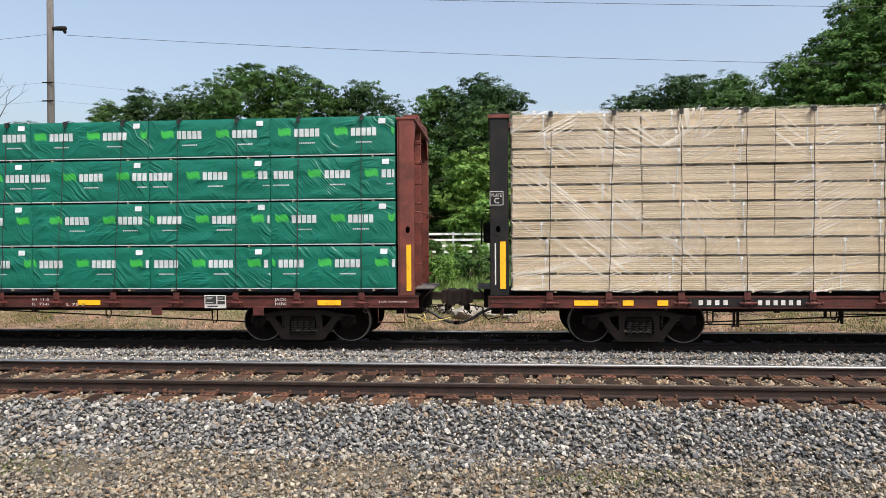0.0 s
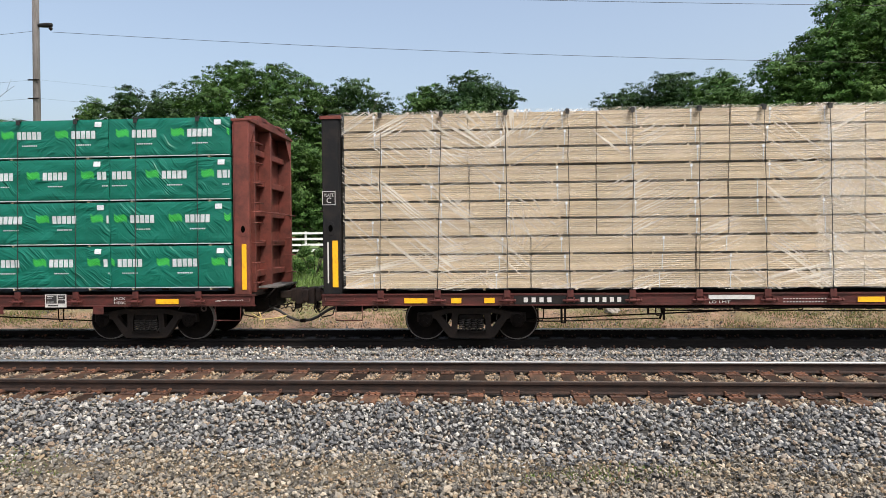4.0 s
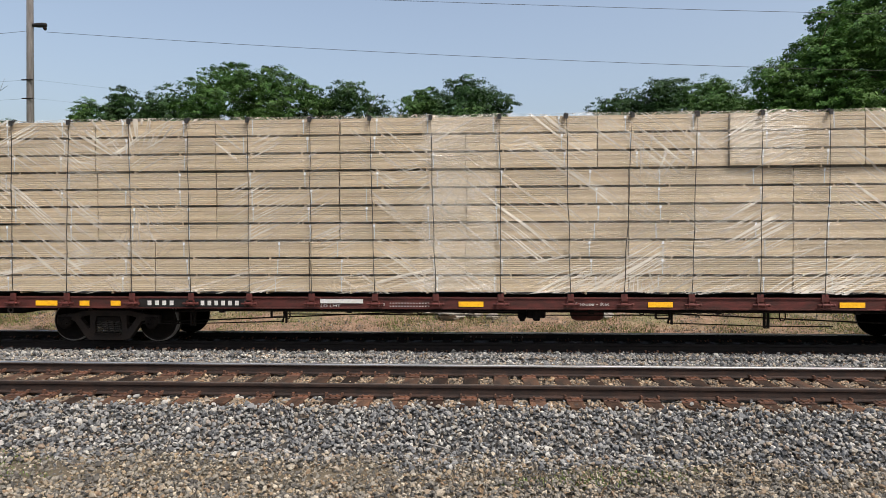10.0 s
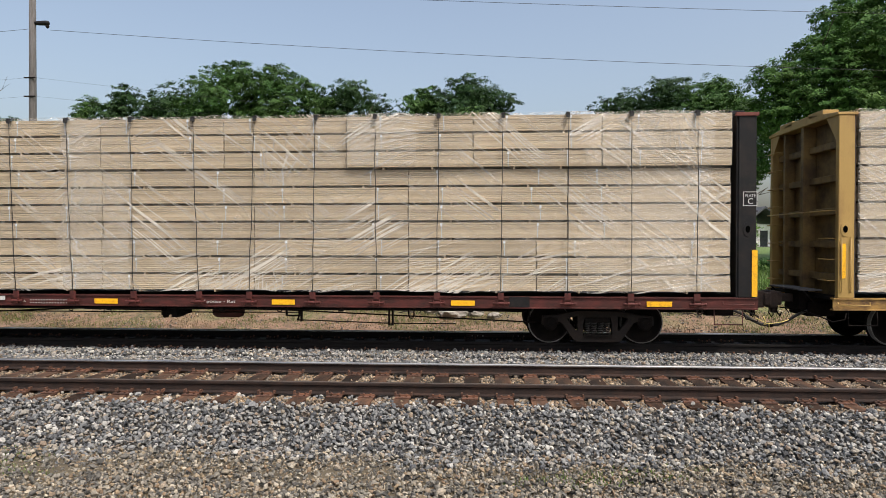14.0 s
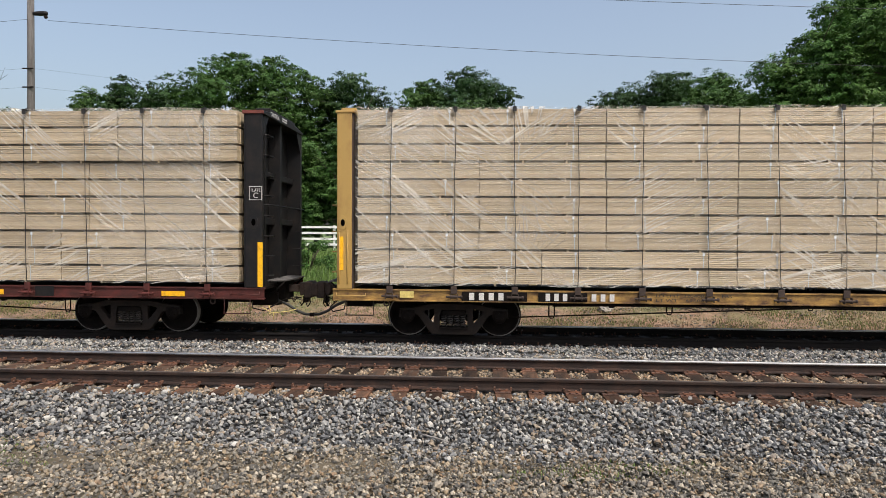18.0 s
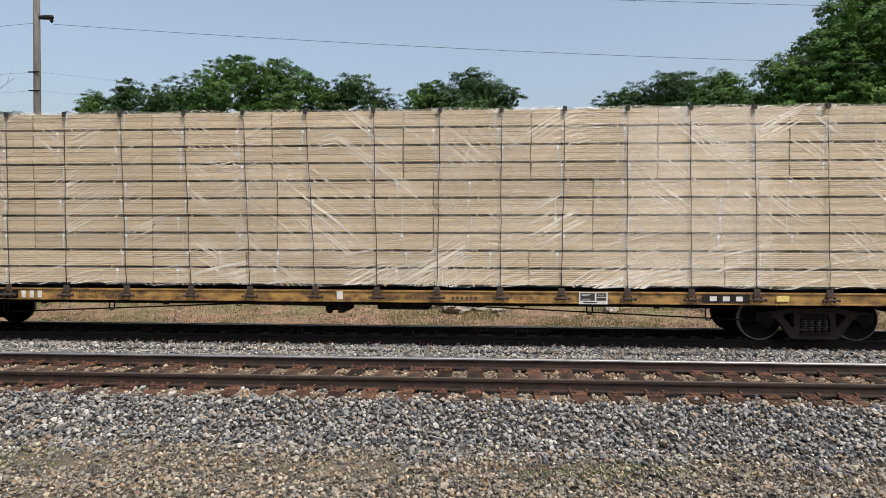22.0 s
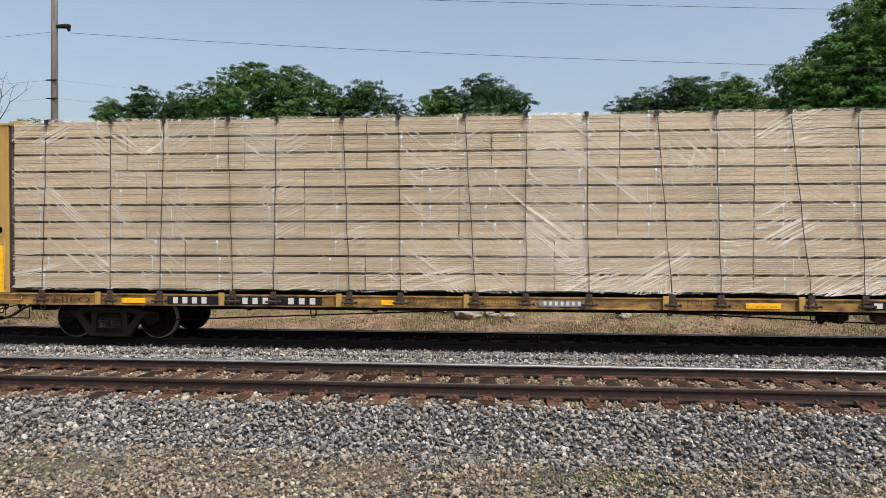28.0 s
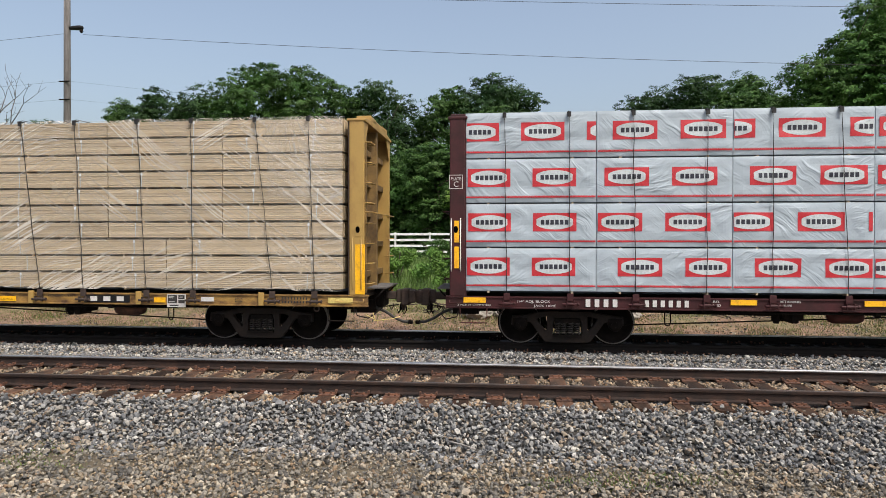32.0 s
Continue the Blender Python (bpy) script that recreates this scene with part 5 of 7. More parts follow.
def coupler(car, s):
    def xs(a, b):
        return min(s * a, s * b), max(s * a, s * b)

    bm = boxes((*xs(11.3, 11.92), -0.09, 0.09, 0.79, 0.95))
    c = part("coupler", bm, M["coupler_rust"], car, "rusty knuckle coupler", 0.02)
    g = -s
    head = bmesh.new()
    for x0, x1, y0, y1, z0, z1 in ((11.84, 11.98, -0.13, 0.13, 0.72, 1.0), (11.96, 12.14, -0.21, 0.21, 0.67, 1.02), (12.12, 12.27, g * 0.11, g * 0.25, 0.72, 0.99), (11.90, 12.02, -0.07, 0.07, 0.55, 0.70)):
        box(head, *xs(x0, x1), min(y0, y1), max(y0, y1), z0, z1)
    part("coupler_head", head, M["coupler_rust"], c, "", 0.03)
    kn = bmesh.new()
    lathe(kn, [(0.085, 0.71), (0.105, 0.73), (0.105, 0.97), (0.085, 0.99)], 14, "z", s * 12.15, -g * 0.12, 0)
    box(kn, *xs(12.14, 12.27), min(-g * 0.05, -g * 0.17), max(-g * 0.05, -g * 0.17), 0.74, 0.97)
    part("knuckle", kn, M["coupler_rust"], c)
    for x0, y0, z0 in ((11.93, -0.10, 0.50), (12.02, 0.06, 0.46), (11.78, -0.16, 0.58)):
        lift_link = bmesh.new()
        tube(lift_link, [(s * x0, y0, 0.70), (s * (x0 + 0.02), y0 - 0.03, z0 + 0.08), (s * (x0 - 0.03), y0 - 0.05, z0), (s * (x0 - 0.07), y0 - 0.04, z0 + 0.07)], 0.014, 6)
        part("lock_lift", lift_link, M["steel_dark"], c)
    part("cut_rod", bar((s * 11.95, -0.05, 0.76), (s * 11.92, -0.10, 0.55), (s * 11.88, -0.14, 0.50), r=0.012, n=6), M["steel_dark"], c)
    part("striker", boxes((*xs(11.4, 11.60), -0.30, 0.30, 0.64, 1.06)), M["steel_dark"], car, "", 0.015)
    part("draft_box", boxes((*xs(10.9, 11.45), -0.38, 0.38, 0.52, 0.80)), M["steel_dark"], car, "", 0.01)
    bm = bmesh.new()
    tube(bm, [(s * 11.2, -0.3, 0.62), (s * 11.45, -0.34, 0.63), (s * 11.65, -0.36, 0.55), (s * 11.85, -0.36, 0.42), (s * 12.02, -0.35, 0.345), (s * 12.24, -0.35, 0.325)], 0.03, 8)
    h = part("air_hose", bm, M["hose"], car, "black rubber brake hose")
    part("hose_coupling", bar((s * 12.14, -0.36, 0.335), (s * 12.23, -0.35, 0.33), r=0.042, n=8), M["steel_dark"], h)
    part("uncoupling_lever", bar((s * 11.25, -1.39, 0.70), (s * 11.28, -1.41, 0.58), (s * 11.50, -1.40, 0.53), (s * 11.60, -1.2, 0.60), (s * 11.62, -0.4, 0.66), (s * 11.9, -0.15, 0.68), r=0.013, n=6), M["steel_dark"], car)
    part("sill_step", bar((s * 11.22, -1.40, 0.76), (s * 11.22, -1.42, 0.47), (s * 10.70, -1.42, 0.47), (s * 10.70, -1.40, 0.76), r=0.014, n=6), M["dark_red"] if car not in RUSTY else M["steel_dark"], car)
    part("hand_hold", bar((s * 11.42, FACE, 0.90), (s * 11.42, FACE - 0.035, 0.85), (s * 10.85, FACE - 0.035, 0.85), (s * 10.85, FACE, 0.90), r=0.010, n=6), M["dark_red"] if car not in RUSTY else M["yellow_paint"], car)
    if s > 0:
        part("lever_handle", bar((11.60, -1.42, 0.64), (11.64, -1.43, 0.54), (11.60, -1.43, 0.48), (11.70, -1.43, 0.50), (11.70, -1.43, 0.36), r=0.009, n=6), M["pale_yellow"], car, "yellow handle of the uncoupling lever")
        part("lever_handle", bar((11.46, -1.42, 0.60), (11.68, -1.43, 0.49), (11.98, -1.35, 0.52), (12.12, -1.3, 0.56), r=0.008, n=6), M["pale_yellow"], car, "grimy yellow bar of the uncoupling lever")
    ring = bmesh.new()
    pts = [(s * (10.45 + 0.05 * math.cos(a)), -1.36, 0.70 + 0.05 * math.sin(a)) for a in (2 * math.pi * k / 12 for k in range(13))]
    tube(ring, pts, 0.016, 6)
    part("tow_ring", ring, M["coupler_rust"], car)


def hanger_mesh():
    """A thin U of flat bar that carries the brake rod."""
    bm = bmesh.new()
    tube(bm, [(-0.055, -0.95, 0.42), (-0.055, -0.95, 0.05), (-0.03, -0.95, 0.0), (0.03, -0.95, 0.0), (0.055, -0.95, 0.05), (0.055, -0.95, 0.42)], 0.014, 6)
    return finish("rod_hanger", bm)


HANGER = hanger_mesh()


def underneath(car, s):
    part("brake_rod", bar((s * 0.2, -0.9, 0.73), (s * 4.0, -0.92, 0.57), (s * 8.1, -0.95, 0.40), r=0.014), M["steel_dark"], car)
    for x in (2.2, 4.9, 7.2):
        h = part("rod_hanger", HANGER, M["steel_dark"], car)
        h.location = (s * x, 0, 0.70 - 0.0415 * x)
    for x in (1.15, 3.55, 6.1):
        part("pipe_clamp", boxes((s * x - 0.05, s * x + 0.05, -1.36, -1.28, 0.66, 0.76)), M["steel_dark"], car, "", 0.008)
    part("train_pipe", bar((s * 0.1, -1.31, 0.70), (s * 6.2, -1.31, 0.70), (s * 7.2, -1.1, 0.66), r=0.02, n=6), M["steel_dark"], car)


def brake_gear(car, x, tank=True):
    """Valve, pipes and an air reservoir hung under the side sill."""
    bm = boxes((x - 0.42, x - 0.05, -1.15, -0.75, 0.55, 0.72), (x - 0.30, x - 0.16, -1.2, -0.8, 0.50, 0.80))
    v = part("brake_valve", bm, M["steel_dark"], car, "", 0.03)
    bm = bmesh.new()
    lathe(bm, [(0.05, -0.34), (0.06, -0.30), (0.09, -0.28), (0.09, -0.12), (0.05, -0.1)], 12, "z", x - 0.5, -1.0, 0.82)
    part("valve_body", bm, M["steel_dark"], v)
    part("brake_pipe", bar((x - 2.2, -1.05, 0.66), (x - 0.5, -1.05, 0.64), (x, -1.0, 0.70), (x + 1.9, -1.05, 0.66), r=0.018, n=6), M["steel_dark"], car)
    if tank:
        bm = bmesh.new()
        lathe(bm, [(0.02, 0.45), (0.12, 0.49), (0.15, 0.57), (0.15, 1.0), (0.12, 1.08), (0.02, 1.12)], 18, "x", x, -0.92, 0.63)
        part("air_reservoir", bm, M["dark_red"] if car not in RUSTY else M["rust"], car, "round air tank")


def panel(car, name, x0, x1, z0, z1, material, label="", proud=0.0):
    return part(name, boxes((x0, x1, FACE - 0.004 - proud, FACE + 0.0005, z0, z1)), M[material], car, label)


def reflectors(car, spans, z0=0.80, z1=0.90):
    for a, b in spans:
        panel(car, "reflector", a, b, z0, z1, "reflector", "yellow reflective sticker")


def plate_sign(car, x, z, ground, w=0.26):
    y = -1.430
    s = part("plate_sign", boxes((x - w / 2, x + w / 2, y - 0.003, y + 0.006, z - w * 0.52, z + w * 0.52)), M["white_ink"], car, "small sign with a white border")
    part("sign_field", boxes((x - w / 2 + 0.012, x + w / 2 - 0.012, y - 0.005, y, z - w * 0.52 + 0.012, z + w * 0.52 - 0.012)), M[ground], s)
    writing("lettering", "PLATE", 0.085, M["white_ink"], s, x - 0.098, y - 0.008, z + 0.03, width=0.195)
    writing("lettering", "C", 0.15, M["white_ink"], s, x - 0.05, y - 0.008, z - 0.095)


def data_board(car, x0, x1, z0=0.74, z1=1.0):
    s = part("data_board", boxes((x0, x1, FACE - 0.012, FACE, z0, z1)), M["white_ink"], car, "black and white data board")
    w, h = x1 - x0, z1 - z0
    for a, b, c, d in ((0.05, 0.55, 0.30, 0.94), (0.61, 0.95, 0.62, 0.94), (0.61, 0.95, 0.30, 0.56), (0.14, 0.62, 0.09, 0.19)):
        part("board_field", boxes((x0 + w * a, x0 + w * b, FACE - 0.016, FACE - 0.011, z0 + h * c, z0 + h * d)), M["black_ink"], s)
    for a, b, c, d in ((0.10, 0.40, 0.82, 0.86), (0.10, 0.34, 0.70, 0.74), (0.66, 0.86, 0.76, 0.80), (0.10, 0.42, 0.40, 0.44)):
        part("board_line", boxes((x0 + w * a, x0 + w * b, FACE - 0.019, FACE - 0.015, z0 + h * c, z0 + h * d)), M["white_ink"], s)


def text(car, words, x, z, size, ink, width=None):
    writing("lettering", words, size, M[ink], car, x, FACE - 0.003, z, width=width)


def strip(car, x0, x1, z0, z1, y=-1.434):
    part("reflector", boxes((x0, x1, y - 0.004, y + 0.012, z0, z1)), M["reflector"], car, "tall yellow reflective strip")


# the oxide-red car
CAR_A = build_car("oxide-red centre-beam flat car stacked with green wrapped lumber", -12.99, 9.10, "dark_red", "red_paint", "red_paint", "red_paint", (5, (0.0,)))
for a, b in [(-10.4 + 1.23 * i, -10.4 + 1.23 * i) for i in range(11)] + [(3.09, 2.91), (4.34, 4.10), (5.55, 5.31), (6.72, 6.63), (7.91, 7.85), (9.15, 9.09), (10.41, 10.38)]:
    strap(CAR_A, a, b, 4.50, -1.425)
reflectors(CAR_A, ((4.55, 5.03), (9.50, 9.97), (-0.4, 0.05)))
data_board(CAR_A, 7.21, 7.65)
text(CAR_A, "IH  11-5", 3.57, 0.885, 0.075, "white_ink", 0.36)
text(CAR_A, "IL  73-0", 3.57, 0.79, 0.075, "white_ink", 0.36)
text(CAR_A, "L 75-0", 4.30, 0.785, 0.075, "white_ink", 0.40)
text(CAR_A, "JACK", 8.64, 0.885, 0.075, "white_ink", 0.24)
text(CAR_A, "HERE", 8.64, 0.80, 0.075, "white_ink", 0.24)
text(CAR_A, "2 INCH HF COMP SHOES", 10.72, 0.845, 0.05, "white_ink", 0.56)
strip(CAR_A, 11.27, 11.36, 1.08, 1.98)
for x in (6.1, 8.2):
    panel(CAR_A, "bracket_plate", x, x + 0.22, 0.60, 0.76, "dark_red", "", 0.0)
brake_gear(CAR_A, -2.0)

# the maroon and black car
CAR_B = build_car("maroon and black centre-beam car carrying film-covered bare lumber", 11.36, 8.58, "dark_red", "dark_red", "black_paint", "black_paint", (2, (0.0,)))
for a, b in [(-10.3, -10.33), (-9.12, -9.22), (-7.89, -7.88), (-6.72, -6.68), (-5.51, -5.51), (-4.28, -4.27), (-3.11, -3.02), (-1.93, -1.84), (-0.61, -0.59), (0.65, 0.74), (1.89, 1.75), (3.1, 3.01), (4.26, 4.27), (5.49, 5.45), (6.72, 6.68), (7.94, 7.95), (9.12, 9.14), (10.34, 10.37)]:
    strap(CAR_B, a, b, 4.48, -1.44, 0.085 if a > 3.6 else 0.04)
reflectors(CAR_B, ((-9.87, -9.42), (-8.96, -8.76), (-8.32, -8.12), (-1.40, -0.92), (2.20, 2.66), (5.72, 6.18), (9.44, 9.91)))
panel(CAR_B, "number_panel", -7.75, -5.51, 0.775, 0.94, "black_paint", "black panel behind the car's marks")
marks("lettering", M["white_ink"], CAR_B, -7.60, -7.00, FACE - 0.006, 0.815, 0.905, 4)
marks("lettering", M["white_ink"], CAR_B, -6.52, -5.69, FACE - 0.006, 0.815, 0.905, 6)
panel(CAR_B, "number_panel", -4.10, -3.26, 0.86, 0.94, "white_ink")
text(CAR_B, "LD LMT", -4.10, 0.785, 0.07, "white_ink", 0.4)
text(CAR_B, "FBS", -2.95, 0.82, 0.07, "white_ink", 0.12)
for k in range(2):
    marks("lettering", M["white_ink"], CAR_B, -2.75, -1.95, FACE - 0.006, 0.80 + 0.06 * k, 0.815 + 0.06 * k, 14)
text(CAR_B, "Spouse - Rat", 0.83, 0.83, 0.08, "white_ink", 0.64)
panel(CAR_B, "number_panel", 6.84, 7.23, 0.775, 0.98, "black_paint")
plate_sign(CAR_B, -11.33, 2.86, "black_paint")
plate_sign(CAR_B, 11.34, 2.84, "black_paint")
strip(CAR_B, -11.27, -11.16, 1.12, 2.03)
strip(CAR_B, 11.38, 11.48, 1.0, 1.88)
part("white_line", boxes((-11.37, -11.345, -1.437, -1.42, 1.2, 2.0)), M["white_ink"], CAR_B, "worn white strip")
brake_gear(CAR_B, 0.35)


def brake_lever(car, x, out):
    """A lever in its bracket under the sill, with the rods that it pulls."""
    b = part("lever_bracket", boxes((x - 0.20, x - 0.17, -1.20, -1.12, 0.55, 0.76), (x + 0.10, x + 0.13, -1.20, -1.12, 0.44, 0.76), (x - 0.18, x + 0.12, -1.19, -1.13, 0.54, 0.57)), M["steel_dark"], car, "dark steel lever bracket", 0.006)
    part("brake_lever", bar((x + 0.05, -1.16, 0.76), (x + 0.08, -1.17, 0.60), (x + 0.04, -1.16, 0.46), r=0.026, n=6), M["steel_dark"], b)
    part("pull_rod", bar((x + 0.05, -1.16, 0.47), (x + out * 1.9, -1.12, 0.41), (x + out * 3.2, -1.05, 0.40), r=0.012, n=6), M["steel_dark"], b)
    part("pull_rod", bar((x + 0.05, -1.16, 0.62), (x - out * 2.2, -1.14, 0.61), (x - out * 4.4, -1.1, 0.60), r=0.012, n=6), M["steel_dark"], b)
    part("safety_hanger", boxes((x + out * 1.86, x + out * 1.86 + 0.035, -1.16, -1.10, 0.39, 0.76), (x + out * 1.86 + 0.07, x + out * 1.86 + 0.105, -1.16, -1.10, 0.39, 0.76), (x + out * 1.86, x + out * 1.86 + 0.105, -1.16, -1.10, 0.37, 0.39)), M["steel_dark"], b)


brake_lever(CAR_B, -4.97, -1)
brake_lever(CAR_B, 2.6, 1)

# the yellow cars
CAR_C = build_car("weathered yellow centre-beam car carrying film-covered bare lumber", 35.73, 9.15, "yellow_paint", "yellow_paint", "yellow_paint", "yellow_shaded", (5, (0.0,)))
for a, b in [(-10.36, -10.38), (-9.12, -9.13), (-7.99, -7.96), (-6.77, -6.76), (-5.56, -5.55), (-4.41, -4.3), (-3.11, -2.98), (-1.92, -1.79), (-0.67, -0.48), (0.67, 0.73), (1.96, 1.9), (3.14, 3.12), (4.34, 4.29), (5.51, 5.53), (6.67, 6.72), (7.84, 7.92), (9.16, 9.24), (10.36, 10.38)]:
    strap(CAR_C, a, b, 4.50, -1.43)
panel(CAR_C, "number_panel", -8.98, -7.72, 0.772, 0.948, "steel_dark", "worn dark panel behind the car's marks")
panel(CAR_C, "number_panel", -7.51, -6.58, 0.772, 0.948, "steel_dark")
marks("lettering", M["white_ink"], CAR_C, -8.88, -8.13, FACE - 0.006, 0.79, 0.93, 4)
marks("lettering", M["white_ink"], CAR_C, -7.41, -6.92, FACE - 0.006, 0.79, 0.93, 3)
marks("lettering", M["white_ink"], CAR_C, -6.54, -6.03, FACE - 0.006, 0.79, 0.93, 3)
text(CAR_C, "LD LMT  220400", -5.30, 0.885, 0.075, "black_ink", 0.9)
text(CAR_C, "LT WT    62600", -5.30, 0.80, 0.075, "black_ink", 0.9)
text(CAR_C, "FBS", -4.08, 0.885, 0.075, "black_ink", 0.2)
text(CAR_C, "NICE  LOAD", 0.80, 0.81, 0.13, "black_ink", 0.95)
marks("lettering", M["black_ink"], CAR_C, 2.17, 2.70, FACE - 0.006, 0.81, 0.87, 6)
text(CAR_C, "L 75-0", 3.49, 0.82, 0.08, "black_ink", 0.39)
data_board(CAR_C, 4.62, 5.16, 0.745, 0.97)
panel(CAR_C, "logo_panel", 6.93, 7.79, 0.79, 0.94, "black_paint", "black panel with a plain white mark")
marks("logo_mark", M["white_ink"], CAR_C, 7.0, 7.72, FACE - 0.007, 0.82, 0.91, 3)
panel(CAR_C, "reflector", -10.18, -9.91, 0.82, 0.95, "pale_yellow")
panel(CAR_C, "reflector", 8.28, 8.51, 0.82, 0.93, "pale_yellow")
part("card", boxes((-0.06, 0.06, FACE - 0.008, FACE - 0.004, 0.80, 0.96)), M["white_ink"], CAR_C, "small white routing card").rotation_euler.y = 0.0
strip(CAR_C, -11.37, -11.29, 1.35, 2.0)
strip(CAR_C, 11.25, 11.44, 1.0, 1.95)
brake_gear(CAR_C, 0.2, False)
part("air_reservoir", boxes((0.7, 1.75, -1.2, -0.6, 0.58, 0.74)), M["steel_dark"], CAR_C, "", 0.04)
CAR_D = build_car("rust-stained yellow centre-beam car with film-covered lumber", 60.09, 9.2, "yellow_paint", "yellow_paint", "yellow_paint", "yellow_shaded", (5, (0.0,)))
for a, b in [(-10.28, -10.41), (-8.91, -8.95), (-7.8, -7.91), (-6.48, -6.4), (-5.49, -5.57), (-4.17, -4.04), (-3.07, -3.03), (-1.79, -1.57), (-0.62, -0.61), (0.52, 0.58), (1.82, 2.12), (2.9, 3.01), (4.22, 4.63), (5.41, 5.58), (6.75, 6.94), (7.9, 7.92), (9.22, 9.57), (10.31, 10.43)]:
    strap(CAR_D, a, b, 4.50, -1.43)
for x in (-9.2, -6.62, -4.25, -1.75, 2.0, 4.45, 6.78, 9.35):
    st = part("stake_pocket", STAKE, M["yellow_paint"], CAR_D, "yellow stake pocket", 0.008)
    st.location = (x, FACE, 0)
text(CAR_D, "HILO", -10.18, 0.80, 0.17, "black_ink", 0.80)
panel(CAR_D, "number_panel", -7.75, -4.59, 0.775, 0.945, "black_paint", "black panel behind the car's marks")
marks("lettering", M["white_ink"], CAR_D, -7.68, -6.89, FACE - 0.006, 0.80, 0.925, 4)
marks("lettering", M["white_ink"], CAR_D, -6.25, -5.63, FACE - 0.006, 0.80, 0.925, 3)
marks("lettering", M["white_ink"], CAR_D, -5.32, -4.67, FACE - 0.006, 0.80, 0.925, 3)
reflectors(CAR_D, ((-8.71, -8.21), (-3.41, -3.17), (3.46, 4.09), (7.10, 7.34)))
text(CAR_D, "LD LMT  223600", -2.86, 0.885, 0.075, "black_ink", 0.95)
text(CAR_D, "LT WT    62400", -2.86, 0.80, 0.075, "black_ink", 0.95)
for k in range(3):
    marks("lettering", M["black_ink"], CAR_D, -1.40, -0.70, FACE - 0.006, 0.80 + 0.045 * k, 0.812 + 0.045 * k, 12)
text(CAR_D, "IH  11-5", 2.38, 0.885, 0.08, "black_ink", 0.4)
text(CAR_D, "IL  73-0", 2.38, 0.80, 0.08, "black_ink", 0.4)
text(CAR_D, "L 75-", 3.15, 0.80, 0.075, "black_ink", 0.27)
text(CAR_D, "RELEASE ROD", 3.62, 0.815, 0.055, "black_ink", 0.4)
text(CAR_D, "RETAINING VALVE", 4.80, 0.90, 0.055, "black_ink", 0.55)
panel(CAR_D, "painted_scrawl", -0.37, 0.50, 0.80, 0.92, "blue_paint", "faded blue graffiti patch")
marks("scrawl_mark", M["white_ink"], CAR_D, -0.30, 0.45, FACE - 0.007, 0.825, 0.90, 7)
panel(CAR_D, "logo_panel", 5.60, 6.58, 0.79, 0.94, "black_paint", "black panel with a plain white mark")
marks("logo_mark", M["white_ink"], CAR_D, 5.66, 6.52, FACE - 0.007, 0.82, 0.915, 3)
data_board(CAR_D, 7.38, 7.77, 0.71, 0.97)
panel(CAR_D, "placard", 8.09, 8.36, 0.83, 0.92, "white_ink", "small white notice")
text(CAR_D, "JACK", 8.80, 0.875, 0.05, "black_ink", 0.16)
text(CAR_D, "HERE", 8.80, 0.82, 0.05, "black_ink", 0.16)
for k in range(2):
    marks("lettering", M["black_ink"], CAR_D, 9.75, 10.30, FACE - 0.006, 0.81 + 0.075 * k, 0.855 + 0.075 * k, 9)
strip(CAR_D, -11.33, -11.24, 1.0, 1.95)
strip(CAR_D, 11.25, 11.44, 1.0, 1.98)
part("reflector", boxes((10.7, 11.2, FACE - 0.004, FACE, 0.82, 0.93)), M["pale_yellow"], CAR_D)
brake_gear(CAR_D, 5.5)

# the dark maroon car
CAR_E = build_car("dark maroon centre-beam car stacked with white wrapped lumber", 84.62, 9.14, "maroon", "maroon", "maroon", "maroon", (5, (0.0,)))
for a, b in [(-10.37, -10.32), (-9.15, -9.12), (-7.96, -7.9), (-6.61, -6.61), (-5.44, -5.43), (-4.26, -4.1)] + [(-2.95 + 1.22 * i, -2.95 + 1.22 * i) for i in range(12)]:
    strap(CAR_E, a, b, 4.50, -1.425)
marks("lettering", M["white_ink"], CAR_E, -8.87, -8.20, FACE - 0.006, 0.80, 0.945, 4)
marks("lettering", M["white_ink"], CAR_E, -7.77, -6.90, FACE - 0.006, 0.81, 0.935, 6)
reflectors(CAR_E, ((-11.15, -10.72), (-6.18, -5.71), (-3.83, -3.39), (0.2, 0.65)), 0.86, 0.96)
text(CAR_E, "2 INCH HF COMP SHOES", -11.27, 0.80, 0.05, "white_ink", 0.65)
text(CAR_E, "1/4\" ADJ. BLOCK", -10.13, 0.87, 0.07, "white_ink", 0.64)
text(CAR_E, "JACK HERE", -9.80, 0.79, 0.06, "white_ink", 0.42)
text(CAR_E, "REL", -6.50, 0.90, 0.06, "white_ink", 0.13)
text(CAR_E, "ROD", -6.50, 0.83, 0.06, "white_ink", 0.14)
text(CAR_E, "RETAINING", -5.31, 0.91, 0.06, "white_ink", 0.37)
text(CAR_E, "VALVE", -5.31, 0.84, 0.06, "white_ink", 0.22)
plate_sign(CAR_E, -11.30, 3.19, "maroon")
for z0 in (1.52, 2.02):
    strip(CAR_E, -11.33, -11.24, z0, z0 + 0.42)
for x in (-11.39, -11.21):
    part("white_line", bar((x, -1.425, 2.48), (x, -1.45, 2.44), (x, -1.45, 1.5), (x, -1.425, 1.46), r=0.011, n=6), M["white_ink"], CAR_E, "cream painted hand bar")
brake_gear(CAR_E, -4.7)


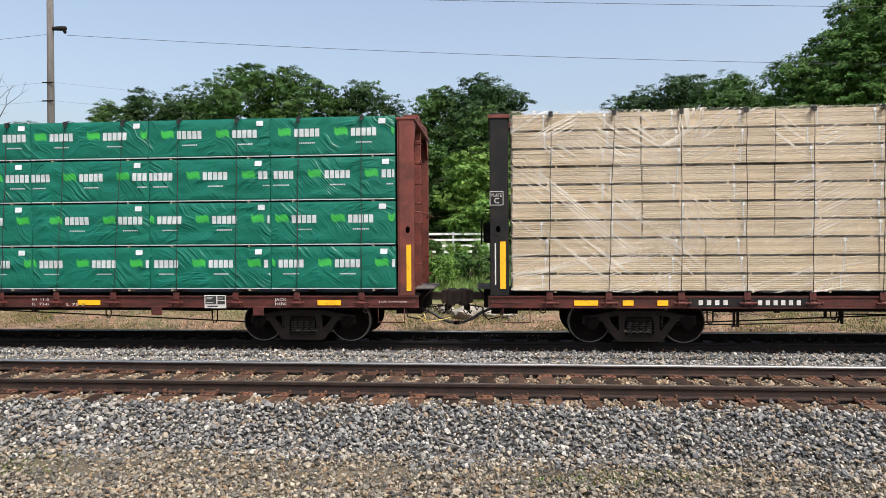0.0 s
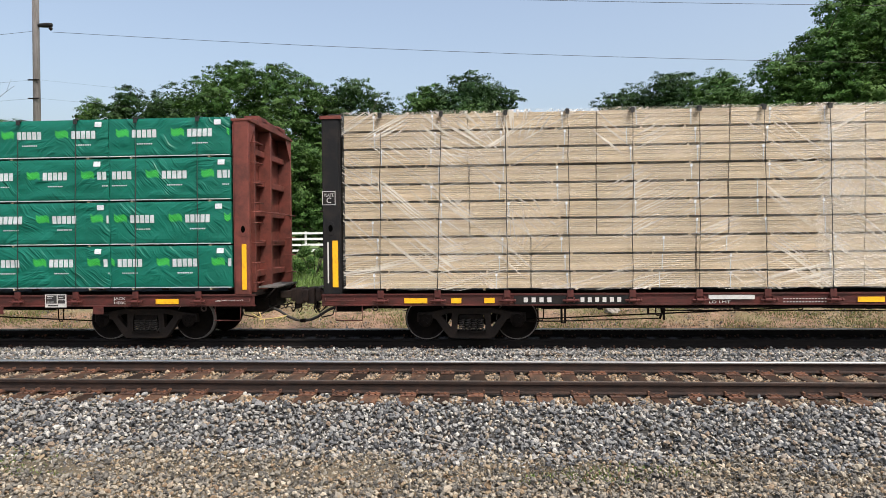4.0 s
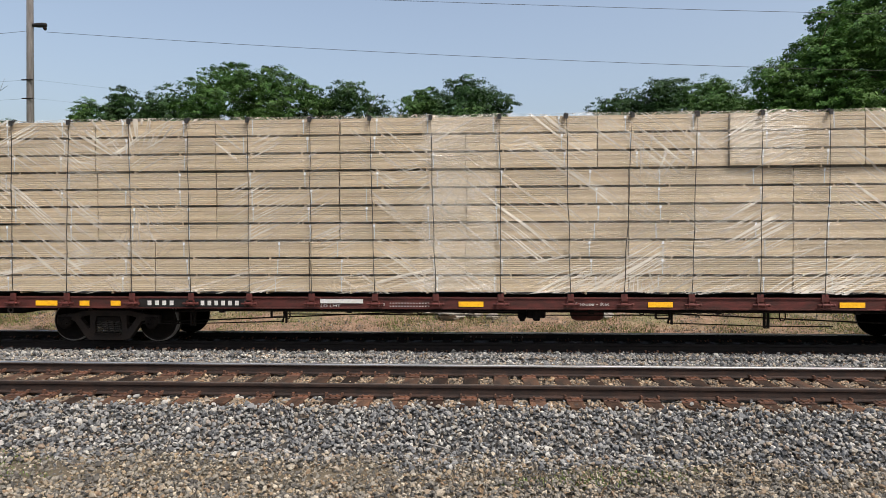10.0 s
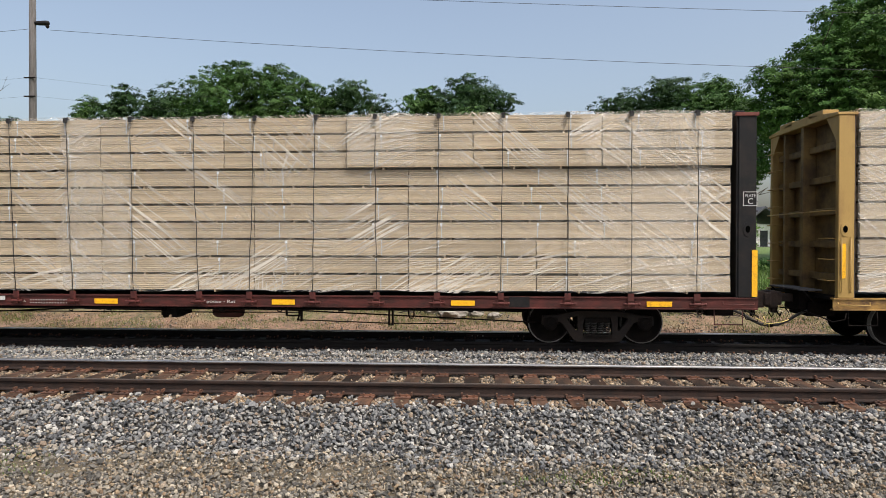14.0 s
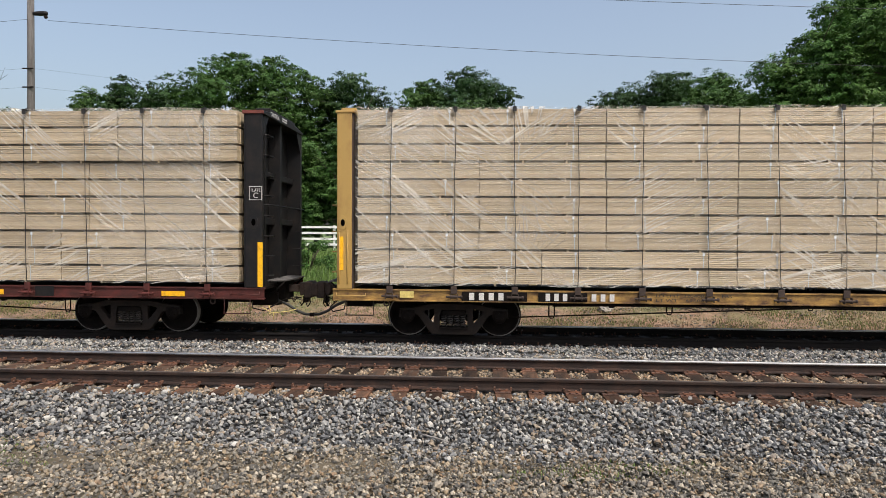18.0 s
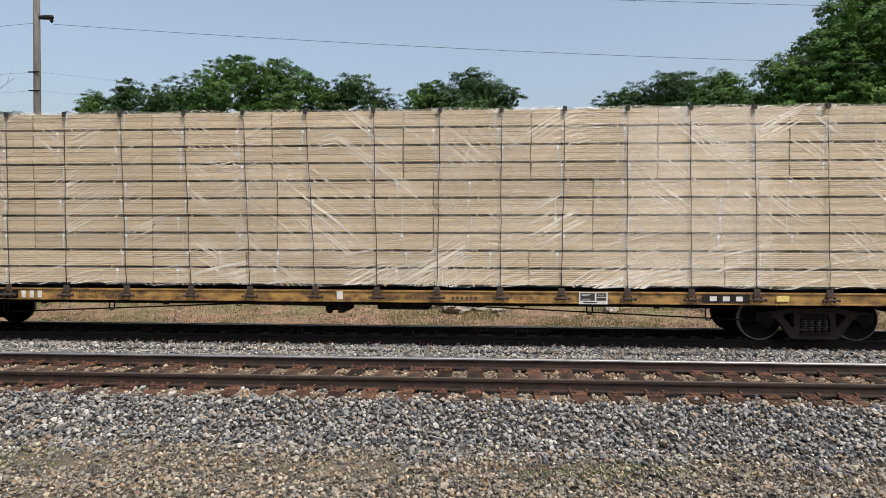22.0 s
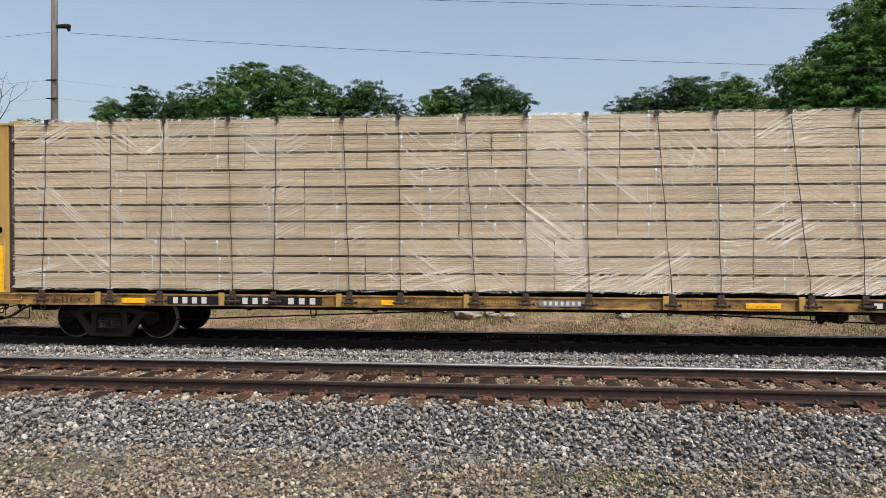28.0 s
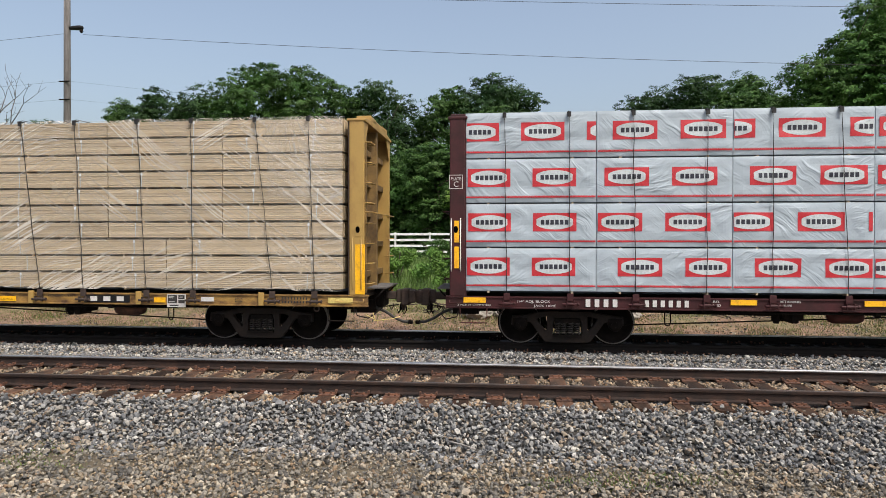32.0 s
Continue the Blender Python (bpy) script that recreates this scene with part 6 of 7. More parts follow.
def brake_wheel(car, s):
    bm = bmesh.new()
    ring = [(s * 11.66, 0.55 + 0.27 * math.cos(a), 2.25 + 0.27 * math.sin(a)) for a in (2 * math.pi * k / 20 for k in range(21))]
    tube(bm, ring, 0.018, 6)
    for k in range(3):
        a = 2 * math.pi * k / 3
        tube(bm, [(s * 11.66, 0.55, 2.25), (s * 11.66, 0.55 + 0.27 * math.cos(a), 2.25 + 0.27 * math.sin(a))], 0.014, 6)
    w = part("brake_wheel", bm, M["steel_dark"], car, "dark iron hand brake wheel")
    part("brake_gear_box", boxes((min(s * 11.40, s * 11.62), max(s * 11.40, s * 11.62), 0.40, 0.72, 2.0, 2.45)), M["steel_dark"], w, "", 0.03)


brake_wheel(CAR_B, -1)
brake_wheel(CAR_C, 1)
brake_wheel(CAR_D, -1)

# ---- loads ----


def wood_material():
    m = mat("sawn_softwood", (0.475, 0.380, 0.256), 0.7, 0, (0.39, 0.302, 0.192), 0.35, 1.5, 0.35, 26, (0.3, 1, 9), 0.10)
    n, lk = m.node_tree.nodes, m.node_tree.links
    b = n["Principled BSDF"]
    src = b.inputs["Base Color"].links[0].from_socket
    geo = n.new("ShaderNodeNewGeometry")
    mr = n.new("ShaderNodeMapRange")
    mr.inputs[3].default_value, mr.inputs[4].default_value = 0.80, 1.12
    lk.new(geo.outputs["Random Per Island"], mr.inputs[0])
    hs = n.new("ShaderNodeHueSaturation")
    lk.new(mr.outputs[0], hs.inputs["Value"])
    lk.new(src, hs.inputs["Color"])
    # small dark knots
    tc = n.new("ShaderNodeTexCoord")
    mp = n.new("ShaderNodeMapping")
    mp.inputs["Scale"].default_value = (1.3, 1, 9)
    vo = n.new("ShaderNodeTexVoronoi")
    vo.inputs["Scale"].default_value = 3.0
    lk.new(tc.outputs["Object"], mp.inputs["Vector"])
    lk.new(mp.outputs["Vector"], vo.inputs["Vector"])
    kn = n.new("ShaderNodeMapRange")
    kn.inputs[1].default_value, kn.inputs[2].default_value = 0.03, 0.075
    kn.inputs[3].default_value, kn.inputs[4].default_value = 0.75, 0.0
    lk.new(vo.outputs["Distance"], kn.inputs[0])
    mx = n.new("ShaderNodeMix")
    mx.data_type = "RGBA"
    mx.inputs["B"].default_value = (0.16, 0.085, 0.04, 1)
    lk.new(kn.outputs[0], mx.inputs["Factor"])
    lk.new(hs.outputs["Color"], mx.inputs["A"])
    lk.new(mx.outputs["Result"], b.inputs["Base Color"])
    return m


M["wood"] = wood_material()
M["band"] = mat("grey_plastic_band", (0.42, 0.47, 0.50), 0.45, 0, None, 0.2, 5, 0.0, 30)
M["paper"] = mat("paper_label", (0.62, 0.65, 0.68), 0.7, 0, (0.62, 0.66, 0.70), 0.3, 20, 0.0, 60)
BOARD_CACHE = {}


def boards_mesh(length, height):
    key = (round(length, 1), round(height, 2))
    if key in BOARD_CACHE:
        return BOARD_CACHE[key]
    rng = random.Random(str(key))
    bm = bmesh.new()
    rows = 8
    t = height / rows
    for k in range(rows):
        x = -length / 2 + rng.uniform(-0.004, 0.006)
        y = rng.uniform(-0.005, 0.005)
        box(bm, x, length / 2 + rng.uniform(-0.006, 0.004), -0.62 + y, -0.48, k * t + 0.0022, (k + 1) * t - 0.0022)
    box(bm, -length / 2 - 0.014, length / 2 + 0.014, -0.481, 0.40, 0.002, height - 0.002)
    box(bm, -length / 2 - 0.014, length / 2 + 0.014, 0.401, 0.55, -0.043, height - 0.002)
    me = finish("boards", bm)
    me.materials.append(M["wood"])
    BOARD_CACHE[key] = me
    return me


BAND = finish("steel_band", boxes((-0.008, 0.008, -0.004, 0.0, 0.0, 0.31)))
LABEL = finish("band_seal", boxes((-0.021, 0.021, -0.007, -0.003, 0.245, 0.295)))
SPACER = finish("spacer_strip", boxes((-0.02, 0.02, -0.60, 0.54, -0.044, 0.0)))


def lumber_bundle(car_x, x0, x1, z0, height, y_front, rng, label):
    b = thing("lumber_bundle", label, "lumber", "bundles of sawn boards", at=pose(0, 0, 0))
    cx = (x0 + x1) / 2
    length = round(x1 - x0 - 0.03, 1) if x1 - x0 > 0.4 else x1 - x0 - 0.03
    h = height - 0.044
    boards = part("boards", boards_mesh(length, h), M["wood"], b)
    boards.scale = ((x1 - x0 - 0.006) / round(length, 1), 1, 1)
    n = 2 if x1 - x0 > 1.5 else 1
    for k in range(n):
        x = (-1 if k == 0 else 1) * ((x1 - x0) / 2 - (0.62 + rng.uniform(-0.12, 0.12))) if n == 2 else 0
        s = part("band", BAND, M["band"], b, "grey band round the boards")
        s.location = (x, -0.624, 0)
        s.scale.z = h / 0.31
        s.rotation_euler.y = rng.uniform(-0.03, 0.03)
        if rng.random() < 0.75:
            part("band_seal", LABEL, M["paper"], s)
        d = part("spacer", SPACER, M["wood"], b)
        d.location.x = x * 0.8
    y = MID2 + y_front + 0.62
    MOVERS.append((b, car_x + cx, y, z0))
    return b


def load_lumber(car_x, joints, seed, z0=1.085, layer=0.341, steps=(3, 4, 3), bulge=None):
    """Ten layers of bundles, in three groups whose joints lie in different places."""
    rng = random.Random(seed)
    k = 0
    for g, (rows, cuts) in enumerate(zip(steps, joints)):
        for r in range(rows):
            ends = [-11.03] + list(cuts) + [11.0]
            for a, b in zip(ends, ends[1:]):
                y = -1.395 + rng.uniform(-0.006, 0.006)
                if bulge and bulge(g, (a + b) / 2):
                    y -= bulge(g, (a + b) / 2)
                lumber_bundle(car_x, a + rng.uniform(0, 0.012), b - rng.uniform(0, 0.012), z0 + k * layer, layer, y, rng, "banded bundle of pale sawn boards stacked under clear film")
            k += 1


def bulge_b(g, x):
    return (0.075 if x > 3.6 else 0.03) if g == 2 else 0.0


load_lumber(11.36, ([-7.42, -4.32, -1.26, 1.84, 4.89, 7.36], [-8.59, -6.17, -3.72, -1.24, 1.84, 4.89, 7.95], [-8.61, -6.17, -3.7, -1.26, 1.25, 3.69, 6.15, 8.59]), 1, 1.085, 0.341, (3, 4, 3), bulge_b)
load_lumber(35.73, ([-7.45, -3.78, -1.88, 1.85, 3.67, 7.34], [-8.65, -6.23, -3.78, -1.25, 1.83, 4.88, 7.95], [-8.65, -6.25, -3.78, -1.35, 1.24, 3.7, 6.09, 8.5]), 2, 1.10, 0.3405, (2, 4, 4))
load_lumber(60.09, ([-7.39, -3.74, -0.07, 3.61, 7.34], [-8.2, -4.95, -1.9, 1.12, 3.61, 6.1, 8.53], [-8.6, -6.17, -3.7, -1.27, 1.15, 3.61, 6.09, 8.53]), 3, 1.095, 0.3405, (3, 4, 3))


def film_material(name, strength, veil):
    m = bpy.data.materials.new(name)
    m.use_nodes = True
    n, lk = m.node_tree.nodes, m.node_tree.links
    b = n["Principled BSDF"]
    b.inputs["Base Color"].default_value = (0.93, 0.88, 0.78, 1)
    b.inputs["Roughness"].default_value = 0.45
    b.inputs["IOR"].default_value = 1.5
    tc = n.new("ShaderNodeTexCoord")

    bend = n.new("ShaderNodeTexNoise")
    bend.inputs["Scale"].default_value, bend.inputs["Detail"].default_value = 0.55, 1.0
    lk.new(tc.outputs["Object"], bend.inputs["Vector"])
    warp = n.new("ShaderNodeVectorMath")
    warp.operation = "MULTIPLY_ADD"
    warp.inputs[1].default_value = (0.3, 0.0, 0.3)
    lk.new(bend.outputs["Color"], warp.inputs[0])
    lk.new(tc.outputs["Object"], warp.inputs[2])

    def streak(angle, across, along, seed):
        mp = n.new("ShaderNodeMapping")
        mp.vector_type = "POINT"
        mp.inputs["Rotation"].default_value = (0, radians(angle), 0)
        mp.inputs["Location"].default_value = (seed, 0, seed)
        sc = n.new("ShaderNodeMapping")
        sc.inputs["Scale"].default_value = (along, 1, across)
        ns = n.new("ShaderNodeTexNoise")
        ns.inputs["Scale"].default_value, ns.inputs["Detail"].default_value = 1.0, 1.8
        lk.new(warp.outputs["Vector"], mp.inputs["Vector"])
        lk.new(mp.outputs["Vector"], sc.inputs["Vector"])
        lk.new(sc.outputs["Vector"], ns.inputs["Vector"])
        return ns.outputs["Fac"]

    def remap(x, a, c, lo=0.0, hi=1.0):
        r = n.new("ShaderNodeMapRange")
        r.inputs[1].default_value, r.inputs[2].default_value, r.inputs[3].default_value, r.inputs[4].default_value = a, c, lo, hi
        lk.new(x, r.inputs[0])
        return r.outputs[0]

    def both(op, x, y):
        o = n.new("ShaderNodeMath")
        o.operation = op
        for i, v in enumerate((x, y)):
            if isinstance(v, (int, float)):
                o.inputs[i].default_value = v
            else:
                lk.new(v, o.inputs[i])
        return o.outputs[0]

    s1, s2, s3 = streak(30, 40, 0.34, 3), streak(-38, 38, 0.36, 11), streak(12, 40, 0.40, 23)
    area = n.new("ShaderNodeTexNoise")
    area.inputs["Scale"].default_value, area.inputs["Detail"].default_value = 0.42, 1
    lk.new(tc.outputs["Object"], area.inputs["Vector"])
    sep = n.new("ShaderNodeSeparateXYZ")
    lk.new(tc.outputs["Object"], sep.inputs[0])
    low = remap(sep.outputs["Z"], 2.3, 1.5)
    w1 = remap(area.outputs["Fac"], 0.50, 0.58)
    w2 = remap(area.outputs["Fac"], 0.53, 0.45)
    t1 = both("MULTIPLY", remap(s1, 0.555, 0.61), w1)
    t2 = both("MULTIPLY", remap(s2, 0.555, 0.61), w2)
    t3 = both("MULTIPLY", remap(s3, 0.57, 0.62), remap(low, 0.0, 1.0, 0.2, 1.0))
    # painted glints of creases that run together at points where the film is pinched
    cell = n.new("ShaderNodeMapping")
    cell.inputs["Scale"].default_value = (0.30, 0.0, 0.42)
    lk.new(tc.outputs["Object"], cell.inputs["Vector"])
    vo = n.new("ShaderNodeTexVoronoi")
    vo.inputs["Scale"].default_value = 1.0
    lk.new(cell.outputs["Vector"], vo.inputs["Vector"])
    diff = n.new("ShaderNodeVectorMath")
    diff.operation = "SUBTRACT"
    lk.new(cell.outputs["Vector"], diff.inputs[0])
    lk.new(vo.outputs["Position"], diff.inputs[1])
    ds = n.new("ShaderNodeSeparateXYZ")
    lk.new(diff.outputs["Vector"], ds.inputs[0])
    dx, dz = both("MULTIPLY", ds.outputs["X"], 3.33), both("MULTIPLY", ds.outputs["Z"], 2.38)
    ang = both("ARCTAN2", dz, dx)
    r = both("SQRT", both("ADD", both("MULTIPLY", dx, dx), both("MULTIPLY", dz, dz)), 0.0)
    tint = n.new("ShaderNodeSeparateColor")
    lk.new(vo.outputs["Color"], tint.inputs[0])
    cv = n.new("ShaderNodeCombineXYZ")
    lk.new(both("MULTIPLY", ang, 24.0), cv.inputs[0])
    lk.new(both("MULTIPLY", r, 1.3), cv.inputs[1])
    lk.new(both("MULTIPLY", tint.outputs["Green"], 40.0), cv.inputs[2])
    fan = n.new("ShaderNodeTexNoise")
    fan.inputs["Scale"].default_value, fan.inputs["Detail"].default_value = 1.0, 2.0
    lk.new(cv.outputs[0], fan.inputs["Vector"])
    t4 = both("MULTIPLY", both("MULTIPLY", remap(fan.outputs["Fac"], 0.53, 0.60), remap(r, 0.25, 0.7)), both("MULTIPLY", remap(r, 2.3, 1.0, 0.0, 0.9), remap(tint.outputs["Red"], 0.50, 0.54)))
    # highlights along the creases are painted as pale, more opaque streaks
    glint_mask = both("MAXIMUM", both("MAXIMUM", both("MAXIMUM", t1, t2), t3), t4)
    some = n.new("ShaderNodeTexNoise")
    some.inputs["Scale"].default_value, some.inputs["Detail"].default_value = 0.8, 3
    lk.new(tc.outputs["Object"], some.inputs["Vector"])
    glint_mask = both("MULTIPLY", glint_mask, remap(some.outputs["Fac"], 0.36, 0.6, 0.25, 1.0))
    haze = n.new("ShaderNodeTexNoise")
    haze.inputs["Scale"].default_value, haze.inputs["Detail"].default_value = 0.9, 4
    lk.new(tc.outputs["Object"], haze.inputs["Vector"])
    fac = both("ADD", both("MULTIPLY", glint_mask, strength), remap(haze.outputs["Fac"], 0.40, 0.75, *veil))
    hgt = both("ADD", both("ADD", both("ADD", s1, s2), s3), t4)
    bp = n.new("ShaderNodeBump")
    bp.inputs["Strength"].default_value, bp.inputs["Distance"].default_value = 0.6, 0.03
    lk.new(hgt, bp.inputs["Height"])
    lk.new(bp.outputs["Normal"], b.inputs["Normal"])
    tr = n.new("ShaderNodeBsdfTransparent")
    mx = n.new("ShaderNodeMixShader")
    lk.new(fac, mx.inputs[0])
    lk.new(tr.outputs[0], mx.inputs[1])
    lk.new(b.outputs[0], mx.inputs[2])
    gl = n.new("ShaderNodeBsdfGlossy")
    gl.inputs["Roughness"].default_value = 0.38
    lk.new(bp.outputs["Normal"], gl.inputs["Normal"])
    m2 = n.new("ShaderNodeMixShader")
    m2.inputs[0].default_value = 0.03
    lk.new(mx.outputs[0], m2.inputs[1])
    lk.new(gl.outputs[0], m2.inputs[2])
    lk.new(m2.outputs[0], n["Material Output"].inputs["Surface"])
    return m


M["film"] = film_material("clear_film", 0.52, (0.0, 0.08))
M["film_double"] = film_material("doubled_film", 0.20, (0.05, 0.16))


def film(car_x, seed, bulge=None, z0=1.07, z1=4.50, laps=()):
    """A thin clear sheet hung over the load's top and side, pulled into folds by the straps."""
    rng = np.random.default_rng(seed)
    xs = np.arange(-11.06, 11.03, 0.045)
    zs = np.concatenate([np.arange(z0, z1, 0.045), [z1 - 0.012, z1]])
    X, Z = np.meshgrid(xs, zs)
    Y = np.full(X.shape, -1.412)
    if bulge:
        top = np.clip((Z - 3.42) / 0.06, 0, 1)
        Y -= top * np.where(X > 3.65, 0.077, 0.032)
    for _ in range(300):
        cx, cz = rng.uniform(-11, 11), rng.uniform(z0, z1)
        lean = noise.noise((cx * 0.35, cz * 0.5, seed))
        a = -rng.uniform(0.45, 0.95) if lean > -0.12 else rng.uniform(0.35, 0.85)
        if cz < 2.0:
            a = rng.uniform(0.1, 0.45)
        long, wide = rng.uniform(0.3, 1.3), rng.uniform(0.014, 0.03)
        u = (X - cx) * math.cos(a) + (Z - cz) * math.sin(a)
        w = -(X - cx) * math.sin(a) + (Z - cz) * math.cos(a)
        Y -= rng.uniform(0.002, 0.007) * np.exp(-(w / wide) ** 2 - (u / long) ** 2)
    hem = np.clip((z0 + 0.12 - Z) / 0.12, 0, 1)
    Y -= hem * (0.012 + 0.012 * np.sin(X * 9 + seed))
    Z = Z + hem * (0.02 * np.sin(X * 2.1 + seed) + 0.012 * np.sin(X * 7.3))
    Z = Z + np.clip((Z - 4.2) / 0.25, 0, 1) * 0.012 * np.sin(X * 3.7 + 2 * seed)
    front = np.stack([X, Y, Z], -1).reshape(-1, 3)
    cols = len(xs)
    over = [(x, y, z1 + 0.012 + 0.018 * noise.noise((x * 1.7, y * 2, seed)) + 0.008 * noise.noise((x * 6, y * 6, seed)) + 0.012 * math.sin(x * 3.7 + 2 * seed)) for y in (-1.36, -1.2, -1.0, -0.7, -0.4, -0.2) for x in xs]
    v = np.concatenate([front, np.array(over)])
    rows = len(zs) + 6
    k = np.arange((rows - 1) * cols).reshape(rows - 1, cols)[:, :-1].reshape(-1)
    f = np.stack([k, k + 1, k + 1 + cols, k + cols], -1)
    ob = thing("plastic_film", "clear wrinkled plastic film draped over stacked lumber", "plastic film", "films over the lumber")
    me = bpy.data.meshes.new("film_sheet")
    me.from_pydata(v, [], f)
    me.polygons.foreach_set("use_smooth", [True] * len(me.polygons))
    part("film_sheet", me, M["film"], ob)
    # strips where a second sheet laps over the first
    for a, b, low_z in laps:
        pick = (X[:-1, :-1] > a + 0.06 * np.sin(Z[:-1, :-1] * 2.3)) & (X[:-1, :-1] < b + 0.05 * np.sin(Z[:-1, :-1] * 1.7 + 1)) & (Z[:-1, :-1] > low_z)
        q = np.arange((len(zs) - 1) * cols).reshape(len(zs) - 1, cols)[:, :-1][pick]
        quads = np.stack([q, q + 1, q + 1 + cols, q + cols], -1)
        used, back = np.unique(quads, return_inverse=True)
        lap = bpy.data.meshes.new("film_lap")
        lap.from_pydata(front[used] + np.array([0, -0.006, 0]), [], back.reshape(-1, 4))
        lap.polygons.foreach_set("use_smooth", [True] * len(lap.polygons))
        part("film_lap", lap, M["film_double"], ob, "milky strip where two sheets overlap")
    MOVERS.append((ob, car_x, MID2, 0.0))


film(11.36, 5, True, laps=((-2.1, -0.7, 1.1), (3.7, 5.0, 3.45), (8.2, 10.6, 1.1)))
film(35.73, 6, laps=((-11.0, -9.6, 1.1), (5.4, 8.2, 1.1)))
film(60.09, 7, laps=((-6.3, -5.5, 1.1), (-0.65, 0.5, 1.1), (9.4, 11.0, 2.9)))


def wrap_material(name, rgb, dark, rough, depth):
    m = mat(name, rgb, rough, 0, dark, 0.3, 1.5, 0.0, 30, grain=0.03)
    n, lk = m.node_tree.nodes, m.node_tree.links
    geo = n.new("ShaderNodeTexCoord")
    info = n.new("ShaderNodeObjectInfo")
    off = n.new("ShaderNodeVectorMath")
    off.operation = "MULTIPLY_ADD"
    off.inputs[1].default_value = (40, 40, 40)
    lk.new(info.outputs["Random"], off.inputs[0])
    lk.new(geo.outputs["Object"], off.inputs[2])
    warp = n.new("ShaderNodeTexNoise")
    warp.inputs["Scale"].default_value = 1.1
    lk.new(off.outputs[0], warp.inputs["Vector"])
    bent = n.new("ShaderNodeVectorMath")
    bent.operation = "MULTIPLY_ADD"
    bent.inputs[1].default_value = (0.5, 0.5, 0.5)
    lk.new(warp.outputs["Color"], bent.inputs[0])
    lk.new(off.outputs[0], bent.inputs[2])
    creases = []
    for angle, where in ((38, (0.50, 0.62)), (-42, (0.52, 0.40)), (8, (0.55, 0.66))):
        mp = n.new("ShaderNodeMapping")
        mp.inputs["Rotation"].default_value = (0, radians(angle), 0)
        sc = n.new("ShaderNodeMapping")
        sc.inputs["Scale"].default_value = (1.1, 1, 11)
        ns = n.new("ShaderNodeTexNoise")
        ns.inputs["Scale"].default_value, ns.inputs["Detail"].default_value = 1.0, 2
        lk.new(bent.outputs[0], mp.inputs["Vector"])
        lk.new(mp.outputs["Vector"], sc.inputs["Vector"])
        lk.new(sc.outputs["Vector"], ns.inputs["Vector"])
        area = n.new("ShaderNodeTexNoise")
        area.inputs["Scale"].default_value = 1.3
        lk.new(off.outputs[0], area.inputs["Vector"])
        on = n.new("ShaderNodeMapRange")
        on.inputs[1].default_value, on.inputs[2].default_value = where
        lk.new(area.outputs["Fac"], on.inputs[0])
        ridge = n.new("ShaderNodeMapRange")
        ridge.inputs[1].default_value, ridge.inputs[2].default_value = 0.45, 0.68
        lk.new(ns.outputs["Fac"], ridge.inputs[0])
        mul = n.new("ShaderNodeMath")
        mul.operation = "MULTIPLY"
        lk.new(on.outputs[0], mul.inputs[0])
        lk.new(ridge.outputs[0], mul.inputs[1])
        creases.append(mul.outputs[0])
    total = creases[0]
    for c in creases[1:]:
        add = n.new("ShaderNodeMath")
        lk.new(total, add.inputs[0])
        lk.new(c, add.inputs[1])
        total = add.outputs[0]
    bp = n.new("ShaderNodeBump")
    bp.inputs["Strength"].default_value, bp.inputs["Distance"].default_value = 0.85, depth
    lk.new(total, bp.inputs["Height"])
    n["Principled BSDF"].inputs["Specular IOR Level"].default_value = 0.3
    lk.new(bp.outputs["Normal"], n["Principled BSDF"].inputs["Normal"])
    return m


M["green_wrap"] = wrap_material("green_woven_wrap", (0.005, 0.128, 0.088), (0.004, 0.105, 0.072), 0.36, 0.020)
M["white_wrap"] = wrap_material("white_woven_wrap", (0.365, 0.422, 0.468), (0.33, 0.385, 0.43), 0.5, 0.011)
M["lime_ink"] = mat("lime_print", (0.06, 0.55, 0.06), 0.45, 0, None, 0.1, 5, 0.0, 30)
M["print_white"] = mat("white_print", (0.48, 0.52, 0.535), 0.45, 0, None, 0.05, 5, 0.0, 30)
M["print_red"] = mat("red_print", (0.47, 0.020, 0.030), 0.5, 0, (0.40, 0.018, 0.028), 0.15, 5, 0.0, 30)
M["print_dark"] = mat("dark_print", (0.02, 0.022, 0.035), 0.45, 0, None, 0.05, 5, 0.0, 30)


def sag(x, z, seed, w, h):
    """How far the loose wrap stands out from its bundle."""
    fold = 0.020 * noise.noise((x * 1.6 + z * 2.2 + seed, z * 4 - x * 1.2, seed)) + 0.004 * noise.noise((x * 5 + seed, z * 9 + x * 3, 3))
    pull = min(1.0, (w / 2 - abs(x)) / 0.15) * min(1.0, z / 0.1, (h - z) / 0.1)
    return fold * max(0.0, pull) + 0.006 * max(0.0, pull)


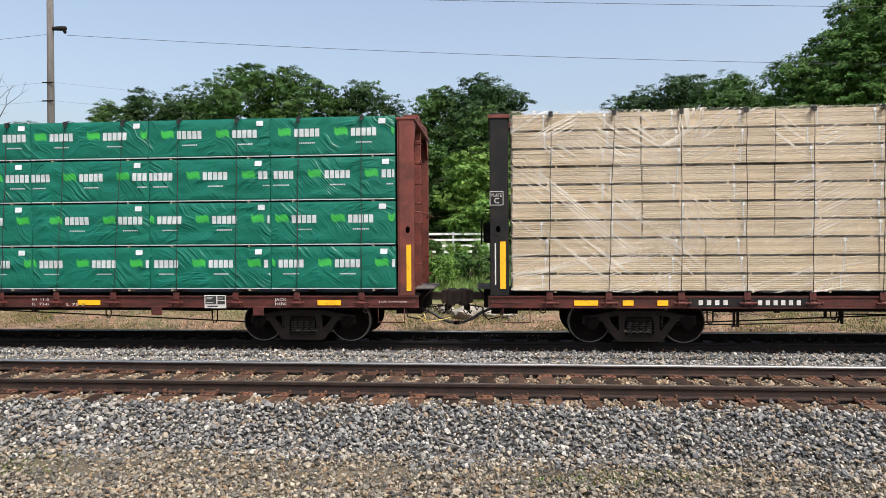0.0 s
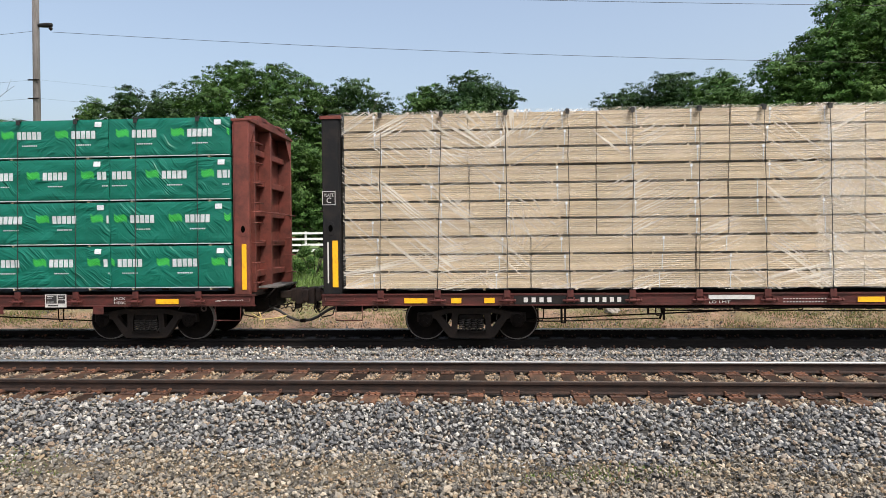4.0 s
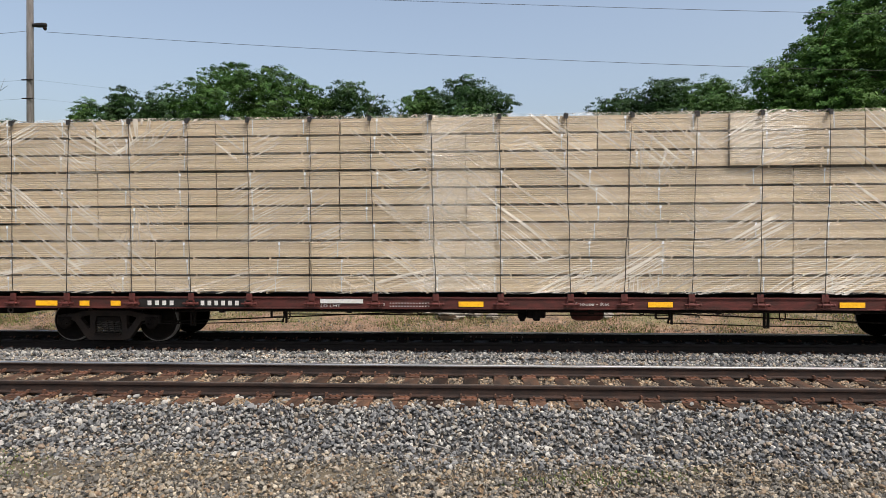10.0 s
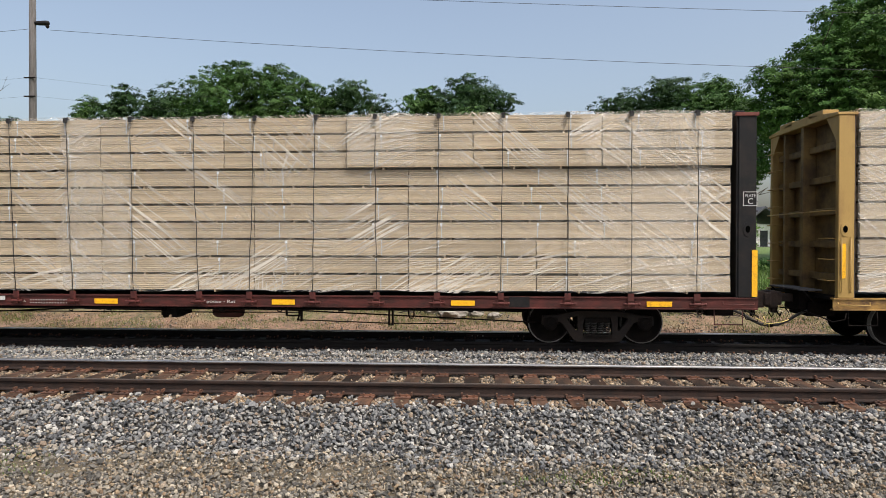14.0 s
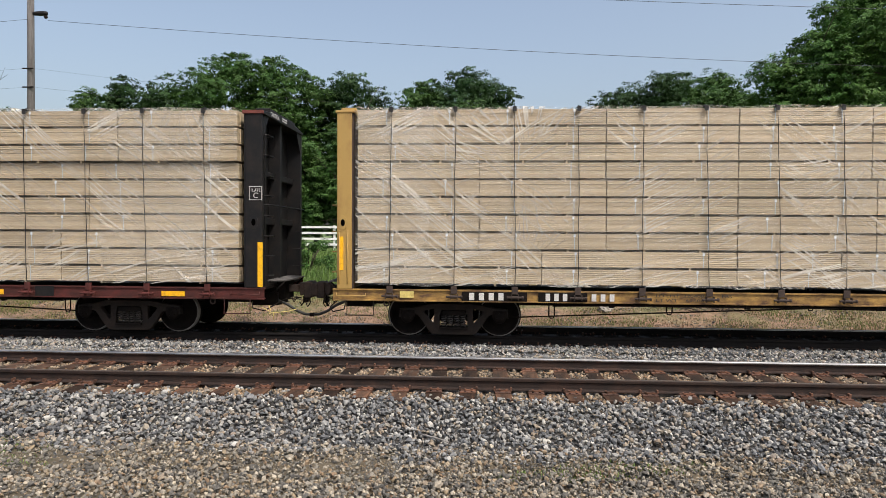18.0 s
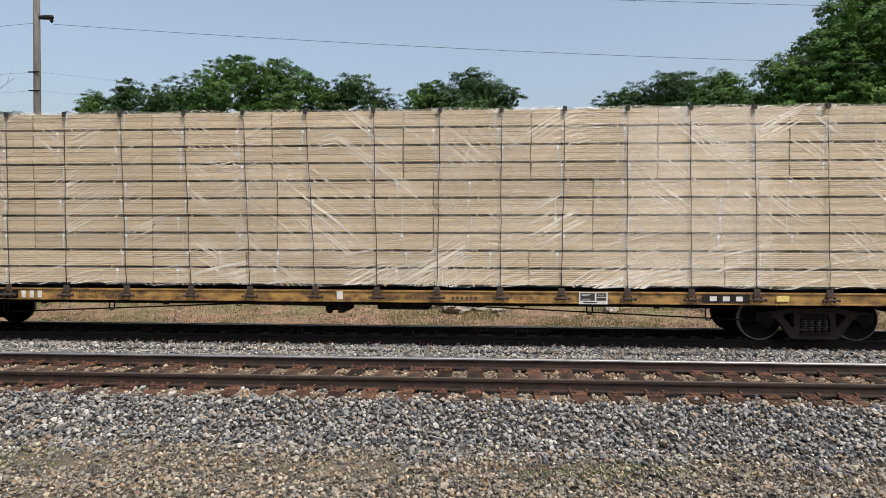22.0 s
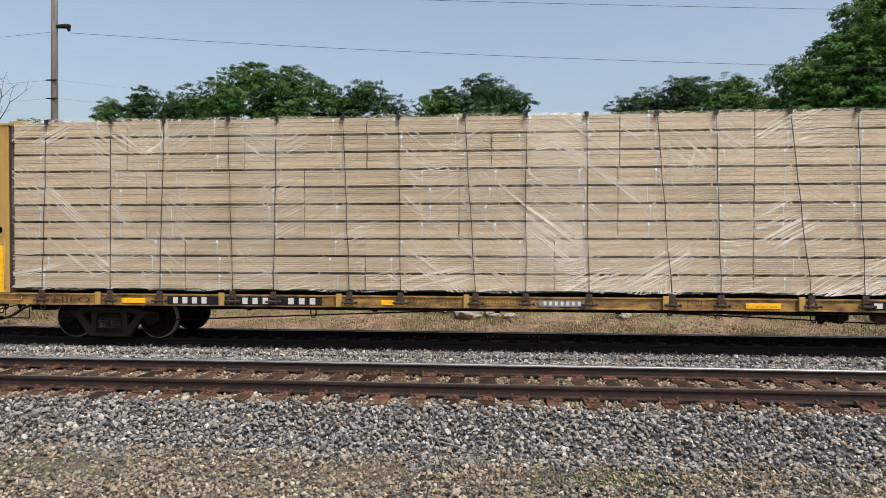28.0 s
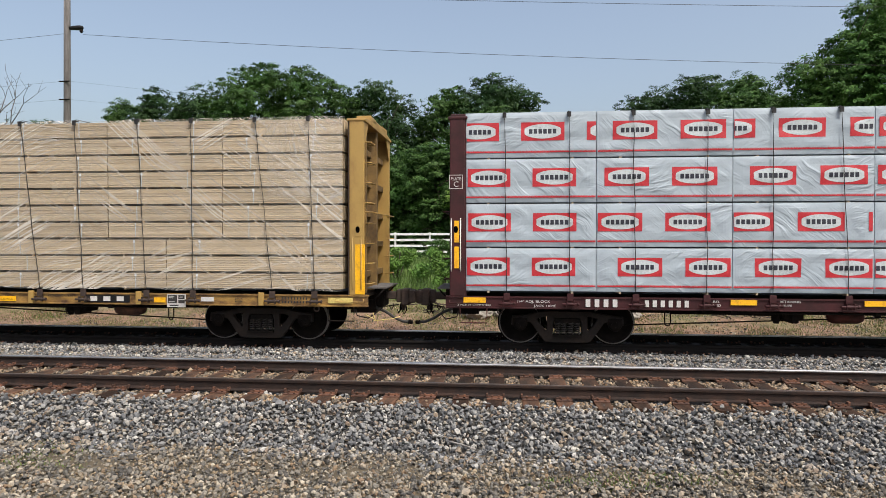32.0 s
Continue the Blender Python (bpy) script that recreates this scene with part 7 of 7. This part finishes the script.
def wrap_mesh(w, h, seed):
    """Wrapped bundle: folded sheet over a block, a little loose."""
    nx, nz = 44, 16
    v, f = [], []
    for j in range(nz + 1):
        for i in range(nx + 1):
            x, z = -w / 2 + w * i / nx, h * j / nz
            r = 0.012 * ((abs(2 * i / nx - 1)) ** 12 + (abs(2 * j / nz - 1)) ** 10)
            v.append((x, -0.62 - sag(x, z, seed, w, h) + r, z))
    c = nx + 1
    f = [(j * c + i, j * c + i + 1, (j + 1) * c + i + 1, (j + 1) * c + i) for j in range(nz) for i in range(nx)]
    k = len(v)
    v += [(-w / 2, 0.55, -0.036), (w / 2, 0.55, -0.036), (w / 2, 0.55, h), (-w / 2, 0.55, h)]
    f.append((k + 1, k, k + 3, k + 2))
    f.append((*range(0, c)[::-1], k, k + 1))
    f.append((*range(nz * c, nz * c + c), k + 2, k + 3))
    f.append((*[j * c for j in range(nz + 1)], k + 3, k)[::1])
    f.append((*[j * c + nx for j in range(nz + 1)][::-1], k + 1, k + 2))
    me = bpy.data.meshes.new("wrap")
    me.from_pydata(v, [], f)
    return me


def prints(bm, shape, seed, w, h, off=0.004):
    """A printed patch that follows the wrap; shape is a closed outline in x and z, clipped at the bundle's ends."""
    cut = w / 2 - 0.01
    pts = [(min(max(x, -cut), cut), z) for x, z in shape]
    if max(p[0] for p in pts) - min(p[0] for p in pts) < 0.02:
        return
    vs = [bm.verts.new((x, -0.62 - sag(x, z, seed, w, h) - off, z)) for x, z in pts]
    try:
        bm.faces.new(vs)
    except ValueError:
        pass


def patch(bm, x0, x1, z0, z1, seed, w, h, off, skew=0.0, nx=4, nz=2):
    for i in range(nx):
        for j in range(nz):
            a, b = x0 + (x1 - x0) * i / nx, x0 + (x1 - x0) * (i + 1) / nx
            c, d = z0 + (z1 - z0) * j / nz, z0 + (z1 - z0) * (j + 1) / nz
            prints(bm, [(a + skew * (c - z0), c), (b + skew * (c - z0), c), (b + skew * (d - z0), d), (a + skew * (d - z0), d)], seed, w, h, off)


def oval(bm, cx, cz, rx, rz, seed, w, h, off):
    n = 24
    for i in range(n):
        a, b = -math.cos(math.pi * i / n), -math.cos(math.pi * (i + 1) / n)
        ha, hb = rz * math.sqrt(max(0, 1 - a * a)), rz * math.sqrt(max(0, 1 - b * b))
        for k in range(5):
            p, q = -1 + 0.4 * k, -0.6 + 0.4 * k
            prints(bm, [(cx + a * rx, cz + p * ha), (cx + b * rx, cz + p * hb), (cx + b * rx, cz + q * hb), (cx + a * rx, cz + q * ha)], seed, w, h, off)


def green_bundle(car_x, x0, x1, z0, z1, seed, phase=None):
    rng = random.Random(seed)
    w, h = x1 - x0 - 0.012, z1 - z0 - 0.035
    b = thing("wrapped_bundle", "lumber bundle in wrinkled dark green wrap with white print", "wrapped lumber", "green wrapped bundles")
    part("wrap", wrap_mesh(w, h, seed), M["green_wrap"], b)
    phase = rng.uniform(0.0, 1.13) if phase is None else phase
    x = -w / 2 - 1.13 + phase
    while x < w / 2:
        if -w / 2 - 0.7 < x < w / 2 - 0.06:
            zc = h * 0.60
            bm = bmesh.new()
            for cx, up in ((x + 0.09, 1), (x + 0.22, -1)):
                for k in range(3):
                    m = zc + (0.05 - 0.045 * k) * 1.0
                    for side in (-1, 1):
                        prints(bm, [(cx, m - up * 0.030), (cx + side * 0.068, m + up * 0.030), (cx + side * 0.068, m + up * 0.030 + 0.026), (cx, m - up * 0.030 + 0.026)][::side], seed, w, h, 0.006)
            part("printed_chevron", bm, M["lime_ink"], b, "bright green printed chevrons")
            for k in range(5):
                if abs(x + 0.396 + k * 0.104) < w / 2 - 0.01:
                    bm = bmesh.new()
                    patch(bm, x + 0.355 + k * 0.104, x + 0.355 + k * 0.104 + 0.082, zc - 0.078, zc + 0.078, seed, w, h, 0.006, 0.0, 2, 4)
                    part("printed_block", bm, M["print_white"], b, "plain white printed block")
            bm = bmesh.new()
            for k in range(9):
                patch(bm, x + 0.45 + k * 0.036, x + 0.45 + k * 0.036 + 0.026, zc - 0.215, zc - 0.19, seed, w, h, 0.004, 0, 1, 1)
            part("printed_line", bm, M["print_white"], b)
        x += 1.13
    lab = bmesh.new()
    lx = w / 2 - 0.30 + rng.uniform(-0.05, 0.05)
    patch(lab, lx, lx + 0.14, h - 0.15, h - 0.05, seed, w, h, 0.006, 0.05, 2, 2)
    part("paper_label", lab, M["paper"], b, "white paper label")
    hem = bmesh.new()
    patch(hem, -w / 2, w / 2, 0.0, 0.018, seed, w, h, 0.007, 0, 30, 1)
    part("hem", hem, M["print_white"], b, "pale folded edge of the wrap")
    for sx in (-0.8, 0.8):
        part("spacer", SPACER, M["wood"], b).location.x = sx
    MOVERS.append((b, car_x + (x0 + x1) / 2, MID2 - 1.40 + 0.62, z0))


def white_bundle(car_x, x0, x1, z0, z1, seed, phase=None):
    rng = random.Random(seed)
    w, h = x1 - x0 - 0.012, z1 - z0 - 0.03
    b = thing("wrapped_bundle", "lumber bundle in white wrap with red printed emblems", "wrapped lumber", "white wrapped bundles")
    part("wrap", wrap_mesh(w, h, seed), M["white_wrap"], b)
    x = -w / 2 - 1.22 + (rng.uniform(0.0, 1.2) if phase is None else phase)
    while x < w / 2 - 0.03:
        if x + 0.82 > -w / 2 + 0.03:
            zc = h * 0.57
            bm = bmesh.new()
            patch(bm, x, x + 0.82, zc - 0.175, zc + 0.175, seed, w, h, 0.004, 0, 24, 10)
            e = part("printed_emblem", bm, M["print_red"], b, "red printed rectangle with a white oval")
            bm = bmesh.new()
            oval(bm, x + 0.41, zc, 0.372, 0.138, seed, w, h, 0.0075)
            part("emblem_oval", bm, M["print_white"], e)
            for k in range(6):
                if abs(x + 0.183 + k * 0.090) > w / 2 - 0.01:
                    continue
                bm = bmesh.new()
                patch(bm, x + 0.150 + k * 0.090, x + 0.150 + k * 0.090 + 0.066, zc - 0.045, zc + 0.045, seed, w, h, 0.011, 0, 2, 3)
                part("emblem_mark", bm, M["print_dark"], e)
        x += 1.24
    for z, t in ((0.088, 0.026), (0.118, 0.007)):
        bm = bmesh.new()
        patch(bm, -w / 2 + 0.005, w / 2 - 0.005, z, z + t, seed, w, h, 0.006, 0, 60, 1)
        part("printed_stripe", bm, M["print_red"], b, "thin red printed stripe")
    for sx in (-0.8, 0.8):
        part("spacer", SPACER, M["wood"], b).location.x = sx
    MOVERS.append((b, car_x + (x0 + x1) / 2, MID2 - 1.40 + 0.62, z0))


GREEN_PHASE = {(3, 0): 0.14, (2, 0): 0.74, (1, 0): 0.07, (0, 0): 0.93, (3, 1): 0.25, (2, 1): 0.77, (1, 1): 0.95, (0, 1): 0.87, (3, 2): 0.06, (2, 2): 0.68, (1, 2): 0.37, (0, 2): 0.93}
WHITE_PHASE = {(3, 0): -0.2, (2, 0): 0.02, (1, 0): 0.03, (0, 0): 0.01, (3, 1): 0.27, (2, 1): 0.12, (1, 1): 0.0, (0, 1): 0.37, (3, 2): -0.46, (2, 2): 0.27, (1, 2): -0.12, (0, 2): 0.37}
for r, (a, b) in enumerate(((1.12, 1.99), (1.99, 2.87), (2.87, 3.74), (3.74, 4.53))):
    for c in range(9):
        right = 11.06 - c * 2.5 if c < 8 else -8.94
        green_bundle(-12.99, max(-11.05, right - 2.5), right, a, b, 40 + r * 11 + c, GREEN_PHASE.get((r, c)))
for r, (a, b) in enumerate(((1.09, 1.94), (1.94, 2.79), (2.79, 3.65), (3.65, 4.54))):
    for c in range(9):
        left = -11.12 + c * 2.49
        white_bundle(84.62, left, min(11.05, left + 2.49), a, b, 140 + r * 11 + c, WHITE_PHASE.get((r, c)))


def motions():
    for ob, x, y, z in MOVERS:
        walk(ob, [(t, pose(x - gone(t), y, z)) for t in range(33)])
    turns = [0.0]
    while turns[-1] < 32:
        t = turns[-1]
        speed = (gone(t + 0.1) - gone(t)) / 0.1
        turns.append(min(32.0, t + max(1, int(1.05 * WHEEL_R / speed * 30)) / 30))
    for ob, x in ROLLERS:
        walk(ob, [(t, pose(x, 0, WHEEL_R, 0, -math.degrees(gone(t) / WHEEL_R), 0)) for t in turns])


motions()
